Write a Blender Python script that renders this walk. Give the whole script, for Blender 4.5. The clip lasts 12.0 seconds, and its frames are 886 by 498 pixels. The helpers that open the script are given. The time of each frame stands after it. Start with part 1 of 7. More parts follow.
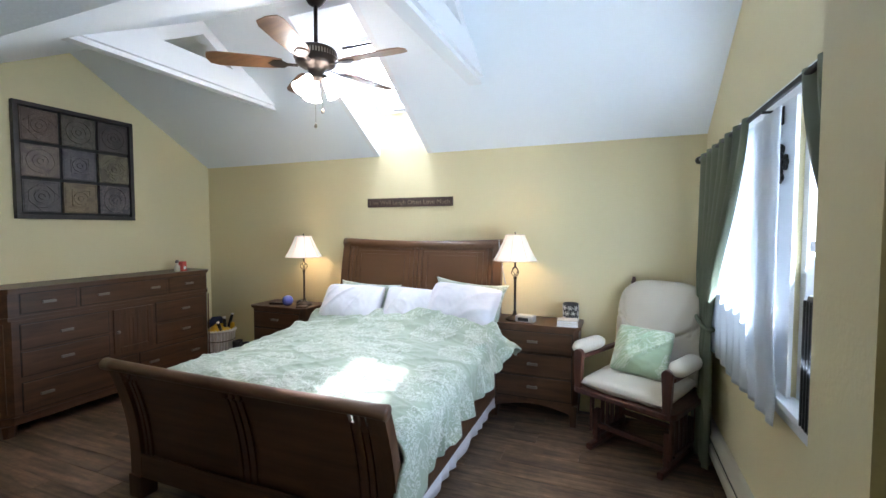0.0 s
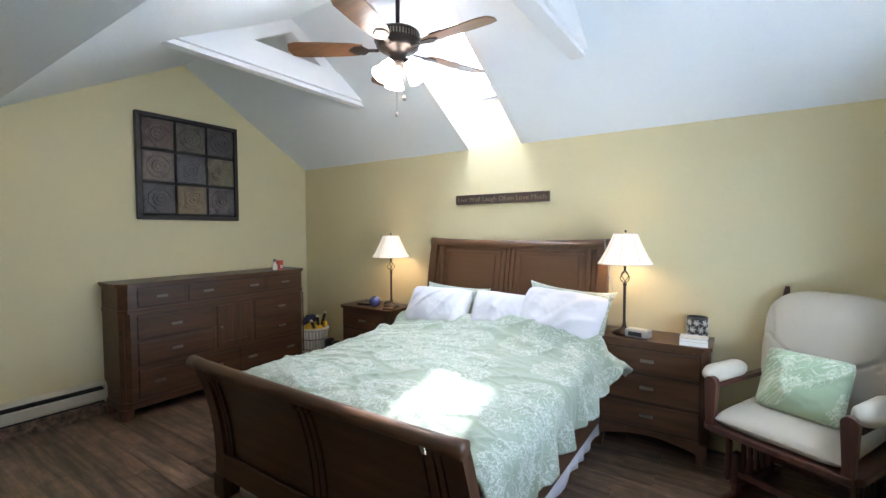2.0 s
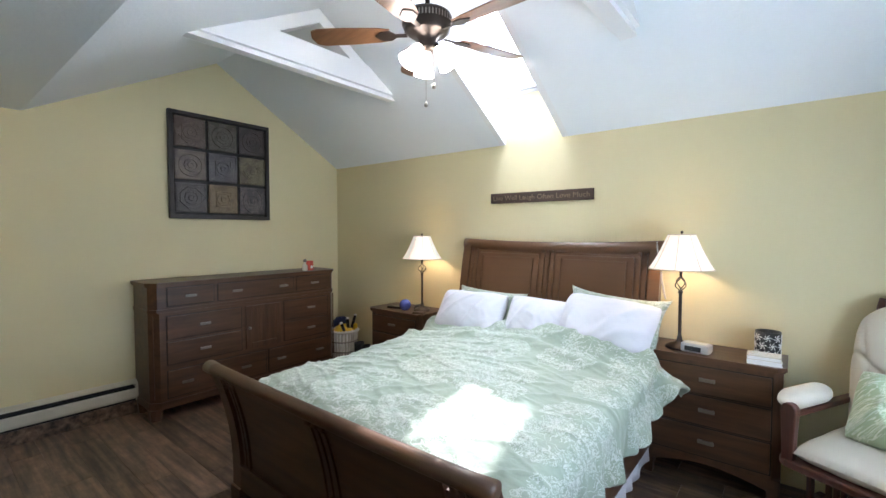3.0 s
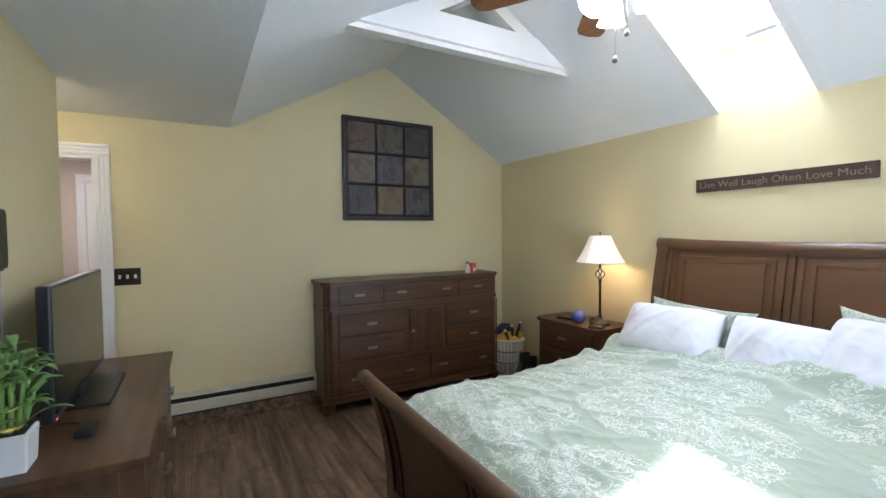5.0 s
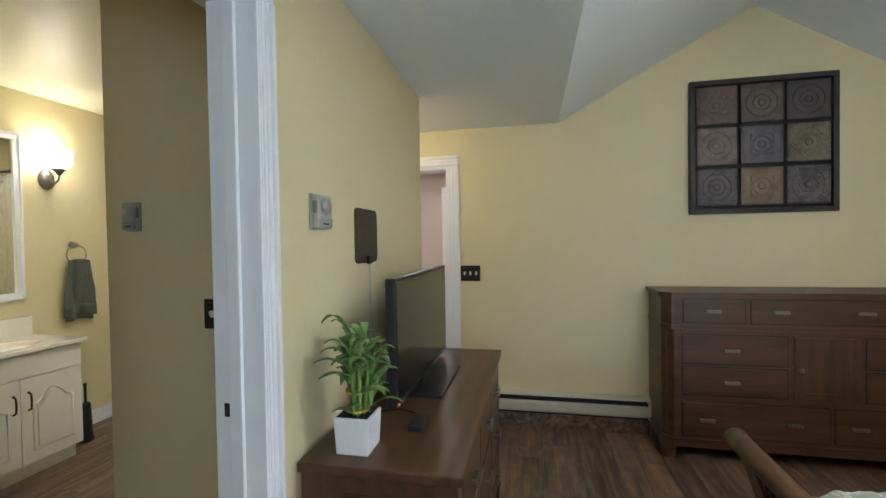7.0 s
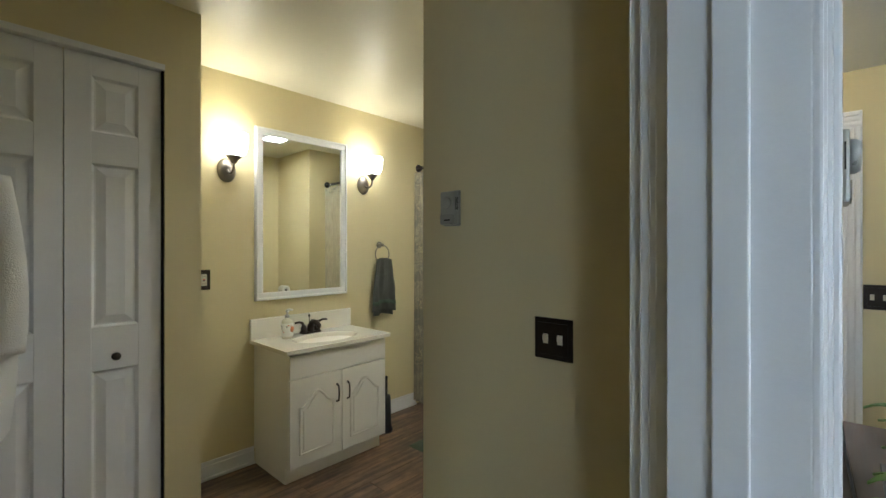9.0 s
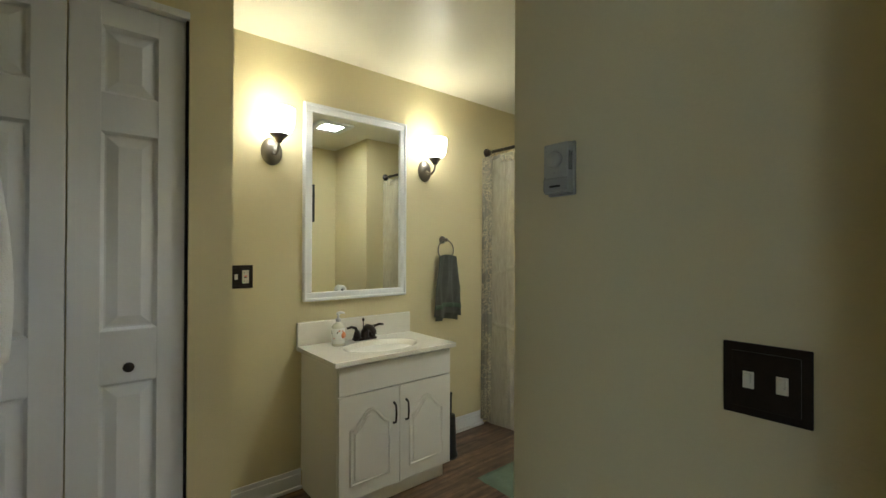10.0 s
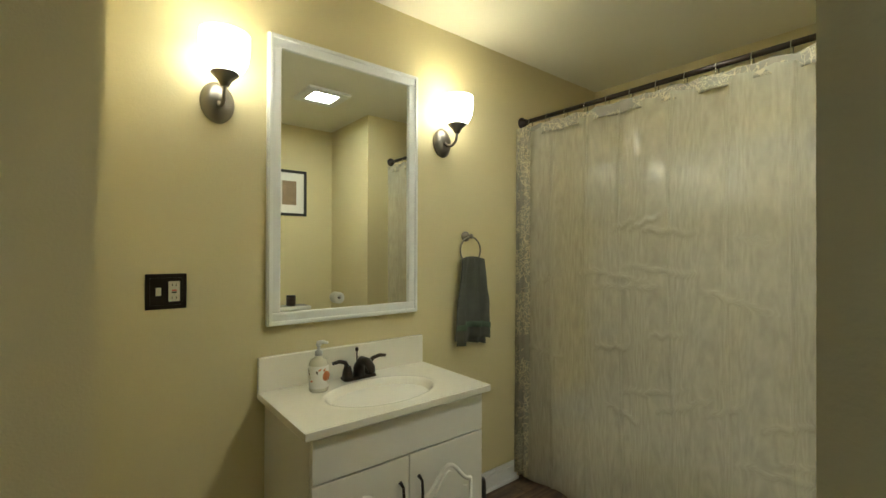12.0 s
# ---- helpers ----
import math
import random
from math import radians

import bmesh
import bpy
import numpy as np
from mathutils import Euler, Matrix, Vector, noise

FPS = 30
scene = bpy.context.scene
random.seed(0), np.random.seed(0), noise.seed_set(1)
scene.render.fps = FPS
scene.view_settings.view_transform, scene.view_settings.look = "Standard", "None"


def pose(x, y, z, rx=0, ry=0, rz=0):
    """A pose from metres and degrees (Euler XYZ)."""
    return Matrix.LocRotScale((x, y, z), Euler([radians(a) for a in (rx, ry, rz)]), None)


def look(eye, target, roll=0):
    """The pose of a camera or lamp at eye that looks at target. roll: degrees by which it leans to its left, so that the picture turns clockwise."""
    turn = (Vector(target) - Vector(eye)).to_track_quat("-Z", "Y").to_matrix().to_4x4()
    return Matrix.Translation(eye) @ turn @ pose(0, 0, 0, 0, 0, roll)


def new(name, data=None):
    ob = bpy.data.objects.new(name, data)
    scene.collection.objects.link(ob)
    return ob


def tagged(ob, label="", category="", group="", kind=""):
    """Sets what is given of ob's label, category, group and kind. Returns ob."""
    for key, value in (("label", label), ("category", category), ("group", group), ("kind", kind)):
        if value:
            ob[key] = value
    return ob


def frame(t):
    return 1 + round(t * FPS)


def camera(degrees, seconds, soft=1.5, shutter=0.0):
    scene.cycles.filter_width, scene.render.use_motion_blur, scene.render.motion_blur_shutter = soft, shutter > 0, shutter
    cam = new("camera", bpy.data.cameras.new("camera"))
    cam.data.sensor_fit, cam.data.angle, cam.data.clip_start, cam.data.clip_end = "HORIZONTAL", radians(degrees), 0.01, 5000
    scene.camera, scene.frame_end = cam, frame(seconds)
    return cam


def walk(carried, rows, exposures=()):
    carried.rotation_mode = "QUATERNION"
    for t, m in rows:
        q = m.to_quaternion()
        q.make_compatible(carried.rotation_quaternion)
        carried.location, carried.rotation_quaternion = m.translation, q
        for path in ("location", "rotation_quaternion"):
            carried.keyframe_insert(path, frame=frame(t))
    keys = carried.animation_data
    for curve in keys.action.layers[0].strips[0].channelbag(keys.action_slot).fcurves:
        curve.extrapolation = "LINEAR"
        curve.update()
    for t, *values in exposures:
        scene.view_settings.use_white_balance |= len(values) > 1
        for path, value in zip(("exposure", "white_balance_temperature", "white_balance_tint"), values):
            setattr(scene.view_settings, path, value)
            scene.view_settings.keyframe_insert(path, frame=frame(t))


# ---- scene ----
cam = camera(91.3, 12.0)
PATH = [
    (0, (0.398, 0.249, 1.504), (-0.337, 2.107, 1.411), -0.0),
    (0.5, (0.378, 0.324, 1.498), (-0.456, 2.139, 1.405), -0.1),
    (1, (0.348, 0.404, 1.501), (-0.59, 2.168, 1.411), -0.1),
    (1.5, (0.318, 0.485, 1.494), (-0.718, 2.193, 1.406), -0.1),
    (2, (0.281, 0.565, 1.481), (-0.839, 2.22, 1.395), -0.2),
    (2.5, (0.237, 0.646, 1.468), (-0.947, 2.256, 1.388), -0.1),
    (4.3, (-0.021, 0.985, 1.492), (-1.542, 2.281, 1.406), -0.2),
    (4.5, (-0.055, 0.979, 1.477), (-1.629, 2.209, 1.394), -0.4),
    (5, (-0.168, 1.045, 1.457), (-1.908, 2.029, 1.386), -0.5),
    (5.5, (-0.275, 1.088, 1.445), (-2.147, 1.789, 1.379), -0.5),
    (6, (-0.391, 1.115, 1.434), (-2.354, 1.493, 1.375), -0.7),
    (6.5, (-0.493, 1.122, 1.429), (-2.492, 1.122, 1.378), -0.8),
    (7, (-0.592, 1.091, 1.426), (-2.55, 0.681, 1.389), -0.9),
    (7.5, (-0.663, 1.008, 1.427), (-2.511, 0.241, 1.402), -0.9),
    (7.7, (-0.703, 0.952, 1.429), (-2.488, 0.060, 1.406), -0.9),
    (9.3, (-1.067, 0.315, 1.396), (-2.475, -1.106, 1.404), 0.1),
    (9.5, (-1.133, 0.232, 1.388), (-2.496, -1.232, 1.401), 0.1),
    (10, (-1.265, 0.031, 1.356), (-2.544, -1.507, 1.367), 0.2),
    (10.5, (-1.398, -0.167, 1.336), (-2.653, -1.724, 1.347), 0.3),
    (11, (-1.551, -0.354, 1.33), (-2.803, -1.914, 1.341), 0.3),
    (11.5, (-1.649, -0.514, 1.334), (-2.906, -2.069, 1.348), 0.2),
    (12, (-1.714, -0.644, 1.361), (-2.966, -2.204, 1.37), 0.2),
]
EXPOSURES = [(0.0, 1.06, 5780, 17), (2.5, 1.08, 5820, 17), (4.5, 1.12, 5800, 17), (6.5, 1.12, 6020, 16), (7.5, 0.98, 6120, 14), (9.5, 0.81, 5800, 11), (12.0, 0.60, 6450, 3)]
walk(cam, [(t, look(eye, target, roll)) for t, eye, target, roll in PATH], EXPOSURES)

# ---- daylight ----
SUN_WAY = Vector((0.335, -0.772, -1.0)).normalized()
world = bpy.data.worlds.new("sky")
scene.world = world
world.use_nodes = True
sky = world.node_tree.nodes.new("ShaderNodeTexSky")
sky.sky_type, sky.sun_disc = "NISHITA", False
sky.sun_elevation = math.asin(-SUN_WAY.z)
sky.sun_rotation = math.atan2(-SUN_WAY.x, -SUN_WAY.y)
world.node_tree.links.new(sky.outputs[0], world.node_tree.nodes["Background"].inputs[0])
world.node_tree.nodes["Background"].inputs[1].default_value = 0.14


def lamp(name, kind, m, energy, colour, **settings):
    data = bpy.data.lights.new(name, kind)
    data.energy, data.color = energy, colour
    for key in settings:
        if key == "size":
            data.size = settings[key]
        if key == "size_y":
            data.shape, data.size_y = "RECTANGLE", settings[key]
        if key == "angle":
            data.angle = settings[key]
        if key == "radius":
            data.shadow_soft_size = settings[key]
    ob = new(name, data)
    ob.matrix_world = m
    return ob


lamp("sun", "SUN", look((0, 0, 8), Vector((0, 0, 8)) + SUN_WAY), 5.0, (1.0, 0.96, 0.9), angle=radians(1.6))
lamp("skylight_glow", "AREA", look((-1.465, 3.64, 2.93), (-1.465, 3.153, 2.128)), 14, (0.86, 0.94, 1.0), size=0.42, size_y=0.72)
lamp("window_glow", "AREA", look((1.10, 2.85, 1.42), (-1, 2.75, 2.35)), 37, (0.76, 0.90, 1.0), size=0.7, size_y=1.05)
lamp("window_glow", "AREA", look((1.10, 1.85, 1.42), (-1, 1.65, 2.35)), 20, (0.76, 0.90, 1.0), size=0.66, size_y=1.05)

# ---- materials ----
def tone(c, k):
    return tuple(min(1.0, a * k) for a in c[:3]) + (1.0,)


def material(name, colour, rough=0.6, metal=0.0, grain=6.0, spread=0.10, bump=0.15, bump_scale=90.0, stretch=(1, 1, 1), per_piece=0.0, coat=0.0, alpha=None):
    """A surface with a broad stain, a fine grain and a bump, in metres."""
    m = bpy.data.materials.new(name)
    m.use_nodes = True
    n, l = m.node_tree.nodes, m.node_tree.links
    b = n["Principled BSDF"]
    b.inputs["Metallic"].default_value = metal
    b.inputs["Coat Weight"].default_value = coat
    co = n.new("ShaderNodeTexCoord")
    mp = n.new("ShaderNodeMapping")
    mp.inputs["Scale"].default_value = stretch
    l.new(co.outputs["Object"], mp.inputs["Vector"])
    big, fine = n.new("ShaderNodeTexNoise"), n.new("ShaderNodeTexNoise")
    big.inputs["Scale"].default_value, big.inputs["Detail"].default_value = grain, 5
    fine.inputs["Scale"].default_value, fine.inputs["Detail"].default_value = bump_scale, 4
    l.new(mp.outputs[0], big.inputs["Vector"])
    l.new(mp.outputs[0], fine.inputs["Vector"])
    mix = n.new("ShaderNodeMix")
    mix.data_type = "RGBA"
    mix.inputs["A"].default_value, mix.inputs["B"].default_value = tone(colour, 1 - spread), tone(colour, 1 + spread)
    add = n.new("ShaderNodeMath")
    add.operation = "MULTIPLY_ADD"
    add.inputs[1].default_value = 0.35
    l.new(fine.outputs["Fac"], add.inputs[0])
    half = n.new("ShaderNodeMath")
    half.operation = "MULTIPLY"
    half.inputs[1].default_value = 0.65
    l.new(big.outputs["Fac"], half.inputs[0])
    l.new(half.outputs[0], add.inputs[2])
    if per_piece:
        info = n.new("ShaderNodeObjectInfo")
        shift = n.new("ShaderNodeMath")
        shift.operation = "MULTIPLY_ADD"
        shift.inputs[1].default_value = per_piece
        l.new(info.outputs["Random"], shift.inputs[0])
        l.new(add.outputs[0], shift.inputs[2])
        off = n.new("ShaderNodeMath")
        off.operation = "SUBTRACT"
        off.inputs[1].default_value = per_piece / 2
        l.new(shift.outputs[0], off.inputs[0])
        fac = off
        jump = n.new("ShaderNodeVectorMath")
        jump.operation = "SCALE"
        jump.inputs["Scale"].default_value = 40.0
        l.new(info.outputs["Random"], jump.inputs[0])
        l.new(jump.outputs[0], mp.inputs["Location"])
    else:
        fac = add
    l.new(fac.outputs[0], mix.inputs["Factor"])
    l.new(mix.outputs["Result"], b.inputs["Base Color"])
    ro = n.new("ShaderNodeMapRange")
    ro.inputs["To Min"].default_value, ro.inputs["To Max"].default_value = max(0.02, rough - 0.08), min(1.0, rough + 0.08)
    l.new(fine.outputs["Fac"], ro.inputs["Value"])
    l.new(ro.outputs[0], b.inputs["Roughness"])
    bp = n.new("ShaderNodeBump")
    bp.inputs["Strength"].default_value, bp.inputs["Distance"].default_value = bump, 0.003
    l.new(fine.outputs["Fac"], bp.inputs["Height"])
    l.new(bp.outputs[0], b.inputs["Normal"])
    if alpha is not None:
        b.inputs["Alpha"].default_value = alpha
    return m


def wood(name, dark, light, axis="x", rough=0.38, coat=0.15, scale=1.0, per_piece=0.0, streak=0.55):
    """Stained wood: long grain along an axis, growth bands, pores."""
    m = bpy.data.materials.new(name)
    m.use_nodes = True
    n, l = m.node_tree.nodes, m.node_tree.links
    b = n["Principled BSDF"]
    b.inputs["Coat Weight"].default_value, b.inputs["Coat Roughness"].default_value = coat, 0.25
    co, mp = n.new("ShaderNodeTexCoord"), n.new("ShaderNodeMapping")
    s = {"x": (1.2, 14, 14), "y": (14, 1.2, 14), "z": (14, 14, 1.2)}[axis]
    mp.inputs["Scale"].default_value = [v * scale for v in s]
    l.new(co.outputs["Object"], mp.inputs["Vector"])
    a, c = n.new("ShaderNodeTexNoise"), n.new("ShaderNodeTexNoise")
    a.inputs["Scale"].default_value, a.inputs["Detail"].default_value, a.inputs["Distortion"].default_value = 1.6, 6, 0.25
    c.inputs["Scale"].default_value, c.inputs["Detail"].default_value = 9.0, 3
    l.new(mp.outputs[0], a.inputs["Vector"])
    l.new(mp.outputs[0], c.inputs["Vector"])
    blend = n.new("ShaderNodeMath")
    blend.operation = "MULTIPLY_ADD"
    blend.inputs[1].default_value = 0.3
    l.new(c.outputs["Fac"], blend.inputs[0])
    l.new(a.outputs["Fac"], blend.inputs[2])
    src = blend
    if per_piece:
        info = n.new("ShaderNodeObjectInfo")
        jump = n.new("ShaderNodeVectorMath")
        jump.operation = "SCALE"
        jump.inputs["Scale"].default_value = 37.0
        l.new(info.outputs["Random"], jump.inputs[0])
        l.new(jump.outputs[0], mp.inputs["Location"])
        shift = n.new("ShaderNodeMath")
        shift.operation = "MULTIPLY_ADD"
        shift.inputs[1].default_value = per_piece
        l.new(info.outputs["Random"], shift.inputs[0])
        l.new(blend.outputs[0], shift.inputs[2])
        src = shift
    ramp = n.new("ShaderNodeValToRGB")
    ramp.color_ramp.elements[0].position, ramp.color_ramp.elements[1].position = 0.65 - streak / 2 + per_piece / 2, 0.65 + streak / 2 + per_piece / 2
    ramp.color_ramp.elements[0].color, ramp.color_ramp.elements[1].color = (*dark, 1), (*light, 1)
    l.new(src.outputs[0], ramp.inputs[0])
    l.new(ramp.outputs[0], b.inputs["Base Color"])
    ro = n.new("ShaderNodeMapRange")
    ro.inputs["To Min"].default_value, ro.inputs["To Max"].default_value = rough - 0.07, rough + 0.1
    l.new(c.outputs["Fac"], ro.inputs["Value"])
    l.new(ro.outputs[0], b.inputs["Roughness"])
    bp = n.new("ShaderNodeBump")
    bp.inputs["Strength"].default_value, bp.inputs["Distance"].default_value = 0.04, 0.001
    l.new(blend.outputs[0], bp.inputs["Height"])
    l.new(bp.outputs[0], b.inputs["Normal"])
    return m


def printed(name, ground, ink, scale=9.0, ink_share=0.5, rough=0.85, sheen=0.2, bump=0.12):
    """Cotton printed with thin branching twigs and small leaves in clumps."""
    m = bpy.data.materials.new(name)
    m.use_nodes = True
    n, l = m.node_tree.nodes, m.node_tree.links
    b = n["Principled BSDF"]
    b.inputs["Roughness"].default_value, b.inputs["Sheen Weight"].default_value = rough, sheen
    co = n.new("ShaderNodeTexCoord")
    warp = n.new("ShaderNodeTexNoise")
    warp.inputs["Scale"].default_value, warp.inputs["Detail"].default_value = scale * 0.6, 3
    l.new(co.outputs["Object"], warp.inputs["Vector"])
    ma = n.new("ShaderNodeVectorMath")
    ma.operation = "MULTIPLY_ADD"
    ma.inputs[1].default_value = (0.12, 0.12, 0.12)
    l.new(warp.outputs["Color"], ma.inputs[0])
    l.new(co.outputs["Object"], ma.inputs[2])

    def math_node(op, a, c=None, v=0.0):
        q = n.new("ShaderNodeMath")
        q.operation = op
        l.new(a, q.inputs[0])
        if c is not None:
            l.new(c, q.inputs[1])
        else:
            q.inputs[1].default_value = v
        return q.outputs[0]

    def veins(s, width):
        v = n.new("ShaderNodeTexVoronoi")
        v.feature = "DISTANCE_TO_EDGE"
        v.inputs["Scale"].default_value = s
        l.new(ma.outputs[0], v.inputs["Vector"])
        return math_node("LESS_THAN", v.outputs["Distance"], None, width)

    clump = n.new("ShaderNodeTexNoise")
    clump.inputs["Scale"].default_value, clump.inputs["Detail"].default_value = scale * 0.42, 2
    l.new(co.outputs["Object"], clump.inputs["Vector"])
    near = math_node("GREATER_THAN", clump.outputs["Fac"], None, 0.52 - 0.12 * ink_share)
    dense = math_node("GREATER_THAN", clump.outputs["Fac"], None, 0.60 - 0.12 * ink_share)
    leaf = n.new("ShaderNodeTexVoronoi")
    leaf.inputs["Scale"].default_value = scale * 8
    l.new(co.outputs["Object"], leaf.inputs["Vector"])
    leaves = math_node("LESS_THAN", leaf.outputs["Distance"], None, 0.33)
    stems = math_node("MULTIPLY", veins(scale, 0.022), near)
    twigs = math_node("MULTIPLY", veins(scale * 2.6, 0.035), near)
    spots = math_node("MULTIPLY", leaves, dense)
    total = math_node("MAXIMUM", math_node("MAXIMUM", stems, twigs), spots)
    soft = n.new("ShaderNodeTexNoise")
    soft.inputs["Scale"].default_value = 700
    l.new(co.outputs["Object"], soft.inputs["Vector"])
    fac = math_node("MULTIPLY", total, None, 0.62)
    mix = n.new("ShaderNodeMix")
    mix.data_type = "RGBA"
    mix.inputs["A"].default_value, mix.inputs["B"].default_value = (*ground, 1), (*ink, 1)
    l.new(fac, mix.inputs["Factor"])
    l.new(mix.outputs["Result"], b.inputs["Base Color"])
    bp = n.new("ShaderNodeBump")
    bp.inputs["Strength"].default_value, bp.inputs["Distance"].default_value = bump, 0.002
    l.new(soft.outputs["Fac"], bp.inputs["Height"])
    l.new(bp.outputs[0], b.inputs["Normal"])
    return m


def tree_print(name, ground, ink, scale=3.2, rough=0.85, sheen=0.2, crease=0.2):
    """Cotton printed with spreading white trees: forked branches and small leaves, over creased cloth."""
    m = bpy.data.materials.new(name)
    m.use_nodes = True
    n, l = m.node_tree.nodes, m.node_tree.links
    b = n["Principled BSDF"]
    b.inputs["Roughness"].default_value, b.inputs["Sheen Weight"].default_value = rough, sheen

    def link(v, socket):
        if isinstance(v, (int, float)):
            socket.default_value = v
        else:
            l.new(v, socket)

    def calc(op, p, q=0.0, r=0.0):
        node = n.new("ShaderNodeMath")
        node.operation = op
        for v, socket in zip((p, q, r), node.inputs):
            link(v, socket)
        return node.outputs[0]

    def cloud(vector, size, detail=3.0):
        node = n.new("ShaderNodeTexNoise")
        node.inputs["Scale"].default_value, node.inputs["Detail"].default_value = size, detail
        l.new(vector, node.inputs["Vector"])
        return node.outputs["Fac"]

    co = n.new("ShaderNodeTexCoord").outputs["Object"]
    split = n.new("ShaderNodeSeparateXYZ")
    l.new(co, split.inputs[0])
    flat = n.new("ShaderNodeCombineXYZ")
    l.new(calc("MULTIPLY_ADD", split.outputs[2], -0.8, split.outputs[0]), flat.inputs[0])
    l.new(calc("MULTIPLY_ADD", split.outputs[2], 0.6, split.outputs[1]), flat.inputs[1])
    cell = n.new("ShaderNodeTexVoronoi")
    cell.voronoi_dimensions = "2D"
    cell.inputs["Scale"].default_value, cell.inputs["Randomness"].default_value = scale, 0.75
    l.new(flat.outputs[0], cell.inputs["Vector"])
    away = n.new("ShaderNodeVectorMath")
    away.operation = "SUBTRACT"
    l.new(flat.outputs[0], away.inputs[0])
    l.new(cell.outputs["Position"], away.inputs[1])
    parts_of = n.new("ShaderNodeSeparateXYZ")
    l.new(away.outputs[0], parts_of.inputs[0])
    radius = calc("MULTIPLY", cell.outputs["Distance"], 1.0)
    wander = calc("MULTIPLY", calc("SUBTRACT", cloud(flat.outputs[0], scale * 5.0), 0.5), 2.6)
    angle = calc("ADD", calc("ARCTAN2", parts_of.outputs[1], parts_of.outputs[0]), wander)

    def spokes(count, share, inner, outer):
        wave = calc("COSINE", calc("MULTIPLY", angle, count))
        wide = calc("GREATER_THAN", wave, share)
        return calc("MULTIPLY", wide, calc("MULTIPLY", calc("GREATER_THAN", radius, inner), calc("LESS_THAN", radius, outer)))

    edge = calc("MULTIPLY_ADD", cloud(flat.outputs[0], scale * 4.0), 0.35, 0.36)
    limbs = calc("MAXIMUM", spokes(5.0, 0.965, 0.0, 0.30), spokes(11.0, 0.93, 0.14, edge))
    twigs = spokes(23.0, 0.86, 0.26, edge)
    dots = n.new("ShaderNodeTexVoronoi")
    dots.voronoi_dimensions = "2D"
    dots.inputs["Scale"].default_value = scale * 32
    l.new(flat.outputs[0], dots.inputs["Vector"])
    leafy = calc("MULTIPLY", calc("LESS_THAN", dots.outputs["Distance"], 0.30), spokes(9.0, 0.30, 0.20, edge))
    mark = calc("MAXIMUM", calc("MAXIMUM", limbs, twigs), leafy)
    mix = n.new("ShaderNodeMix")
    mix.data_type = "RGBA"
    mix.inputs["A"].default_value, mix.inputs["B"].default_value = (*ground, 1), (*ink, 1)
    l.new(calc("MULTIPLY", mark, 0.62), mix.inputs["Factor"])
    l.new(mix.outputs["Result"], b.inputs["Base Color"])
    # Creases: thin ridges of warped noise, and the weave.
    ridge = calc("SUBTRACT", 1.0, calc("MULTIPLY", calc("ABSOLUTE", calc("SUBTRACT", cloud(co, 7.0, 2.0), 0.5)), 7.0))
    ridge = calc("MAXIMUM", ridge, 0.0)
    small = calc("MAXIMUM", calc("SUBTRACT", 1.0, calc("MULTIPLY", calc("ABSOLUTE", calc("SUBTRACT", cloud(co, 19.0, 2.0), 0.5)), 8.0)), 0.0)
    height = calc("ADD", calc("MULTIPLY", ridge, 1.0), calc("MULTIPLY", small, 0.35))
    height = calc("ADD", height, calc("MULTIPLY", cloud(co, 600.0), 0.06))
    bp = n.new("ShaderNodeBump")
    bp.inputs["Strength"].default_value, bp.inputs["Distance"].default_value = crease, 0.012
    l.new(height, bp.inputs["Height"])
    l.new(bp.outputs[0], b.inputs["Normal"])
    return m


def glow(name, colour, strength):
    m = bpy.data.materials.new(name)
    m.use_nodes = True
    b = m.node_tree.nodes["Principled BSDF"]
    b.inputs["Base Color"].default_value = (*colour, 1)
    b.inputs["Emission Color"].default_value = (*colour, 1)
    b.inputs["Emission Strength"].default_value = strength
    b.inputs["Roughness"].default_value = 0.4
    return m


def glass(name, colour=(1, 1, 1), rough=0.0, ior=1.45):
    m = bpy.data.materials.new(name)
    m.use_nodes = True
    b = m.node_tree.nodes["Principled BSDF"]
    b.inputs["Base Color"].default_value = (*colour, 1)
    b.inputs["Transmission Weight"].default_value, b.inputs["Roughness"].default_value, b.inputs["IOR"].default_value = 1.0, rough, ior
    return m


def sheer(name, colour, through_share, rough=0.8, gloss=0.0):
    """Thin cloth or film: part of the light passes straight, part is scattered through."""
    m = bpy.data.materials.new(name)
    m.use_nodes = True
    n, l = m.node_tree.nodes, m.node_tree.links
    b, out = n["Principled BSDF"], n["Material Output"]
    b.inputs["Base Color"].default_value, b.inputs["Roughness"].default_value = (*colour, 1), rough
    b.inputs["Specular IOR Level"].default_value = 0.2 + gloss
    tl, tp = n.new("ShaderNodeBsdfTranslucent"), n.new("ShaderNodeBsdfTransparent")
    tl.inputs["Color"].default_value = tone(colour, 0.8)
    weave = n.new("ShaderNodeTexNoise")
    weave.inputs["Scale"].default_value = 25
    a, c = n.new("ShaderNodeMixShader"), n.new("ShaderNodeMixShader")
    a.inputs[0].default_value = 0.5
    l.new(b.outputs[0], a.inputs[1])
    l.new(tl.outputs[0], a.inputs[2])
    vary = n.new("ShaderNodeMapRange")
    vary.inputs["To Min"].default_value, vary.inputs["To Max"].default_value = through_share * 0.7, through_share * 1.3
    l.new(weave.outputs["Fac"], vary.inputs["Value"])
    l.new(vary.outputs[0], c.inputs[0])
    l.new(a.outputs[0], c.inputs[1])
    l.new(tp.outputs[0], c.inputs[2])
    l.new(c.outputs[0], out.inputs["Surface"])
    return m


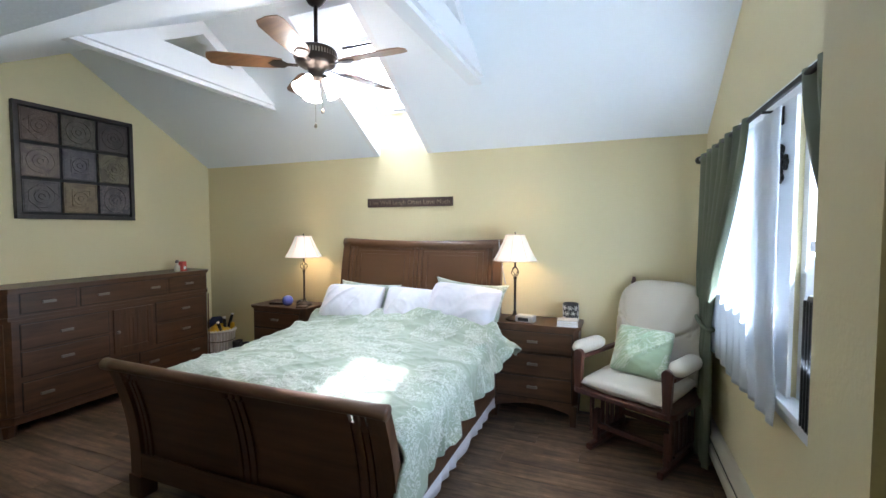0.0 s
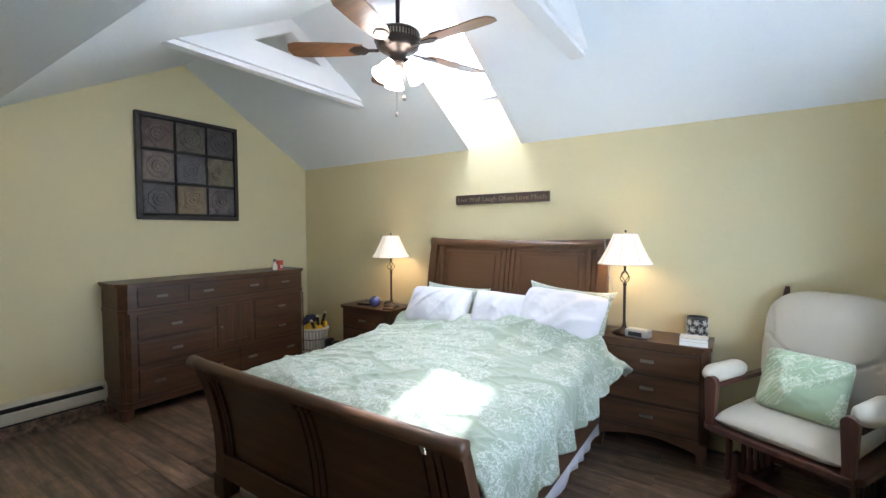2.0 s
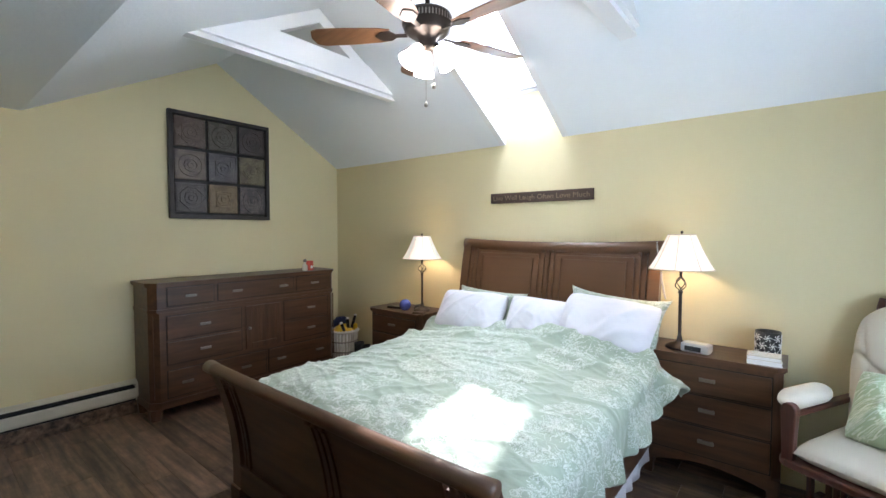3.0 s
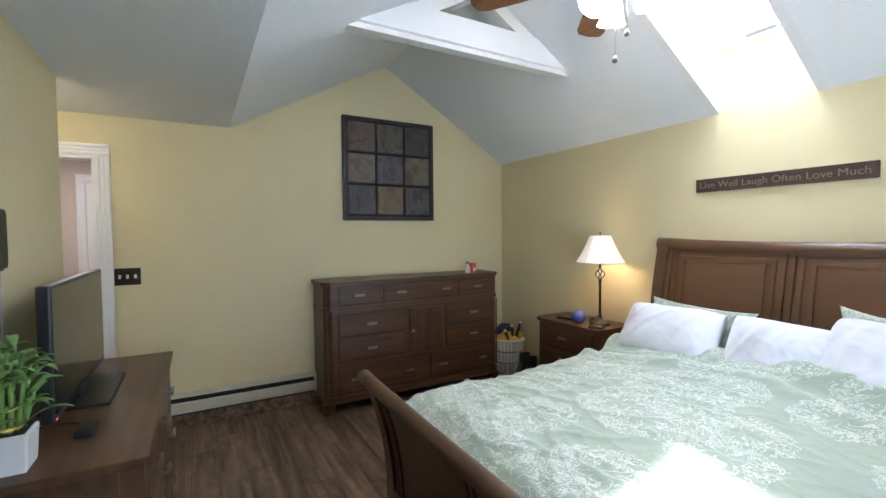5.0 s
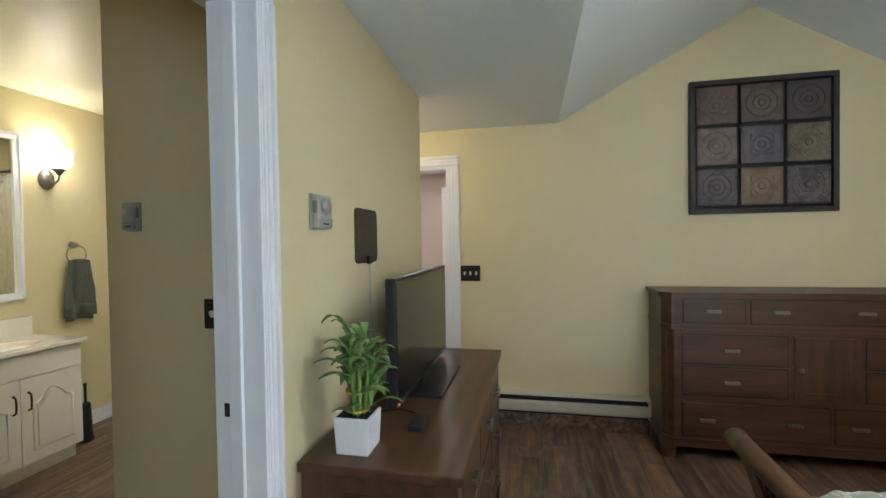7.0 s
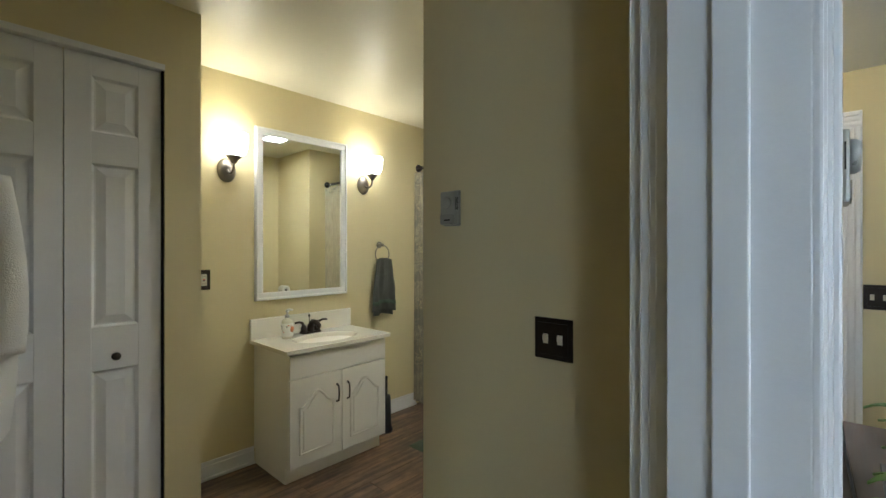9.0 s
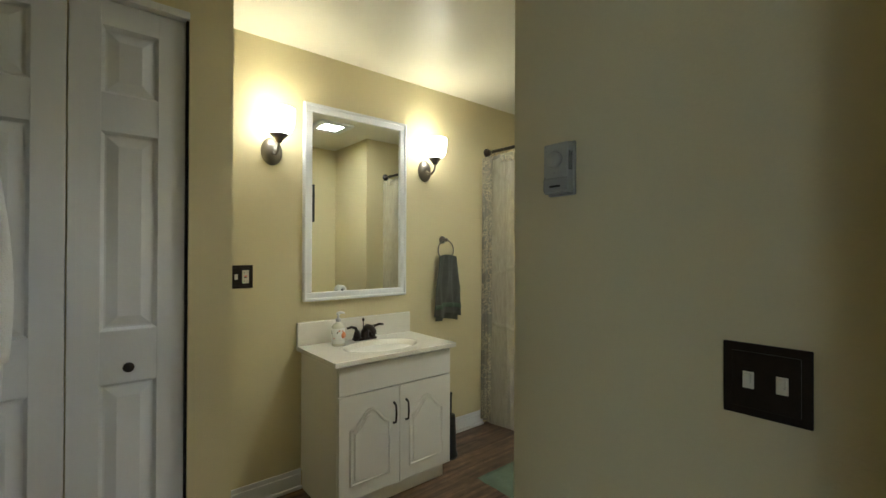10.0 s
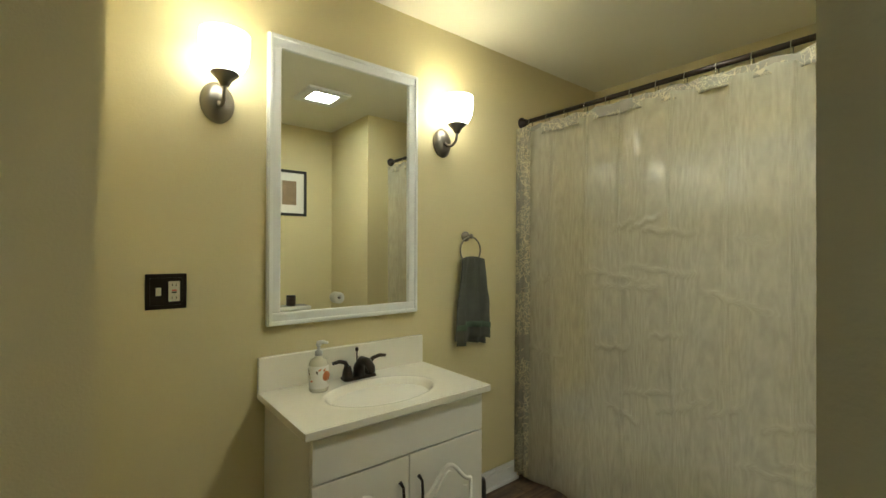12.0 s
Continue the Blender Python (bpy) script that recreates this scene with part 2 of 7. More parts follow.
WALL = material("yellow_wall_paint", (0.66, 0.58, 0.345), 0.62, grain=1.2, spread=0.05, bump=0.22, bump_scale=160)
CEIL = material("white_textured_ceiling", (0.79, 0.83, 0.855), 0.8, grain=1.5, spread=0.03, bump=0.6, bump_scale=60)
BATH_CEIL = material("satin_cream_ceiling", (0.78, 0.75, 0.62), 0.38, grain=1.5, spread=0.03, bump=0.1, bump_scale=60)
TRIM = material("white_gloss_trim", (0.78, 0.79, 0.80), 0.35, grain=3, spread=0.03, bump=0.08, bump_scale=120)
WHITE = material("white_lacquer", (0.78, 0.76, 0.70), 0.35, grain=3, spread=0.02, bump=0.04, bump_scale=150)
HEATER = material("ivory_enamel_metal", (0.52, 0.49, 0.39), 0.4, 0.1, grain=4, spread=0.05, bump=0.05)
BLACK = material("black_plastic", (0.012, 0.012, 0.014), 0.4, grain=10, spread=0.1, bump=0.1)
RUBBER = material("dark_shadow_gap", (0.01, 0.01, 0.01), 0.8)
BRONZE = material("oil_rubbed_bronze", (0.045, 0.036, 0.03), 0.38, 0.8, grain=12, spread=0.3, bump=0.08)
PEWTER = material("brushed_pewter", (0.25, 0.228, 0.20), 0.34, 0.9, grain=14, spread=0.15, bump=0.05)
IRON = material("black_wrought_iron", (0.03, 0.028, 0.026), 0.5, 0.5, grain=15, spread=0.3, bump=0.3)
CHROME = material("chrome", (0.75, 0.76, 0.78), 0.12, 1.0, grain=8, spread=0.03, bump=0.01)
SILVER = material("silver_plastic", (0.45, 0.45, 0.46), 0.35, 0.4, grain=8, spread=0.05, bump=0.03)
WALNUT = wood("dark_walnut_along", (0.038, 0.017, 0.0078), (0.118, 0.055, 0.025), "x")
WALNUT_Y = wood("dark_walnut_across", (0.038, 0.017, 0.0078), (0.116, 0.054, 0.0245), "y")
WALNUT_Z = wood("dark_walnut_upright", (0.038, 0.017, 0.0078), (0.112, 0.052, 0.024), "z")
CHERRY = wood("red_brown_headboard", (0.078, 0.034, 0.0135), (0.118, 0.053, 0.021), "x", rough=0.28, coat=0.35, scale=0.45, streak=1.1)
for link in [l for l in CHERRY.node_tree.links if l.to_socket.name in ("Normal", "Coat Normal")]:
    if link.to_node.type == "BSDF_PRINCIPLED":
        CHERRY.node_tree.links.remove(link)
for link in [l for l in CHERRY.node_tree.links if l.to_socket.name == "Roughness"]:
    CHERRY.node_tree.links.remove(link)
CHERRY.node_tree.nodes["Principled BSDF"].inputs["Roughness"].default_value = 0.32
MAHOG = wood("mahogany_glider", (0.035, 0.011, 0.007), (0.11, 0.034, 0.02), "z", rough=0.35, coat=0.3)
BLADE = wood("walnut_fan_blade", (0.11, 0.05, 0.022), (0.25, 0.125, 0.058), "x", rough=0.4)
PLANK = wood("smoked_vinyl_plank", (0.020, 0.0118, 0.0075), (0.235, 0.150, 0.095), "x", rough=0.36, coat=0.08, scale=1.15, per_piece=0.12, streak=0.50)


def weather(m, scale, amount):
    """Worn, blotchy patches with short saw marks across the grain, mixed into a wood."""
    n, l = m.node_tree.nodes, m.node_tree.links
    b = n["Principled BSDF"]
    was = b.inputs["Base Color"].links[0].from_socket
    co, mp = n.new("ShaderNodeTexCoord"), n.new("ShaderNodeMapping")
    mp.inputs["Scale"].default_value = scale
    info, jump = n.new("ShaderNodeObjectInfo"), n.new("ShaderNodeVectorMath")
    jump.operation = "SCALE"
    jump.inputs["Scale"].default_value = 23.0
    l.new(info.outputs["Random"], jump.inputs[0])
    l.new(jump.outputs[0], mp.inputs["Location"])
    l.new(co.outputs["Object"], mp.inputs["Vector"])
    cloud = n.new("ShaderNodeTexNoise")
    cloud.inputs["Scale"].default_value, cloud.inputs["Detail"].default_value, cloud.inputs["Roughness"].default_value = 1.0, 5, 0.65
    l.new(mp.outputs[0], cloud.inputs["Vector"])
    span = n.new("ShaderNodeMapRange")
    span.inputs["From Min"].default_value, span.inputs["From Max"].default_value = 0.32, 0.68
    span.inputs["To Min"].default_value, span.inputs["To Max"].default_value = 1 - amount, 1 + amount
    l.new(cloud.outputs["Fac"], span.inputs["Value"])
    mul = n.new("ShaderNodeVectorMath")
    mul.operation = "SCALE"
    l.new(was, mul.inputs[0])
    l.new(span.outputs[0], mul.inputs["Scale"])
    l.new(mul.outputs[0], b.inputs["Base Color"])


weather(PLANK, (10, 17, 17), 0.36)
DUVET = tree_print("sage_cotton_with_white_trees", (0.295, 0.350, 0.270), (0.66, 0.69, 0.64))
CUSHION_PRINT = tree_print("sage_cushion_print", (0.36, 0.45, 0.29), (0.80, 0.82, 0.70), 4.0, 0.85, 0.2, 0.1)
SHEET = material("white_cotton", (0.64, 0.64, 0.68), 0.85, grain=5, spread=0.03, bump=0.9, bump_scale=17)
CREAM = material("cream_twill_upholstery", (0.55, 0.50, 0.41), 0.9, grain=8, spread=0.06, bump=0.3, bump_scale=220)
CURTAIN = material("grey_green_curtain", (0.115, 0.13, 0.085), 0.75, grain=8, spread=0.12, bump=0.25, bump_scale=250)
SHEER = sheer("white_sheer_voile", (0.74, 0.77, 0.80), 0.05)
FILM = sheer("clear_shower_liner", (0.93, 0.88, 0.70), 0.48, 0.13, 1.0)
DAMASK = printed("grey_damask_shower_curtain", (0.26, 0.245, 0.20), (0.70, 0.60, 0.38), 13.0, 0.9)
TOWEL = material("grey_green_terry", (0.105, 0.108, 0.092), 0.95, grain=18, spread=0.25, bump=1.0, bump_scale=260)
RUG = material("sage_bath_rug", (0.10, 0.14, 0.10), 0.95, grain=18, spread=0.3, bump=1.0, bump_scale=200)
ROBE = material("white_terry_robe", (0.80, 0.80, 0.80), 0.95, grain=10, spread=0.05, bump=0.9, bump_scale=200)
MARBLE = material("cultured_marble_top", (0.82, 0.79, 0.70), 0.16, grain=5, spread=0.03, bump=0.02, coat=0.4)
PORCELAIN = material("white_porcelain", (0.82, 0.82, 0.80), 0.12, grain=5, spread=0.02, bump=0.01, coat=0.4)
PLATE = material("antique_bronze_plate", (0.028, 0.022, 0.018), 0.36, 0.7, grain=25, spread=0.4, bump=0.1)
IVORY = material("ivory_plastic", (0.66, 0.62, 0.50), 0.4)
GREYBOX = material("grey_thermostat_plastic", (0.32, 0.32, 0.29), 0.45, grain=9, spread=0.05, bump=0.04)
GREYFACE = material("silver_thermostat_dial", (0.40, 0.40, 0.37), 0.3, 0.3)
ART_DARK = wood("espresso_art_frame", (0.010, 0.008, 0.008), (0.03, 0.022, 0.02), "y", rough=0.45)
SCREEN = material("dark_tv_screen", (0.012, 0.012, 0.011), 0.14, grain=2, spread=0.05, bump=0.0)
POT = material("white_glazed_ceramic", (0.80, 0.80, 0.80), 0.2, grain=4, spread=0.02, bump=0.02, coat=0.3)
LEAF = material("bamboo_leaf", (0.15, 0.28, 0.075), 0.45, grain=20, spread=0.35, bump=0.1)
STALK = material("bamboo_stalk", (0.16, 0.27, 0.06), 0.4, grain=25, spread=0.25, bump=0.1)
GOLD = material("gold_tie", (0.65, 0.45, 0.08), 0.3, 0.8)
SHADE = glow("lit_linen_shade", (1.0, 0.88, 0.70), 0.17)
SHADE_RIB = material("shade_piping", (0.62, 0.52, 0.38), 0.8)
FROST = glow("lit_frosted_glass", (1.0, 0.89, 0.74), 21.0)
SCONCE = glow("lit_opal_sconce", (1.0, 0.95, 0.80), 8.4)
DIFFUSER = glow("lit_ceiling_diffuser", (0.98, 0.98, 0.86), 82.0)
PANE = glass("window_glass")
MIRROR = material("mirror_silver", (0.86, 0.88, 0.85), 0.03, 1.0, spread=0.0, bump=0.0)
MIRROR.node_tree.nodes["Principled BSDF"].inputs["Roughness"].default_value = 0.0
for link in list(MIRROR.node_tree.links):
    if link.to_socket.name in ("Roughness", "Normal"):
        MIRROR.node_tree.links.remove(link)
YELLOW = material("yellow_tool_plastic", (0.70, 0.45, 0.03), 0.5)
NAVY = material("navy_cloth", (0.03, 0.04, 0.09), 0.9)
BLUE = material("marbled_blue_glass", (0.08, 0.10, 0.32), 0.12, grain=30, spread=0.7, bump=0.0, coat=0.5)
RED = material("red_card", (0.62, 0.09, 0.06), 0.5)
WICKER = material("white_washed_wicker", (0.60, 0.58, 0.53), 0.85, grain=25, spread=0.2, bump=0.5)
PAPER = material("white_paper", (0.78, 0.77, 0.74), 0.7)
STRIPE = material("book_cover_cream", (0.55, 0.50, 0.38), 0.6)
LETTER = material("aged_cream_lettering", (0.19, 0.145, 0.09), 0.7)
SIGN = wood("brown_sign_board", (0.030, 0.016, 0.010), (0.075, 0.042, 0.028), "x", rough=0.6, coat=0.0)
LED = glow("green_status_light", (0.2, 0.9, 0.3), 1.0)
ORANGE = material("russet_leaf_print", (0.60, 0.20, 0.07), 0.5)
HALL = material("pale_hall_paint", (0.62, 0.54, 0.47), 0.7, grain=2, spread=0.04)
GARDEN = material("pale_garden_haze", (0.55, 0.62, 0.60), 0.9, grain=0.5, spread=0.2)
SOAP = material("clear_soap", (0.70, 0.68, 0.58), 0.15, grain=9, spread=0.04, bump=0.0, coat=0.4)

# ---- building tools ----
def add_box(bm, x0, x1, y0, y1, z0, z1, bev=0.0, m=None):
    made = bmesh.ops.create_cube(bm, size=1.0)["verts"]
    for v in made:
        v.co = Vector(((x0 + x1) / 2 + v.co.x * (x1 - x0), (y0 + y1) / 2 + v.co.y * (y1 - y0), (z0 + z1) / 2 + v.co.z * (z1 - z0)))
    if m is not None:
        for v in made:
            v.co = m @ v.co
    if bev > 0:
        edges = {e for v in made for e in v.link_edges}
        bmesh.ops.bevel(bm, geom=list(edges), offset=bev, segments=2, affect="EDGES", profile=0.6)
    return bm


def box(x0, x1, y0, y1, z0, z1, bev=0.0, m=None):
    return add_box(bmesh.new(), x0, x1, y0, y1, z0, z1, bev, m)


def add_prism(bm, outline, axis, a, b):
    """A flat outline pushed along an axis from a to b. x: (y, z) outline; y: (x, z); z: (x, y)."""
    def at(p, k):
        return {"x": (k, p[0], p[1]), "y": (p[0], k, p[1]), "z": (p[0], p[1], k)}[axis]
    low = [bm.verts.new(at(p, a)) for p in outline]
    high = [bm.verts.new(at(p, b)) for p in outline]
    faces = [bm.faces.new(low), bm.faces.new(high)]
    for i in range(len(outline)):
        j = (i + 1) % len(outline)
        faces.append(bm.faces.new((low[i], low[j], high[j], high[i])))
    bmesh.ops.recalc_face_normals(bm, faces=faces)
    return bm


def prism(outline, axis, a, b):
    return add_prism(bmesh.new(), outline, axis, a, b)


def add_lathe(bm, profile, at=(0, 0, 0), seg=24, m=None, squash=(1, 1)):
    """A turned shape round z: (radius, height) pairs."""
    rings = []
    for r, z in profile:
        ring = []
        for i in range(seg):
            a = 2 * math.pi * i / seg
            co = Vector((r * math.cos(a) * squash[0], r * math.sin(a) * squash[1], z))
            ring.append(bm.verts.new((m @ co if m is not None else co) + Vector(at)))
        rings.append(ring)
    faces = []
    for p, q in zip(rings, rings[1:]):
        for i in range(seg):
            j = (i + 1) % seg
            faces.append(bm.faces.new((p[i], p[j], q[j], q[i])))
    if profile[0][0] > 1e-5:
        faces.append(bm.faces.new(rings[0]))
    if profile[-1][0] > 1e-5:
        faces.append(bm.faces.new(rings[-1]))
    for fc in faces:
        fc.smooth = True
    bmesh.ops.remove_doubles(bm, verts=[v for r in rings for v in r], dist=1e-5)
    bmesh.ops.recalc_face_normals(bm, faces=[fc for fc in faces if fc.is_valid])
    return bm


def lathe(profile, at=(0, 0, 0), seg=24, m=None, squash=(1, 1)):
    return add_lathe(bmesh.new(), profile, at, seg, m, squash)


def add_tube(bm, points, radius, seg=10, closed=False):
    """A round bar along points; radius is one number or one for each point."""
    pts = [Vector(p) for p in points]
    radii = radius if isinstance(radius, (list, tuple)) else [radius] * len(pts)
    rings, side = [], None
    for i, p in enumerate(pts):
        a = pts[i - 1] if (i or closed) else pts[0]
        b = pts[(i + 1) % len(pts)] if (i + 1 < len(pts) or closed) else pts[-1]
        t = (b - a).normalized()
        if side is None:
            side = t.orthogonal().normalized()
        side = (side - t * side.dot(t)).normalized()
        up = t.cross(side)
        rings.append([bm.verts.new(p + radii[i] * (math.cos(2 * math.pi * k / seg) * side + math.sin(2 * math.pi * k / seg) * up)) for k in range(seg)])
    faces = []
    pairs = list(zip(rings, rings[1:])) + ([(rings[-1], rings[0])] if closed else [])
    for p, q in pairs:
        for k in range(seg):
            j = (k + 1) % seg
            faces.append(bm.faces.new((p[k], p[j], q[j], q[k])))
    if not closed:
        faces += [bm.faces.new(rings[0]), bm.faces.new(rings[-1])]
    for fc in faces:
        fc.smooth = True
    bmesh.ops.recalc_face_normals(bm, faces=faces)
    return bm


def tube(points, radius, seg=10, closed=False):
    return add_tube(bmesh.new(), points, radius, seg, closed)


def add_sheet(bm, at, nu, nv, close_u=False):
    """A smooth sheet of at(u, v), u and v from 0 to 1."""
    rows = [[bm.verts.new(at(i / nu, j / nv)) for j in range(nv + 1)] for i in range(nu + (0 if close_u else 1))]
    n = len(rows)
    for i in range(n if close_u else n - 1):
        for j in range(nv):
            fc = bm.faces.new((rows[i][j], rows[(i + 1) % n][j], rows[(i + 1) % n][j + 1], rows[i][j + 1]))
            fc.smooth = True
    return bm


def sheet(at, nu, nv, thick=0.0, close_u=False):
    bm = add_sheet(bmesh.new(), at, nu, nv, close_u)
    bmesh.ops.recalc_face_normals(bm, faces=bm.faces[:])
    if thick:
        bmesh.ops.solidify(bm, geom=bm.faces[:], thickness=thick)
        for fc in bm.faces:
            fc.smooth = True
    return bm


def mesh_of(name, bm, mat):
    me = bpy.data.meshes.new(name)
    bm.to_mesh(me)
    bm.free()
    for one in (mat if isinstance(mat, (list, tuple)) else [mat]):
        me.materials.append(one)
    return me


def part(name, bm, mat, parent, label=""):
    """One mesh under a thing or a part."""
    ob = new(name, mesh_of(name, bm, mat))
    ob.parent = parent
    return tagged(ob, label)


def thing(name, label, category, at=(0, 0, 0), turn=0.0, group="", m=None):
    ob = new(name)
    ob.empty_display_size = 0.05
    ob.matrix_world = m if m is not None else pose(*at, 0, 0, turn)
    return tagged(ob, label, category, group)


def wpart(name, bm, mat, parent, label=""):
    """A part given in the place's own coordinates."""
    root = parent
    while root.parent is not None:
        root = root.parent
    bmesh.ops.transform(bm, matrix=root.matrix_basis.inverted(), verts=bm.verts)
    return part(name, bm, mat, parent, label)


def solid(name, bm, mat, label, category, group=""):
    return tagged(new(name, mesh_of(name, bm, mat)), label, category, group)


def structure(name, bm, mat, label="", parent=None):
    ob = new(name, mesh_of(name, bm, mat))
    if parent is not None:
        ob.parent = parent
        return tagged(ob, label)
    return tagged(ob, label, "", "", "structure")


def wobble(x, y, z, s, k):
    return k * noise.noise(Vector((x * s, y * s, z * s)))


def hide_shadow(ob):
    ob.visible_shadow = False
    return ob


# ---- structure ----
XW, XE, YN = -3.985, 1.020, 3.943
RIDGE_Y, RIDGE_Z, EAVE_Z, SOFFIT_Y, SOFFIT_Z = 2.60, 3.015, 2.20, 1.284, 2.304
TV_Y, BATH_N, BATH_S, BATH_Z = 0.420, 0.287, -2.41, 2.52
SKX0, SKX1 = -1.715, -1.215
SLOPE = (RIDGE_Z - EAVE_Z) / (YN - RIDGE_Y)


def north_slope(y):
    return EAVE_Z + SLOPE * (YN - y)


floor_ob = structure("floor", box(XW - 0.9, XE + 0.12, -2.55, YN + 0.12, -0.12, -0.006), RUBBER, "brown plank floor over a dark subfloor")
structure("wall_north", box(XW - 0.12, XE + 0.12, YN, YN + 0.12, -0.006, EAVE_Z), WALL, "plain pale yellow painted wall behind the bed")

bm = prism([(0.42, -0.006), (YN, -0.006), (YN, EAVE_Z), (RIDGE_Y, RIDGE_Z), (SOFFIT_Y, SOFFIT_Z), (0.42, SOFFIT_Z)], "x", XW - 0.12, XW)
add_box(bm, XW - 0.12, XW, -0.16, 0.42, 2.01, SOFFIT_Z)
structure("wall_west", bm, WALL, "yellow gable wall with the dresser")

bm = box(XE, XE + 0.12, 0.86, YN, -0.006, 0.87)
add_box(bm, XE, XE + 0.12, 3.24, YN, 0.87, 1.99)
add_box(bm, XE, XE + 0.12, 2.22, 2.50, 0.87, 1.99)
add_box(bm, XE, XE + 0.12, 0.86, 1.48, 0.87, 1.99)
add_prism(bm, [(0.86, 1.99), (YN, 1.99), (YN, EAVE_Z), (RIDGE_Y, RIDGE_Z), (SOFFIT_Y, SOFFIT_Z), (0.86, SOFFIT_Z)], "x", XE, XE + 0.12)
structure("wall_east", bm, WALL, "yellow wall with two windows")

bm = box(-3.155, -1.575, BATH_N, TV_Y, -0.006, SOFFIT_Z)
add_box(bm, -1.575, -0.79, BATH_N, TV_Y, 2.06, SOFFIT_Z)
add_box(bm, -0.79, -0.40, BATH_N, TV_Y, -0.006, SOFFIT_Z)
structure("wall_south", bm, WALL, "yellow wall behind the television")
structure("wall_stub", box(0.61, XE + 0.12, 0.73, 0.86, -0.006, SOFFIT_Z), WALL, "end of a yellow partition wall")
bm = box(0.985, 1.105, -0.9, 0.73, -0.006, SOFFIT_Z)
add_box(bm, -0.40, 1.105, -1.02, -0.9, -0.006, SOFFIT_Z)
structure("wall_entry", bm, WALL, "plain yellow entry wall")

# Ceilings.
TH = 0.09
bm = bmesh.new()
for x0, x1, ya, yb in ((XW - 0.12, SKX0 - 0.05, RIDGE_Y, YN + 0.12), (SKX1 + 0.05, XE + 0.12, RIDGE_Y, YN + 0.12), (SKX0 - 0.05, SKX1 + 0.05, RIDGE_Y, 2.63)):
    add_prism(bm, [(ya, north_slope(ya)), (yb, north_slope(yb)), (yb, north_slope(yb) + TH), (ya, north_slope(ya) + TH)], "x", x0, x1)
add_prism(bm, [(RIDGE_Y, RIDGE_Z), (RIDGE_Y, RIDGE_Z + TH), (SOFFIT_Y, SOFFIT_Z + TH), (SOFFIT_Y, SOFFIT_Z)], "x", XW - 0.12, XE + 0.12)
add_box(bm, XW - 0.12, XE + 0.12, TV_Y, SOFFIT_Y, SOFFIT_Z, SOFFIT_Z + TH)
add_box(bm, XW - 0.12, -3.155, -0.10, TV_Y, SOFFIT_Z, SOFFIT_Z + TH)
add_box(bm, -0.40, XE + 0.12, -1.02, TV_Y, SOFFIT_Z, SOFFIT_Z + TH)
structure("ceiling", bm, CEIL, "white textured vaulted ceiling with a flat soffit")

# Light shaft of the roof window.
DEEP = 0.39
y_top, z_top = 3.25, north_slope(3.25) + DEEP
bm = bmesh.new()
side = [(YN, EAVE_Z), (2.63, north_slope(2.63)), (2.63, north_slope(2.63) + 0.08), (y_top - 0.02, z_top + 0.02), (YN, EAVE_Z + DEEP)]
add_prism(bm, side, "x", SKX0 - 0.05, SKX0)
add_prism(bm, side, "x", SKX1, SKX1 + 0.05)
add_prism(bm, [(2.632, north_slope(2.632) - 0.001), (2.69, north_slope(2.69) - 0.001), (y_top, z_top), (y_top - 0.05, z_top + 0.05), (2.632, north_slope(2.632) + 0.07)], "x", SKX0, SKX1)
structure("skylight_shaft", bm, TRIM, "white painted shaft below the roof window")
structure("wall_north_upper", box(SKX0 - 0.05, SKX1 + 0.05, YN, YN + 0.06, EAVE_Z, EAVE_Z + DEEP + 0.05), WALL, "yellow wall rising into the roof window shaft")
tilt = Matrix.Translation((SKX0, YN, EAVE_Z + DEEP)) @ Matrix.Rotation(-math.atan(SLOPE), 4, "X")
long = (YN - y_top) / math.cos(math.atan(SLOPE))
wide = SKX1 - SKX0
sky_window = structure("window_1", box(0, wide, -long, -long + 0.045, 0, 0.06, 0.006, tilt), TRIM, "white framed roof window in bright daylight")
for a, b, c, d in ((0, wide, -0.045, 0), (0, 0.04, -long + 0.045, -0.045), (wide - 0.04, wide, -long + 0.045, -0.045)):
    structure("window_frame", box(a, b, c, d, 0, 0.06, 0.006, tilt), TRIM, "", sky_window)
hide_shadow(structure("pane", box(0.04, wide - 0.04, -long + 0.045, -0.045, 0.03, 0.036, 0, tilt), PANE, "", sky_window))
structure("handle_bar", box(wide / 2 - 0.08, wide / 2 + 0.08, -0.075, -0.05, -0.025, 0.0, 0.006, tilt), SILVER, "", sky_window)
structure("blind_rail", box(0.03, wide - 0.03, -long + 0.05, -long + 0.065, -0.02, 0.0, 0.003, tilt), BRONZE, "", sky_window)

# Bathroom and closet shell.
bm = box(-4.67, -1.60, BATH_S - 0.12, BATH_S, -0.006, BATH_Z)
structure("wall_bath_south", bm, WALL, "yellow bathroom wall with the mirror")
bm = box(-1.715, -1.565, -1.92, -1.80, -0.006, BATH_Z)
add_box(bm, -1.565, -0.16, -1.92, -1.80, 2.235, BATH_Z)
add_box(bm, -0.16, -0.10, -1.92, -1.80, -0.006, BATH_Z)
add_box(bm, -1.73, -1.60, BATH_S, -1.92, -0.006, BATH_Z)
structure("wall_closet", bm, WALL, "yellow wall round the closet doors")
structure("wall_thermostat", box(-2.235, -2.135, -0.722, BATH_N, -0.006, BATH_Z), WALL, "yellow partition with switches")
bm = box(-3.60, -2.235, -0.15, -0.06, -0.006, BATH_Z)
add_box(bm, -3.60, -3.52, -0.87, -0.15, -0.006, BATH_Z)
add_box(bm, -4.67, -3.60, -0.87, -0.79, -0.006, BATH_Z)
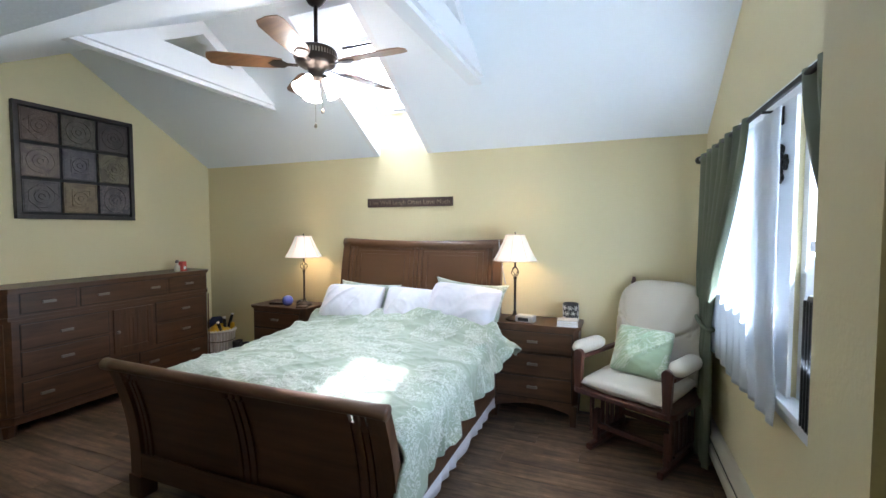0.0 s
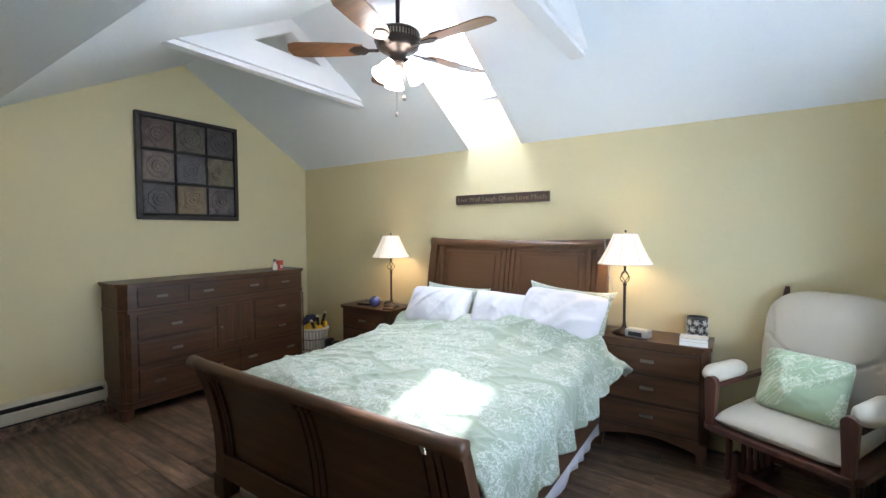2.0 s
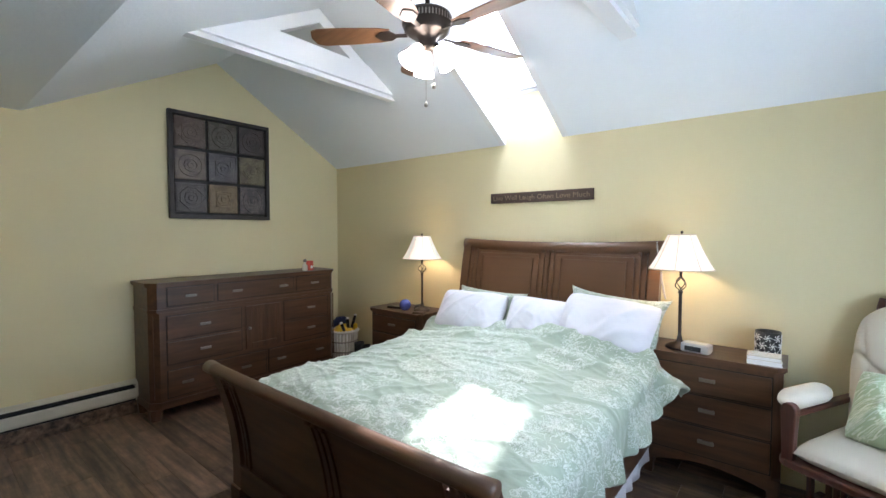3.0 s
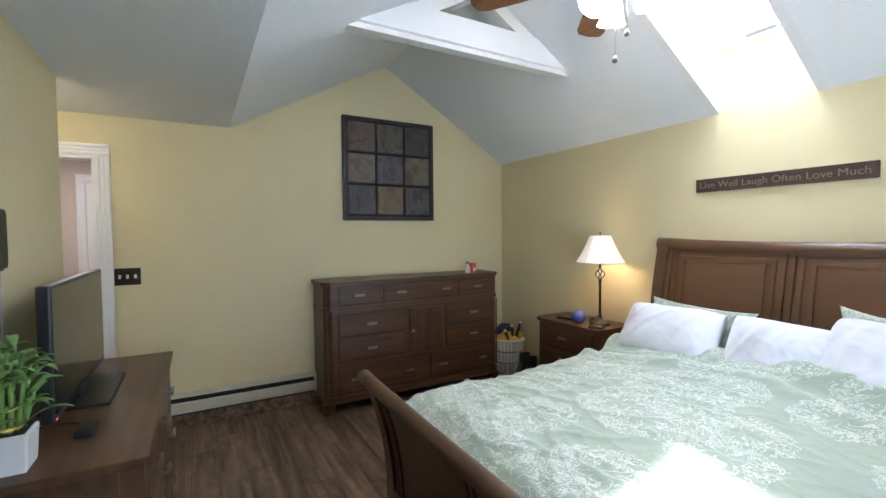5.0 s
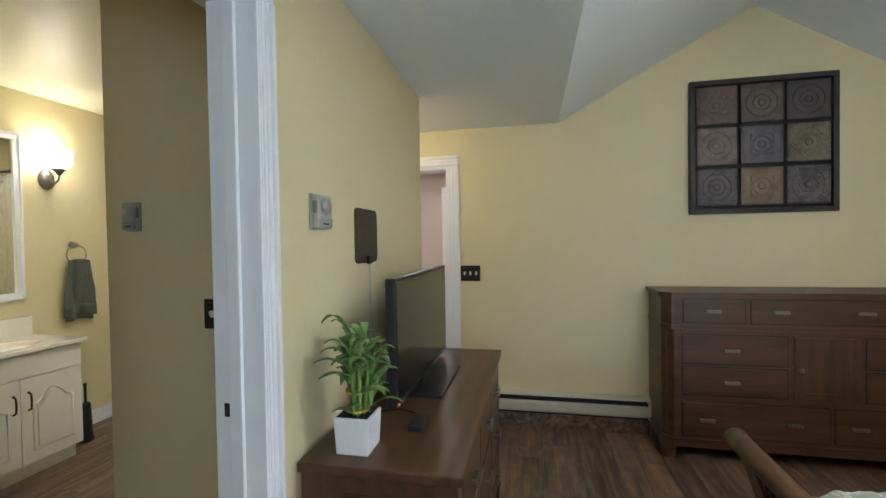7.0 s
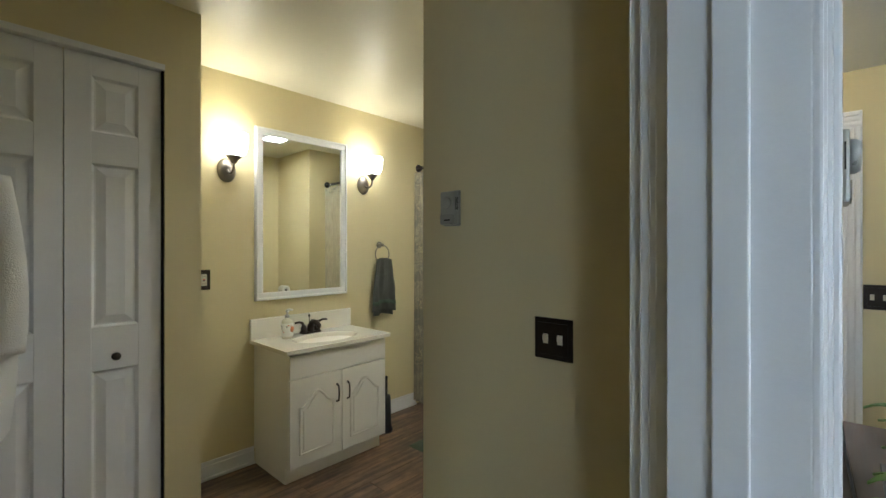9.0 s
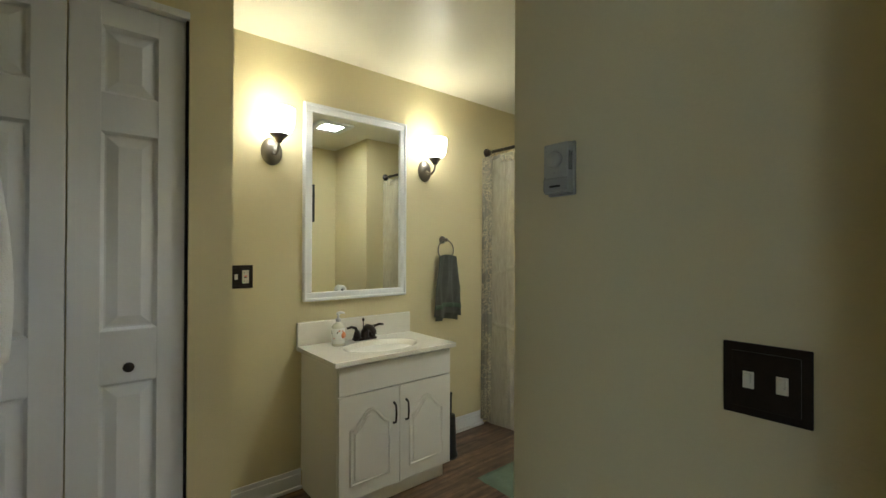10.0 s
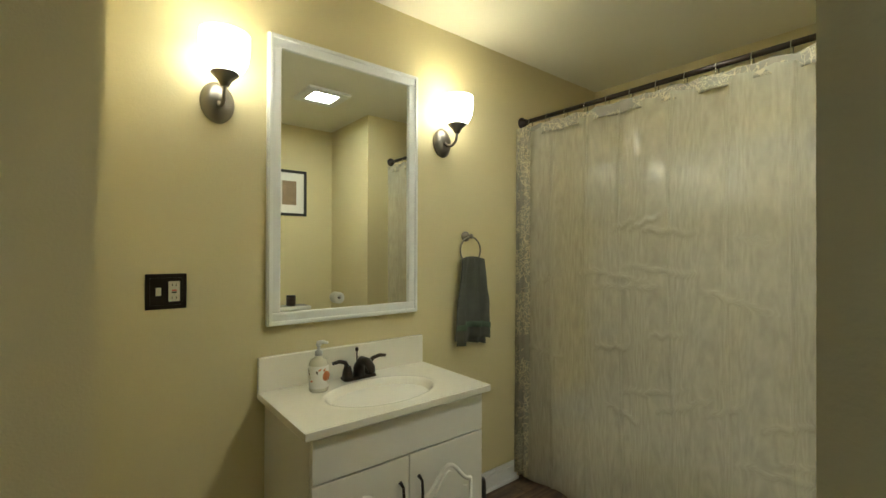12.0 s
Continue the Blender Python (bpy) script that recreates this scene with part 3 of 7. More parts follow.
add_box(bm, -4.67, -4.55, BATH_S, -0.87, -0.006, BATH_Z)
structure("wall_bath_north", bm, WALL, "yellow walls round the toilet nook and bathtub")
bm = box(-0.52, -0.40, -1.80, BATH_N, -0.006, BATH_Z)
add_box(bm, -0.52, -0.40, -1.02, -0.9, -0.006, SOFFIT_Z)
add_box(bm, -0.10, 0.0, -2.53, -1.80, -0.006, BATH_Z)
add_box(bm, -1.60, -0.10, -2.53, -2.44, -0.006, BATH_Z)
add_box(bm, -0.40, -0.10, -1.80, -1.70, -0.006, BATH_Z)
structure("wall_closing", bm, WALL, "plain yellow closing wall")
structure("ceiling_bath", box(-4.67, 0.0, -2.53, BATH_N, BATH_Z, BATH_Z + 0.1), BATH_CEIL, "cream satin bathroom ceiling")
bm = box(-2.135, -0.52, BATH_N, TV_Y, SOFFIT_Z, BATH_Z)
structure("wall_header", bm, WALL, "wall above the bathroom doorway")

# Alcove and the room past its door.
bm = box(-3.155, -3.06, -0.06, BATH_N, -0.006, SOFFIT_Z)
add_box(bm, -4.10, -3.60, -0.16, -0.06, -0.006, SOFFIT_Z)
structure("wall_alcove", bm, WALL, "yellow alcove wall beside the hall door")
bm = box(-6.2, -6.1, -0.78, 1.4, -0.006, 2.4)
add_box(bm, -6.2, -4.105, 1.3, 1.4, -0.006, 2.4)
add_box(bm, -6.2, -4.105, -0.78, -0.68, -0.006, 2.4)
structure("wall_hall", bm, HALL, "pale pinkish hall wall past the door")
structure("ceiling_hall", box(-6.1, -4.105, -0.68, 1.3, 2.3, 2.38), CEIL, "white hall ceiling")
structure("floor_hall", box(-6.2, XW - 0.9, -0.78, 1.4, -0.12, 0.0), PLANK, "brown hall floor")


def casing(name, axis, face, out, a0, a1, top, width=0.065, label="white moulded door casing", floor_z=0.0, bold=1.0):
    """Moulded trim round an opening: on the plane axis = face, proud towards out."""
    steps = ((0.0, width, 0.010), (0.005, width - 0.004, 0.013), (0.010, width * 0.30, 0.017), (width * 0.40, width * 0.62, 0.017), (width * 0.70, width - 0.006, 0.024))
    base = None
    for side_name, lo, hi in (("jamb_trim", a0 - width, a0), ("jamb_trim", a1, a1 + width), ("head_trim", a0 - width, a1 + width)):
        bm = bmesh.new()
        for i0, i1, d in steps:
            if side_name == "head_trim":
                lo2, hi2, z0, z1 = lo + i0 * 0.2, hi - i0 * 0.2, top + i0, top + i1
            else:
                left = hi <= a0 + 1e-6
                lo2, hi2 = (a0 - i1, a0 - i0) if left else (a1 + i0, a1 + i1)
                z0, z1 = floor_z, top
            f0, f1 = sorted((face, face + out * d * bold))
            if axis == "x":
                add_box(bm, f0, f1, lo2, hi2, z0, z1, 0.003)
            else:
                add_box(bm, lo2, hi2, f0, f1, z0, z1, 0.003)
        if base is None:
            base = structure(name, bm, TRIM, label)
        else:
            structure(side_name, bm, TRIM, "", base)
    return base


casing("door_1_trim", "y", TV_Y, 1, -1.555, -0.81, 2.04)
casing("door_1_trim_inside", "y", BATH_N, -1, -1.612, -0.753, 2.05, 0.05, bold=3.3)
bm = box(-1.575, -1.555, BATH_N - 0.002, TV_Y + 0.002, 0, 2.06, 0.002)
add_box(bm, -1.555, -1.543, 0.335, 0.37, 0, 2.04, 0.002)
door_jamb = structure("door_1", bm, TRIM, "white open doorway jamb to the bathroom")
structure("jamb", box(-0.81, -0.79, BATH_N - 0.002, TV_Y + 0.002, 0, 2.06, 0.002), TRIM, "", door_jamb)
structure("head_jamb", box(-1.555, -0.81, BATH_N - 0.002, TV_Y + 0.002, 2.04, 2.06, 0.002), TRIM, "", door_jamb)
structure("strike_plate", box(-1.556, -1.553, 0.312, 0.328, 0.985, 1.02, 0.001), BRONZE, "dark strike plate", door_jamb)
casing("door_2_trim", "x", XW, 1, -0.06, 0.435, 2.015, 0.085)
bm = box(XW - 0.122, XW + 0.002, 0.415, 0.435, 0, 2.015, 0.002)
add_box(bm, XW - 0.122, XW + 0.002, -0.06, 0.415, 1.995, 2.015, 0.002)
structure("door_2", bm, TRIM, "white open doorway to the hall")

# Baseboard heaters and skirting.
def heater(name, axis, wall, out, a0, a1, label):
    base = thing(name, label, "baseboard heater", (0, 0, 0))
    prof = [(0, 0.268), (0.02, 0.266), (0.060, 0.252), (0.063, 0.243), (0.03, 0.252), (0.012, 0.250), (0.012, 0.240), (0, 0.240)]
    cover = [(0.052, 0.206), (0.060, 0.204), (0.064, 0.196), (0.064, 0.140), (0.058, 0.122), (0.052, 0.124)]
    back = [(0, 0.106), (0.008, 0.106), (0.008, 0.240), (0, 0.240)]
    core = [(0.012, 0.105), (0.046, 0.105), (0.046, 0.215), (0.012, 0.215)]
    other = "x" if axis == "y" else "y"
    # Back and core are black: the shade inside the casing is put into their colour.
    for n, pr, mt in (("top_hood", prof, HEATER), ("front_cover", cover, HEATER), ("back_plate", back, BLACK), ("heating_core", core, RUBBER)):
        pts = [(wall + out * (d + 0.001), z) for d, z in pr]
        part(n, prism(pts, other, a0, a1), mt, base)
    for a in (a0, a1 - 0.04):
        pts = [(wall + out * (d + 0.001), z) for d, z in ((0, 0.106), (0.060, 0.106), (0.068, 0.12), (0.068, 0.245), (0.02, 0.270), (0, 0.270))]
        part("end_cap", prism(pts, other, a, a + 0.04), HEATER, base)
    return base


heater("baseboard_heater", "x", XW, 1, 0.60, 1.93, "long ivory enamelled baseboard heater along the wall")
# Strip in the floor's material, added to fill the space under the heater.
structure("baseboard_west", box(XW + 0.001, XW + 0.052, 0.60, 1.93, 0.0, 0.104, 0.004), PLANK, "floor-coloured strip filling the space below the heater")
heater("baseboard_heater", "x", XE, -1, 0.98, 3.86, "long ivory enamelled baseboard heater below the windows")


def skirting(name, x0, x1, y0, y1, outs):
    """White baseboard with a cap and a shoe; outs: which way it faces, (dx, dy)."""
    bm = bmesh.new()
    for d, z0, z1 in ((0.014, 0, 0.085), (0.009, 0.085, 0.11), (0.026, 0, 0.018)):
        add_box(bm, min(x0, x0 + outs[0] * d), max(x1, x1 + outs[0] * d), min(y0, y0 + outs[1] * d), max(y1, y1 + outs[1] * d), z0, z1, 0.003)
    return structure(name, bm, TRIM, "white moulded baseboard")


skirting("baseboard_1", -3.70, -2.99, BATH_S, BATH_S, (0, 1))
skirting("baseboard_2", -2.235, -1.73, BATH_S, BATH_S, (0, 1))
skirting("baseboard_3", -3.50, -2.26, -0.15, -0.15, (0, -1))

# ---- bedroom: bed ----
def curved_board(curve, z0, z1, thick, x0, x1, steps=14):
    """A board that follows y = curve(z), from x0 to x1."""
    zs = [z0 + (z1 - z0) * i / steps for i in range(steps + 1)]
    front = [(curve(z), z) for z in zs]
    back = [(curve(z) + thick, z) for z in reversed(zs)]
    bm = prism(front + back, "x", x0, x1)
    return bm


def foot_curve(z):
    return 1.835 - 0.115 * max(0.0, (z - 0.22) / 0.56) ** 2


def head_curve(z):
    return 3.735 + 0.115 * max(0.0, (z - 0.45) / 0.95) ** 2.2


bed = thing("sleigh_bed", "dark walnut sleigh bed with panelled headboard and footboard", "bed", (-1.26, 2.75, 0))
FX0, FX1, HX0, HX1 = -2.115, -0.428, -2.045, -0.475
footboard = wpart("footboard", curved_board(foot_curve, 0.25, 0.765, 0.022, FX0 + 0.19, FX1 - 0.19), WALNUT, bed, "two dark panels in a curved footboard")
for x0, x1 in ((FX0, FX0 + 0.085), (FX1 - 0.085, FX1)):
    bm = curved_board(lambda z: foot_curve(z) - 0.016, 0.0, 0.775, 0.058, x0, x1)
    add_box(bm, x0 - 0.008, x1 + 0.008, 1.808, 1.905, 0.0, 0.13, 0.006)
    wpart("post", bm, WALNUT_Z, footboard)
for x in (FX0 + 0.115, FX0 + 0.150, FX1 - 0.150, FX1 - 0.115):
    wpart("slat", curved_board(lambda z: foot_curve(z) - 0.004, 0.25, 0.77, 0.03, x - 0.011, x + 0.011), WALNUT_Z, footboard)
for x0, x1 in ((FX0 + 0.085, FX0 + 0.19), (FX1 - 0.19, FX1 - 0.085)):
    wpart("filler_board", curved_board(lambda z: foot_curve(z) + 0.008, 0.25, 0.695, 0.014, x0, x1), WALNUT, footboard)
for x in (-1.30, -1.255, -1.21):
    wpart("slat", curved_board(lambda z: foot_curve(z) - 0.010, 0.25, 0.70, 0.02, x - 0.013, x + 0.013), WALNUT_Z, footboard)
    wpart("inlay_block", box(x - 0.012, x + 0.012, foot_curve(0.72) - 0.014, foot_curve(0.72) + 0.01, 0.708, 0.73, 0.002), WALNUT_Z, footboard)
for x in (FX0 + 0.115, FX0 + 0.150):
    for z in (0.70, 0.735):
        wpart("inlay_block", box(x - 0.008, x + 0.008, foot_curve(z) - 0.012, foot_curve(z) + 0.01, z - 0.009, z + 0.009, 0.002), WALNUT_Z, footboard)
bm = curved_board(lambda z: foot_curve(z) - 0.014, 0.12, 0.25, 0.05, FX0 + 0.085, FX1 - 0.085, 4)
add_box(bm, FX0 + 0.085, FX1 - 0.085, 1.812, 1.82, 0.245, 0.262, 0.003)
wpart("bottom_rail", bm, WALNUT, footboard)
pts = [(FX0 - 0.012 + (FX1 - FX0 + 0.024) * i / 20, foot_curve(0.78) - 0.004 - 0.012 * math.sin(math.pi * i / 20), 0.783) for i in range(21)]
bm = tube(pts, [0.036] + [0.032] * 19 + [0.036], 18)
for v in bm.verts:
    v.co.z = 0.783 + (v.co.z - 0.783) * 0.9
wpart("top_rail", bm, WALNUT, footboard, "rounded walnut top rail")

headboard = wpart("headboard", curved_board(head_curve, 0.3, 1.335, 0.022, HX0 + 0.06, HX1 - 0.06), CHERRY, bed, "polished red-brown panelled headboard")
for x0, x1 in ((HX0, HX0 + 0.07), (HX1 - 0.07, HX1)):
    wpart("post", curved_board(lambda z: head_curve(z) - 0.025, 0.0, 1.385, 0.065, x0, x1), CHERRY, headboard)
for x in (HX0 + 0.095, HX0 + 0.135, -1.30, -1.26, -1.22, HX1 - 0.135, HX1 - 0.095):
    wpart("slat", curved_board(lambda z: head_curve(z) - 0.014, 0.45, 1.345, 0.025, x - 0.012, x + 0.012), CHERRY, headboard)
    wpart("inlay_block", box(x - 0.010, x + 0.010, head_curve(1.325) - 0.022, head_curve(1.325), 1.313, 1.333, 0.002), WALNUT_Z, headboard)
for xa, xb in ((HX0 + 0.165, -1.335), (-1.185, HX1 - 0.165)):
    bm = curved_board(lambda z: head_curve(z) - 0.010, 0.5, 1.27, 0.02, xa + 0.05, xb - 0.05)
    wpart("raised_panel", bm, CHERRY, headboard)
    wpart("panel_rail", curved_board(lambda z: head_curve(z) - 0.016, 1.275, 1.30, 0.02, xa, xb, 3), CHERRY, headboard)
    for ya, yb in ((xa, xa + 0.03), (xb - 0.03, xb)):
        wpart("panel_stile", curved_board(lambda z: head_curve(z) - 0.008, 0.45, 1.30, 0.02, ya, yb), CHERRY, headboard)
bm = bmesh.new()
pts, n = [], 24
for i in range(n + 1):
    u = i / n
    sag = 0.022 * (1 - (2 * u - 1) ** 2)
    pts.append((HX0 - 0.012 + (HX1 - HX0 + 0.024) * u, head_curve(1.37) + 0.008, 1.372 - sag))
add_tube(bm, pts, 0.046, 18)
for v in bm.verts:
    v.co.y = head_curve(1.37) + 0.008 + (v.co.y - head_curve(1.37) - 0.008) * 0.75
wpart("top_rail", bm, CHERRY, headboard, "polished rolled top rail")
for x0, x1 in ((-2.06, -2.035), (-0.495, -0.47)):
    wpart("side_rail", box(x0, x1, 1.86, 3.74, 0.16, 0.34, 0.006), WALNUT_Y, bed)
wpart("mattress", box(-2.02, -0.51, 1.88, 3.73, 0.30, 0.60, 0.05), SHEET, bed, "white mattress")


def skirt_point(u, v):
    y = 1.93 + 1.7 * u
    return Vector((-0.500 + 0.009 * math.sin(u * 60 + 2 * math.sin(u * 17)) * (1 - v) + 0.02 * (1 - v), y, 0.07 + 0.36 * v + 0.006 * math.sin(u * 23) * (1 - v)))


solid("bed_skirt", sheet(skirt_point, 120, 8, 0.004), SHEET, "white gathered bed skirt hanging below the duvet", "bed skirt")


def hem(y):
    """The height of the duvet's edge on the window side."""
    t = max(0.0, min(1.0, (y - 1.75) / 1.5))
    return 0.20 + 0.28 * t


def duvet_point(u, v):
    y = 1.855 + 1.69 * v
    arc = -1.16 + 2.30 * u
    half = 0.76
    top = 0.675 + 0.045 * math.sin(math.pi * min(1, max(0, (arc + half) / (2 * half)))) + 0.03 * v
    r = 0.10
    if arc < -half:
        a = min(1.0, (-half - arc) / (r * 1.57))
        drop = max(0.0, -half - arc - r * 1.57)
        x, z = -1.265 - half - r * math.sin(a * 1.57), top - r * (1 - math.cos(a * 1.57)) - drop * 0.9
    elif arc > half:
        a = min(1.0, (arc - half) / (r * 1.57))
        drop = max(0.0, arc - half - r * 1.57)
        reach = max(1e-3, 1.14 - half - r * 1.57)
        fall = (top - r - hem(y)) * drop / reach
        flare = 0.09 * max(0.0, (v - 0.62) / 0.38) ** 1.5 + 0.05 * v - 0.03 * (1 - v)
        x = -1.265 + half + r * math.sin(a * 1.57) + flare * (drop / reach) ** 1.2
        z = top - r * (1 - math.cos(a * 1.57)) - fall
        fold = (0.026 * math.sin(y * 19 + 1.5 * math.sin(y * 7)) + 0.012 * math.sin(y * 43 + 2 * math.sin(y * 11) + 6 * drop)) * drop / reach
        x += fold
        y += 0.02 * math.sin(y * 31) * drop / reach
        if v < 0.12:
            y -= 0.16 * (1 - v / 0.12) * drop / reach
    else:
        x, z = -1.265 + arc, top
    # Loose folds, broad and narrow, and the turned-back edge by the pillows.
    k = noise.noise(Vector((x * 2.6 + y * 1.1, y * 2.2, 0.3)))
    f = noise.noise(Vector((x * 2.2 - y * 5.5, y * 1.6 + x * 2.0, 2.0)))
    ridge = max(0.0, 1 - abs(f) * 4.5) ** 2
    ridge2 = max(0.0, 1 - abs(noise.noise(Vector((x * 3 + y * 8, y * 2 - x * 1.5, 7.0)))) * 6) ** 2
    ridge3 = max(0.0, 1 - abs(noise.noise(Vector((x * 12 - y * 3, y * 4.5 + x * 7, 9.0)))) * 5) ** 2
    z += 0.024 * k + 0.011 * ridge + 0.007 * ridge2 + 0.002 * ridge3 + 0.002 * noise.noise(Vector((x * 14, y * 14, 5)))
    lip = math.exp(-((v - 0.94) / 0.055) ** 2)
    z += lip * (0.085 + 0.015 * math.sin(x * 6 + 1) + 0.05 * max(0.0, x + 1.1))
    second = math.exp(-((v - 0.80 - 0.03 * math.sin(x * 4)) / 0.03) ** 2)
    z += second * 0.034
    y += 0.05 * (v ** 6) * math.sin(x * 5 + 2)
    if v < 0.1:
        z -= 0.06 * (1 - v / 0.1) ** 2
    return Vector((x, y, z))


solid("duvet", sheet(duvet_point, 240, 190, 0.018), DUVET, "rumpled sage green duvet printed with white twigs", "duvet")


def pillow_mesh(w, h, t, seed, flange=0.0, pinch=0.16):
    """A stuffed pillow in the x-z plane, base at z = 0, thickness along y."""
    def face(sgn):
        def at(u, v):
            a, b = 2 * u - 1, 2 * v - 1
            edge = max(abs(a), abs(b))
            body = max(0.0, (1 - abs(a) ** 2.6)) ** 0.55 * max(0.0, (1 - abs(b) ** 2.6)) ** 0.55
            x = a * w / 2 * (1 - pinch * 0.30 * (1 - b * b) * abs(a) + flange * (a * b) ** 4)
            z = h / 2 + b * h / 2 * (1 - pinch * 0.30 * (1 - a * a) * abs(b) + flange * (a * b) ** 4)
            y = sgn * t / 2 * body
            y += sgn * body * (0.022 * noise.noise(Vector((x * 6 + seed, z * 6, sgn))) + 0.005 * max(0, 1 - 6 * abs(noise.noise(Vector((x * 9 + z * 3 + seed, z * 10, sgn + 8))))) + 0.018 * max(0, 1 - 5 * abs(noise.noise(Vector((x * 5 - z * 4 + seed, z * 3, sgn + 4))))))
            return Vector((x, y, z))
        return at
    bm = bmesh.new()
    add_sheet(bm, face(1), 48, 36)
    add_sheet(bm, face(-1), 48, 36)
    bmesh.ops.remove_doubles(bm, verts=bm.verts, dist=0.0015)
    bmesh.ops.recalc_face_normals(bm, faces=bm.faces)
    return bm


def pillow(name, w, h, t, at, lean, turn, mat, label, seed, group="", roll=0, flange=-0.075):
    m = Matrix.Translation(at) @ Matrix.Rotation(radians(turn), 4, "Z") @ Matrix.Rotation(radians(-lean), 4, "X") @ Matrix.Rotation(radians(roll), 4, "Y")
    ob = solid(name, pillow_mesh(w, h, t, seed, flange), mat, label, "pillow", group)
    ob.matrix_world = m
    return ob


pillow("pillow", 0.60, 0.37, 0.19, (-1.74, 3.37, 0.70), 36, 3, SHEET, "plump white cotton pillow leaning on the headboard", 1, "pillows on the bed")
pillow("pillow", 0.46, 0.35, 0.16, (-1.20, 3.42, 0.70), 30, 6, SHEET, "white cotton pillow partly behind another pillow", 2, "pillows on the bed", 3)
pillow("pillow", 0.64, 0.39, 0.21, (-0.765, 3.415, 0.735), 40, -4, SHEET, "large crumpled white cotton pillow in front", 3, "pillows on the bed", 4)
pillow("pillow_sham", 0.60, 0.37, 0.11, (-1.70, 3.57, 0.66), 22, 0, DUVET, "sage green printed pillow sham behind white pillows", 4, "shams on the bed", 2, 0.06)
pillow("pillow_sham", 0.60, 0.41, 0.12, (-0.745, 3.575, 0.665), 18, -3, DUVET, "sage green printed pillow sham with flanged corners", 5, "shams on the bed", 4, 0.10)


# ---- bedroom: case furniture ----
def bar_pull(parent, at, axis, out, length=0.085):
    """A squared pewter pull; out: +-1 along the other horizontal axis."""
    bm = bmesh.new()
    x, y, z = at
    for s in (-0.36, 0.36):
        if axis == "y":
            add_box(bm, *sorted((x, x + out * 0.02)), y + s * length - 0.005, y + s * length + 0.005, z - 0.006, z + 0.006, 0.001)
        else:
            add_box(bm, x + s * length - 0.005, x + s * length + 0.005, *sorted((y, y + out * 0.02)), z - 0.006, z + 0.006, 0.001)
    if axis == "y":
        add_box(bm, *sorted((x + out * 0.016, x + out * 0.028)), y - length / 2, y + length / 2, z - 0.010, z + 0.010, 0.003)
    else:
        add_box(bm, x - length / 2, x + length / 2, *sorted((y + out * 0.016, y + out * 0.028)), z - 0.010, z + 0.010, 0.003)
    return wpart("handle", bm, PEWTER, parent, "dark pewter bar pull")


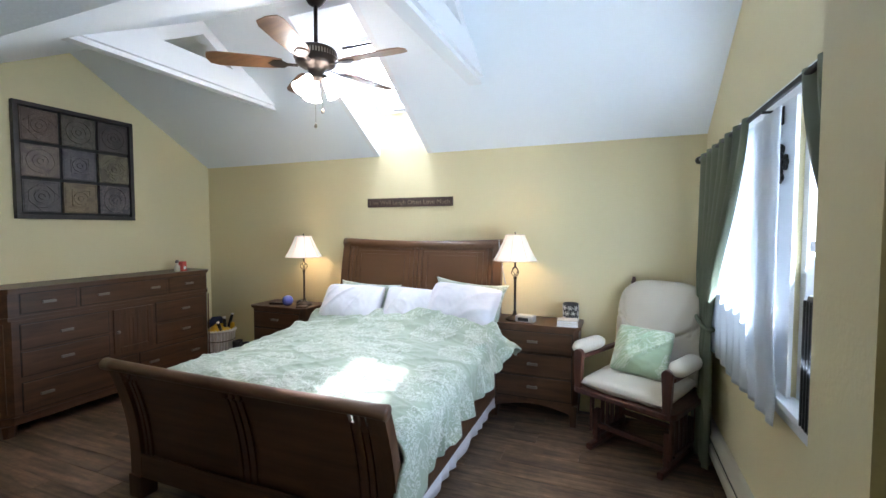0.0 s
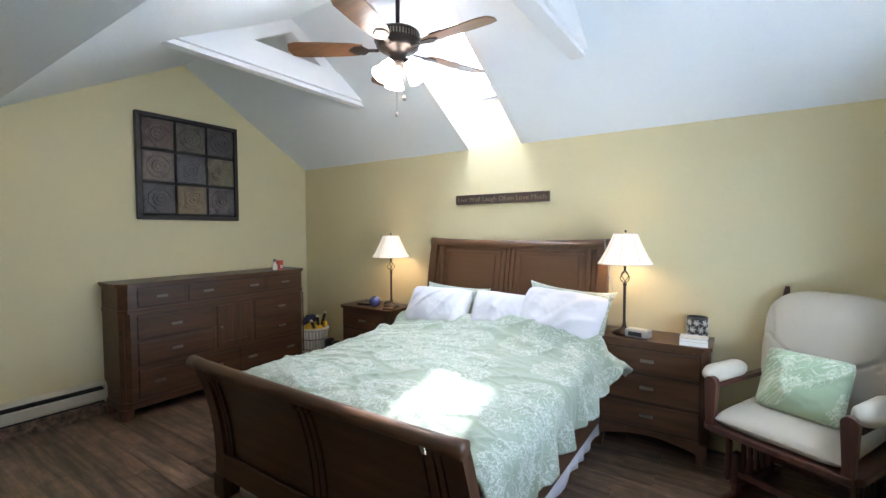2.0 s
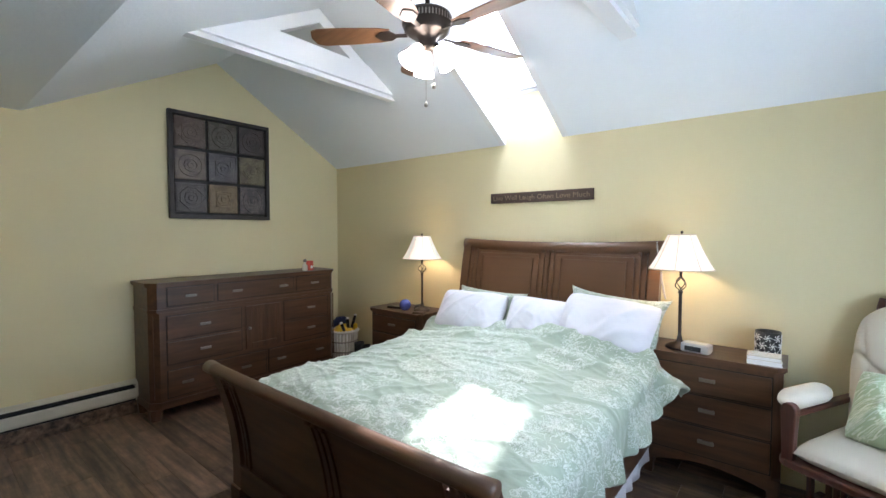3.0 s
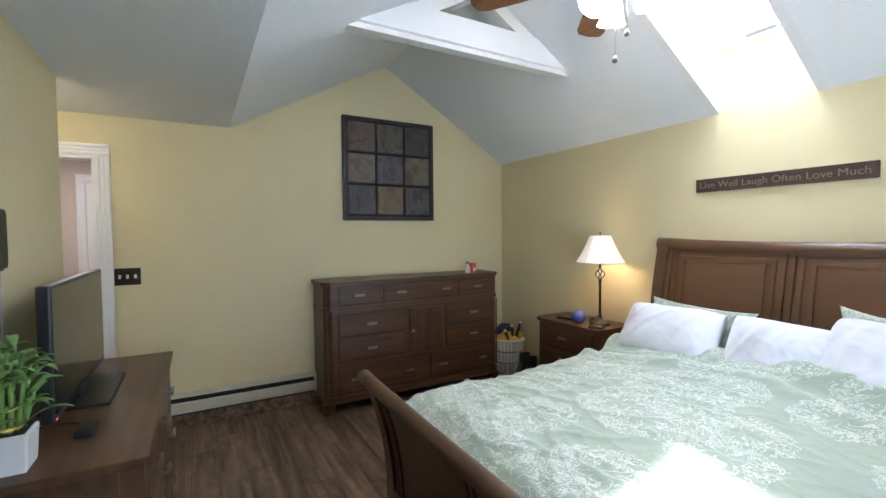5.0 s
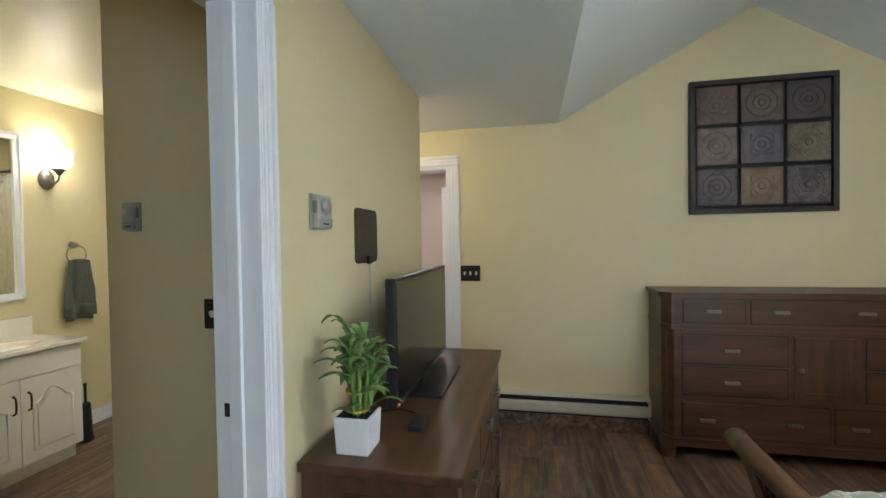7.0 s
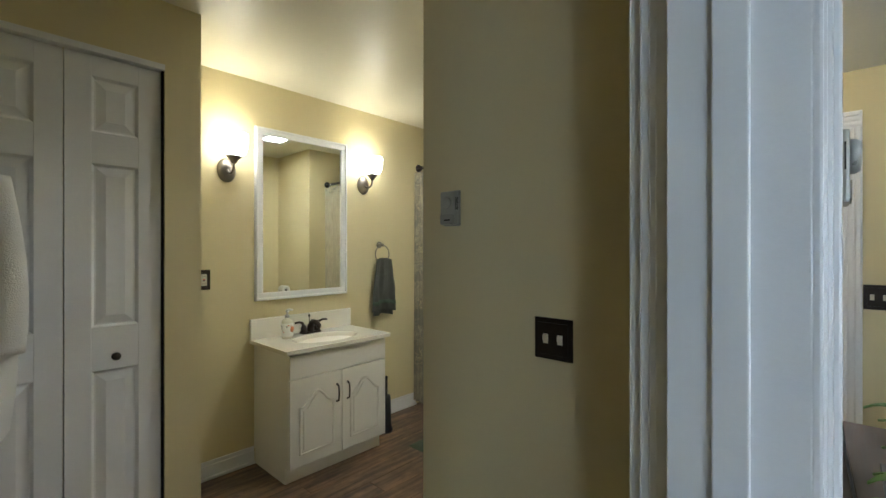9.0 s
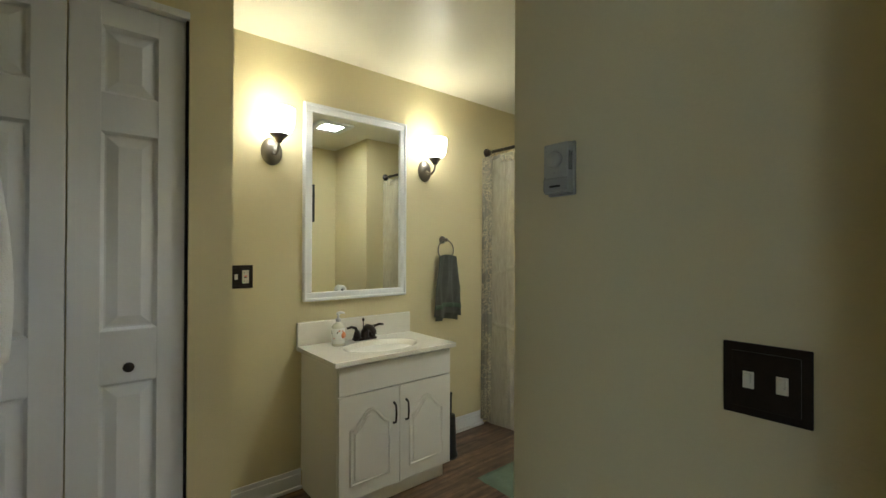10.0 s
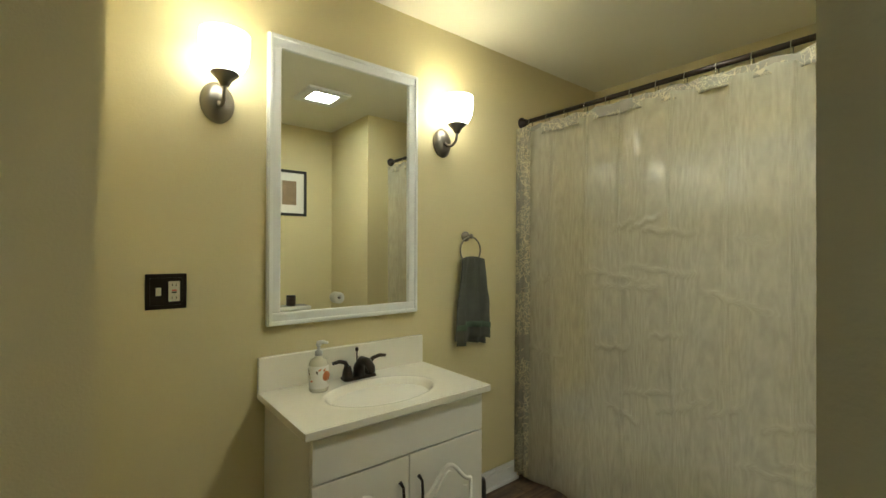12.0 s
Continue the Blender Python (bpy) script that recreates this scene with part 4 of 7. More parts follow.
def dresser():
    d = thing("dresser", "wide dark walnut dresser with ten drawers and a small door", "dresser", (-3.79, 2.76, 0))
    bk, fr = -3.975, -3.60
    top = [(bk, 1.885), (fr - 0.055, 1.885), (fr + 0.012, 1.95), (fr + 0.012, 3.575), (fr - 0.055, 3.635), (bk, 3.635)]
    bm = prism(top, "z", 1.052, 1.074)
    add_prism(bm, [(x - 0.008 if x > bk + 0.1 else x, y + (0.008 if y < 2.5 else -0.008)) for x, y in top], "z", 1.040, 1.052)
    wpart("top", bm, WALNUT_Y, d)
    up = [(bk, 1.905), (fr - 0.06, 1.905), (fr - 0.012, 1.955), (fr - 0.012, 3.57), (fr - 0.06, 3.615), (bk, 3.615)]
    wpart("upper_case", prism(up, "z", 0.865, 1.040), WALNUT_Y, d)
    mid = [(x + (0.006 if x > bk + 0.1 else 0), y + (-0.006 if y < 2.5 else 0.006)) for x, y in up]
    wpart("waist_moulding", prism(mid, "z", 0.838, 0.865), WALNUT_Y, d)
    low = [(bk, 1.905), (fr - 0.06, 1.905), (fr - 0.002, 1.965), (fr - 0.002, 3.555), (fr - 0.06, 3.615), (bk, 3.615)]
    wpart("lower_case", prism(low, "z", 0.135, 0.838), WALNUT_Y, d)
    wpart("plinth", prism([(x + (0.008 if x > bk + 0.1 else 0), y + (-0.008 if y < 2.5 else 0.008)) for x, y in low], "z", 0.085, 0.140), WALNUT_Y, d)
    for x, y in ((fr - 0.05, 1.94), (fr - 0.05, 3.58), (bk + 0.05, 1.94), (bk + 0.05, 3.58)):
        bm = prism([(x - 0.045, y - 0.045), (x + 0.03, y - 0.045), (x + 0.05, y - 0.02), (x + 0.05, y + 0.02), (x + 0.03, y + 0.045), (x - 0.045, y + 0.045)], "z", 0.0, 0.088)
        for v in bm.verts:
            if v.co.z < 0.01:
                v.co.x, v.co.y = x + (v.co.x - x) * 0.8, y + (v.co.y - y) * 0.8
        wpart("foot", bm, WALNUT_Z, d)
    rows = [(2.025, 2.375, 0.885, 1.028, (2.19,), fr - 0.012), (2.41, 3.125, 0.885, 1.028, (2.567, 3.01), fr - 0.012), (3.16, 3.50, 0.885, 1.028, (3.355,), fr - 0.012),
            (2.015, 2.60, 0.625, 0.805, (2.29,), fr), (2.015, 2.60, 0.425, 0.600, (2.29,), fr),
            (3.015, 3.51, 0.625, 0.805, (3.30,), fr), (3.015, 3.51, 0.425, 0.600, (3.30,), fr),
            (2.015, 2.825, 0.165, 0.375, (2.15, 2.63), fr), (2.855, 3.51, 0.165, 0.375, (2.97, 3.40), fr)]
    for y0, y1, z0, z1, handles, f in rows:
        bm = box(f - 0.008, f + 0.006, y0, y1, z0, z1, 0.004)
        dr = wpart("drawer", bm, WALNUT_Y, d)
        wpart("shadow_gap", box(f - 0.006, f + 0.0015, y0 - 0.005, y1 + 0.005, z0 - 0.005, z1 + 0.005), RUBBER, dr)
        for h in handles:
            bar_pull(dr, (f + 0.006, h, (z0 + z1) / 2), "y", 1)
    door = wpart("door", box(fr - 0.008, fr + 0.004, 2.64, 2.98, 0.42, 0.805, 0.003), WALNUT_Z, d)
    for y0, y1, z0, z1 in ((2.64, 2.69, 0.42, 0.805), (2.93, 2.98, 0.42, 0.805), (2.69, 2.93, 0.755, 0.805), (2.69, 2.93, 0.42, 0.47)):
        wpart("door_rail", box(fr + 0.002, fr + 0.012, y0, y1, z0, z1, 0.003), WALNUT_Z, door)
    for y in (2.775, 2.81, 2.845):
        wpart("inlay_strip", box(fr + 0.003, fr + 0.007, y - 0.008, y + 0.008, 0.50, 0.72, 0.001), WALNUT_Z, door)
    wpart("knob", lathe([(0.0, 0.0), (0.007, 0.0), (0.007, 0.012), (0.014, 0.018), (0.012, 0.026), (0.0, 0.028)], (fr + 0.012, 2.665, 0.61), 14, Matrix.Rotation(radians(90), 4, "Y")), PEWTER, door)
    for y in (1.935, 3.585):
        for z0, z1 in ((0.17, 0.82),):
            ang = 45 if y < 2.5 else -45
            m = Matrix.Translation((fr - 0.031, y, 0)) @ Matrix.Rotation(radians(ang - 90 if y < 2.5 else ang + 90), 4, "Z")
            bm = bmesh.new()
            for off in (-0.016, 0.016):
                add_box(bm, off - 0.005, off + 0.005, -0.004, 0.004, z0, z1, 0.001, m)
            wpart("fluted_strip", bm, WALNUT_Z, d)
    return d


dresser()


def nightstand(x0, x1, y0, h, label):
    y1 = YN - 0.012
    n = thing("nightstand", label, "nightstand", ((x0 + x1) / 2, (y0 + y1) / 2, 0), group="nightstands beside the bed")
    c = 0.04
    def plan(g):
        return [(x0 - g, y1), (x0 - g, y0 + c - g), (x0 + c - g, y0 - g), (x1 - c + g, y0 - g), (x1 + g, y0 + c - g), (x1 + g, y1)]
    bm = prism(plan(0.012), "z", h - 0.022, h)
    add_prism(bm, plan(0.004), "z", h - 0.032, h - 0.022)
    wpart("top", bm, WALNUT, n)
    wpart("case", prism(plan(-0.004), "z", 0.16, h - 0.032), WALNUT_Z, n)
    w = x1 - x0
    zs = [(0.19, 0.19 + (h - 0.25) * 0.32), (0.19 + (h - 0.25) * 0.35, 0.19 + (h - 0.25) * 0.67), (0.19 + (h - 0.25) * 0.70, h - 0.06)]
    for z0, z1 in zs:
        dr = wpart("drawer", box(x0 + 0.05, x1 - 0.05, y0 - 0.004, y0 + 0.012, z0, z1, 0.004), WALNUT, n)
        wpart("shadow_gap", box(x0 + 0.045, x1 - 0.045, y0 + 0.001, y0 + 0.012, z0 - 0.005, z1 + 0.005), RUBBER, dr)
        bar_pull(dr, ((x0 + x1) / 2, y0 - 0.004, (z0 + z1) / 2 + 0.01), "x", -1, 0.08)
    arch = [(x0 + 0.03, 0.16), (x1 - 0.03, 0.16), (x1 - 0.03, 0.085)]
    for i in range(9):
        u = i / 8
        arch.append((x1 - 0.07 - (w - 0.14) * u, 0.10 + 0.045 * math.sin(math.pi * u)))
    arch.append((x0 + 0.03, 0.085))
    wpart("apron", prism(arch, "y", y0 + 0.004, y0 + 0.022), WALNUT, n)
    for x in (x0 + 0.035, x1 - 0.035):
        for y in (y0 + 0.035, y1 - 0.035):
            bm = box(x - 0.032, x + 0.032, y - 0.032, y + 0.032, 0.0, 0.165, 0.008)
            for v in bm.verts:
                if v.co.z < 0.05:
                    v.co.x, v.co.y = x + (v.co.x - x) * 0.75, y + (v.co.y - y) * 0.8
            wpart("leg", bm, WALNUT_Z, n)
    return n


NSZ = 0.765
nightstand(-0.515, 0.165, 3.585, NSZ, "dark walnut nightstand with three drawers and chamfered corners")
nightstand(-2.985, -2.33, 3.545, 0.745, "dark walnut nightstand with three drawers, half hidden by the bed")


def table_lamp(x, y, z, k, label):
    t = thing("table_lamp", label, "table lamp", (x, y, z), group="lamps beside the bed")
    prof = [(0.0, 0), (0.078, 0), (0.08, 0.008), (0.072, 0.016), (0.05, 0.028), (0.024, 0.036), (0.016, 0.05), (0.012, 0.07), (0.0095, 0.075), (0.0095, 0.32), (0.014, 0.325), (0.014, 0.335), (0.0, 0.337)]
    part("base", lathe([(r, s * k) for r, s in prof]), BRONZE, t)
    bm = bmesh.new()
    for i in range(4):
        a = math.pi / 2 * i
        pts = []
        for j in range(13):
            u = j / 12
            r = 0.034 * math.sin(math.pi * u)
            pts.append((r * math.cos(a + u * 1.6), r * math.sin(a + u * 1.6), (0.335 + 0.085 * u) * k))
        add_tube(bm, pts, 0.0035, 6)
    part("twisted_cage", bm, BRONZE, t, "twisted iron cage")
    part("stem", lathe([(0.0, 0.418 * k), (0.008, 0.418 * k), (0.008, 0.50 * k), (0.016, 0.505 * k), (0.016, 0.545 * k), (0.0, 0.546 * k)]), BRONZE, t)
    z0, z1, r0, r1 = 0.465 * k, 0.665 * k, 0.170 * k, 0.072 * k
    def shade(u, v):
        a = 2 * math.pi * u
        f = 1 + 0.01 * math.cos(a * 8)
        bow = 1 - 0.05 * math.sin(math.pi * v)
        r = (r0 + (r1 - r0) * v) * f * bow
        return Vector((r * math.cos(a), r * math.sin(a), z0 + (z1 - z0) * v))
    sh = part("shade", sheet(shade, 64, 10, 0.0, True), SHADE, t, "glowing cream linen bell shade")
    bm = bmesh.new()
    for i in range(8):
        a = 2 * math.pi * i / 8
        add_tube(bm, [((r0 + (r1 - r0) * v) * (1 - 0.05 * math.sin(math.pi * v)) * 1.014 * math.cos(a), (r0 + (r1 - r0) * v) * (1 - 0.05 * math.sin(math.pi * v)) * 1.014 * math.sin(a), z0 + (z1 - z0) * v) for v in (0, .25, .5, .75, 1)], 0.0018, 5)
    for r, zz in ((r0, z0), (r1, z1)):
        add_tube(bm, [(r * 1.006 * math.cos(2 * math.pi * i / 40), r * 1.006 * math.sin(2 * math.pi * i / 40), zz) for i in range(40)], 0.003, 6, True)
    part("piping", bm, SHADE_RIB, sh)
    part("finial", lathe([(0.0, z1 - 0.002), (0.006, z1), (0.004, z1 + 0.008), (0.009, z1 + 0.018), (0.0, z1 + 0.026)]), BRONZE, t)
    lamp("bulb_light", "POINT", pose(x, y, z + 0.56 * k), LAMP_W, (1.0, 0.76, 0.48), radius=0.035)
    return t


LAMP_W = 2.0
table_lamp(-0.345, 3.715, NSZ, 1.04, "lit bronze table lamp with a cream bell shade")
table_lamp(-2.470, 3.735, 0.745, 1.035, "lit bronze table lamp with a cream bell shade beside blue ball")

# ---- bedroom: glider chair ----
def glider():
    g = thing("glider_chair", "mahogany glider rocking chair with cream cushions", "chair", (0.597, 3.43, 0), turn=-28)
    # Local: the sitter faces -y; about 0.6 m wide.
    for s in (-1, 1):
        run = part("runner", box(s * 0.235 - 0.02, s * 0.235 + 0.02, -0.28, 0.28, 0.0, 0.045, 0.012), MAHOG, g)
        for y in (-0.17, 0.17):
            part("upright", box(s * 0.235 - 0.016, s * 0.235 + 0.016, y - 0.025, y + 0.025, 0.045, 0.26, 0.006), MAHOG, run)
        for i in range(4):
            y = -0.10 + 0.066 * i
            part("spindle", box(s * 0.235 - 0.010, s * 0.235 + 0.010, y - 0.011, y + 0.011, 0.10, 0.368, 0.003), MAHOG, run)
        part("glide_rail", box(s * 0.235 - 0.02, s * 0.235 + 0.02, -0.20, 0.20, 0.075, 0.105, 0.006), MAHOG, run)
        for y in (-0.19, 0.19):
            part("swing_arm", box(s * 0.265 - 0.010, s * 0.265 + 0.010, y - 0.018, y + 0.018, 0.10, 0.399, 0.006), MAHOG, g)
            part("bolt", lathe([(0, 0), (0.010, 0), (0.010, 0.008), (0, 0.010)], (s * 0.276, y, 0.125), 10, Matrix.Rotation(radians(90 * s), 4, "Y")), BRONZE, g)
        part("seat_rail", box(s * 0.255 - 0.02, s * 0.255 + 0.02, -0.27, 0.24, 0.368, 0.399, 0.006), MAHOG, g)
        part("arm_front", curved_arm(s), MAHOG, g)
        part("back_post", tube([(s * 0.245, 0.20, 0.41), (s * 0.25, 0.27, 0.65), (s * 0.262, 0.375, 1.09), (s * 0.262, 0.385, 1.135)], [0.018, 0.018, 0.018, 0.012], 10), MAHOG, g)
        def pad(u, v, s=s):
            a = 2 * math.pi * u
            y = -0.33 + 0.36 * v
            q = max(0.05, min(1.0, 5 * v, 5 * (1 - v))) ** 0.4
            return Vector((s * 0.318 + 0.056 * q * math.cos(a), y, 0.690 + 0.048 * q * math.sin(a)))
        bm = sheet(pad, 20, 14, 0.0, True)
        bmesh.ops.holes_fill(bm, edges=[e for e in bm.edges if e.is_boundary])
        part("arm_pad", bm, CREAM, g, "padded cream arm cushion")
    part("front_stretcher", box(-0.24, 0.24, -0.185, -0.155, 0.13, 0.165, 0.006), MAHOG, g)
    part("rear_stretcher", box(-0.24, 0.24, 0.155, 0.185, 0.13, 0.165, 0.006), MAHOG, g)
    rail = [(-0.335, 0.24), (-0.335, -0.27)] + [(-0.275 + 0.06 * math.cos(math.pi + math.pi / 12 * k), -0.29 + 0.065 * math.sin(math.pi + math.pi / 12 * k)) for k in range(7)]
    rail += [(-x, y) for x, y in reversed(rail)]
    bm = prism(rail, "z", 0.400, 0.436)
    bmesh.ops.bevel(bm, geom=[e for e in bm.edges if abs(e.verts[0].co.z - e.verts[1].co.z) < 0.01], offset=0.008, segments=2, affect="EDGES", profile=0.5)
    part("seat_frame", bm, MAHOG, g, "broad rounded mahogany seat frame")
    
    def stuffed(w, d, t, seed, quilt):
        def face(sgn):
            def at(u, v):
                a, b = 2 * u - 1, 2 * v - 1
                body = max(0.0, 1 - abs(a) ** 5) ** 0.45 * max(0.0, 1 - abs(b) ** 5) ** 0.45
                z = sgn * t / 2 * body
                if quilt and sgn > 0:
                    line = abs(b - (0.18 - 0.40 * (1 - min(1, abs(a) * 1.15) ** 2)) )
                    z -= 0.026 * math.exp(-(line / 0.030) ** 2) * body
                    line2 = abs(abs(a) - 0.78 - 0.25 * (b - 0.2))
                    if b > -0.1:
                        z -= 0.022 * math.exp(-(line2 / 0.028) ** 2) * body
                z += 0.006 * noise.noise(Vector((a * 3 + seed, b * 3, sgn))) * body
                rnd = 1 - (0.16 if quilt else 0.06) * a ** 4 * max(0, b)
                taper = (1 - 0.20 * max(0, b) ** 5 - 0.10 * max(0, -b)) if quilt else 1 - 0.05 * abs(b) ** 6
                return Vector((a * w / 2 * taper, b * d / 2 * rnd, z))
            return at
        bm = bmesh.new()
        add_sheet(bm, face(1), 64, 64)
        add_sheet(bm, face(-1), 36, 36)
        bmesh.ops.remove_doubles(bm, verts=bm.verts, dist=0.001)
        bmesh.ops.recalc_face_normals(bm, faces=bm.faces)
        return bm
    bm = stuffed(0.56, 0.56, 0.105, 1, False)
    bmesh.ops.transform(bm, matrix=pose(0, -0.055, 0.486, 3, 0, 0), verts=bm.verts)
    part("seat_cushion", bm, CREAM, g, "cream box seat cushion")
    bm = stuffed(0.63, 0.68, 0.15, 2, True)
    bmesh.ops.transform(bm, matrix=pose(0, 0.240, 0.800, 76, 0, 0), verts=bm.verts)
    part("back_cushion", bm, CREAM, g, "tall quilted cream back cushion")
    return g


def curved_arm(s):
    """A broad flat post with a rounded head in front of the arm pad, and the rail that carries the pad."""
    c, w = s * 0.288, 0.028
    front = [(c - w * 0.9, 0.400), (c + w * 0.9, 0.400), (c + w * 0.8, 0.47), (c + w, 0.58), (c + w * 1.15, 0.662)]
    front += [(c + w * 1.15 * math.cos(math.pi * k / 8), 0.662 + 0.032 * math.sin(math.pi * k / 8)) for k in range(1, 8)]
    front += [(c - w * 1.15, 0.662), (c - w, 0.58), (c - w * 0.8, 0.47)]
    bm = prism(front, "y", -0.345, -0.305)
    bmesh.ops.bevel(bm, geom=[e for e in bm.edges if abs(e.verts[0].co.y - e.verts[1].co.y) < 0.01], offset=0.006, segments=2, affect="EDGES", profile=0.5)
    add_box(bm, s * 0.302 - 0.022, s * 0.302 + 0.022, -0.31, 0.25, 0.620, 0.645, 0.006)
    return bm


glider()
pillow("throw_pillow", 0.39, 0.34, 0.14, (0.545, 3.34, 0.530), 26, -28, CUSHION_PRINT, "sage green cushion with white twigs on the chair", 7)

# ---- bedroom: roof trusses ----
def truss(x0, x1):
    z0, z1 = 2.59, 2.75
    def y_north(z):
        return YN - (z - EAVE_Z) / SLOPE
    s_slope = (RIDGE_Z - SOFFIT_Z) / (RIDGE_Y - SOFFIT_Y)
    def y_south(z):
        return SOFFIT_Y + (z - SOFFIT_Z) / s_slope
    t = structure("beam_truss", prism([(y_south(z0), z0), (y_north(z0), z0), (y_north(z1), z1), (y_south(z1), z1)], "x", x0, x1), TRIM, "white boxed collar beam across the vault")
    structure("beam_trim", prism([(y_south(z0 - 0.03), z0 - 0.03), (y_north(z0 - 0.03), z0 - 0.03), (y_north(z0), z0), (y_south(z0), z0)], "x", x0 + 0.028, x1 - 0.028), TRIM, "", t)
    d = 0.095
    structure("rafter", prism([(RIDGE_Y, RIDGE_Z - 0.003), (y_north(z1), z1 - 0.003), (y_north(z1) - d / SLOPE, z1 - 0.003), (RIDGE_Y, RIDGE_Z - d)], "x", x0 + 0.01, x1 - 0.01), TRIM, "", t)
    structure("rafter", prism([(RIDGE_Y, RIDGE_Z - 0.003), (y_south(z1), z1 - 0.003), (y_south(z1) + d / s_slope, z1 - 0.003), (RIDGE_Y, RIDGE_Z - d)], "x", x0 + 0.01, x1 - 0.01), TRIM, "", t)


truss(-2.525, -2.40)
truss(-0.645, -0.495)

# ---- bedroom: ceiling fan ----
def ceiling_fan(x, y):
    f = thing("ceiling_fan", "bronze ceiling fan with five walnut blades and lit glass shades", "ceiling fan", (x, y, 0))
    part("canopy", lathe([(0, 3.0), (0.07, 2.99), (0.068, 2.95), (0.045, 2.915), (0.02, 2.90), (0, 2.90)]), BRONZE, f)
    part("down_rod", lathe([(0, 2.66), (0.013, 2.66), (0.013, 2.92), (0, 2.92)], seg=14), BRONZE, f)
    motor = part("motor", lathe([(0, 2.655), (0.03, 2.655), (0.045, 2.648), (0.10, 2.642), (0.126, 2.63), (0.135, 2.612), (0.135, 2.572), (0.122, 2.556), (0.126, 2.546), (0.10, 2.528), (0.062, 2.518), (0.05, 2.50), (0.046, 2.475), (0.052, 2.462), (0.05, 2.445), (0.03, 2.435), (0, 2.433)], seg=36), BRONZE, f)
    bm = bmesh.new()
    for i in range(48):
        m = Matrix.Rotation(2 * math.pi * i / 48, 4, "Z")
        add_box(bm, 0.134, 0.138, -0.0035, 0.0035, 2.578, 2.606, 0, m)
    part("vent_ribs", bm, PEWTER, motor)
    for i in range(5):
        m = Matrix.Rotation(radians(70 + 72 * i), 4, "Z") @ Matrix.Translation((0, 0, 2.535)) @ Matrix.Rotation(radians(11), 4, "X")
        out = [(0.20, -0.045), (0.26, -0.058), (0.42, -0.068), (0.58, -0.07), (0.625, -0.055), (0.64, 0.0), (0.625, 0.055), (0.58, 0.07), (0.42, 0.068), (0.26, 0.058), (0.20, 0.045)]
        bm = prism(out, "z", -0.003, 0.003)
        bmesh.ops.transform(bm, matrix=m, verts=bm.verts)
        blade = part("blade", bm, BLADE, f)
        bm = prism([(0.11, -0.012), (0.17, -0.012), (0.20, -0.04), (0.25, -0.035), (0.285, 0.0), (0.25, 0.035), (0.20, 0.04), (0.17, 0.012), (0.11, 0.012)], "z", -0.010, -0.004)
        bmesh.ops.transform(bm, matrix=m, verts=bm.verts)
        part("blade_iron", bm, BRONZE, blade)
    for i in range(3):
        a = radians(20 + 120 * i)
        m = Matrix.Translation((0.055 * math.cos(a), 0.055 * math.sin(a), 2.452)) @ Matrix.Rotation(a, 4, "Z") @ Matrix.Rotation(radians(-35), 4, "Y")
        prof = [(0.018, 0.0), (0.025, -0.018), (0.033, -0.045), (0.040, -0.08), (0.053, -0.114), (0.057, -0.119)]
        def bell(u, v, prof=prof):
            k = v * (len(prof) - 1)
            i0 = min(len(prof) - 2, int(k))
            r = prof[i0][0] + (prof[i0 + 1][0] - prof[i0][0]) * (k - i0)
            z = prof[i0][1] + (prof[i0 + 1][1] - prof[i0][1]) * (k - i0)
            return Vector((r * math.cos(2 * math.pi * u), r * math.sin(2 * math.pi * u), z))
        bm = sheet(bell, 24, 12, 0.003, True)
        bmesh.ops.transform(bm, matrix=m, verts=bm.verts)
        part("glass_shade", bm, FROST, f, "glowing frosted glass bell")
        bm = lathe([(0, 0.02), (0.02, 0.02), (0.024, 0.0), (0.022, -0.02), (0, -0.02)], seg=16)
        bmesh.ops.transform(bm, matrix=m, verts=bm.verts)
        part("shade_holder", bm, BRONZE, f)
        bm = lathe([(0, -0.03), (0.016, -0.04), (0.022, -0.07), (0.014, -0.095), (0, -0.10)], seg=12)
        bmesh.ops.transform(bm, matrix=m, verts=bm.verts)
        part("bulb", bm, FROST, f)
    for dx, z in ((0.0, 2.150), (0.055, 2.235)):
        ch = part("pull_chain", tube([(dx, -0.01, 2.44), (dx, -0.012, z + 0.02)], 0.0013, 5), PEWTER, f)
        part("pull_knob", lathe([(0, z + 0.024), (0.006, z + 0.02), (0.011, z + 0.006), (0.009, z - 0.004), (0, z - 0.008)], (dx, -0.012, 0), 12), PEWTER, ch)
    return f


ceiling_fan(-1.375, 2.55)

# ---- bedroom: on the walls ----
def art_tile_material(i, base, ink):
    return printed("embossed_tile_%s" % "abcdefghi"[i], base, ink, 26.0 + 3 * (i % 4), 0.7, 0.6, 0.0, 0.4)


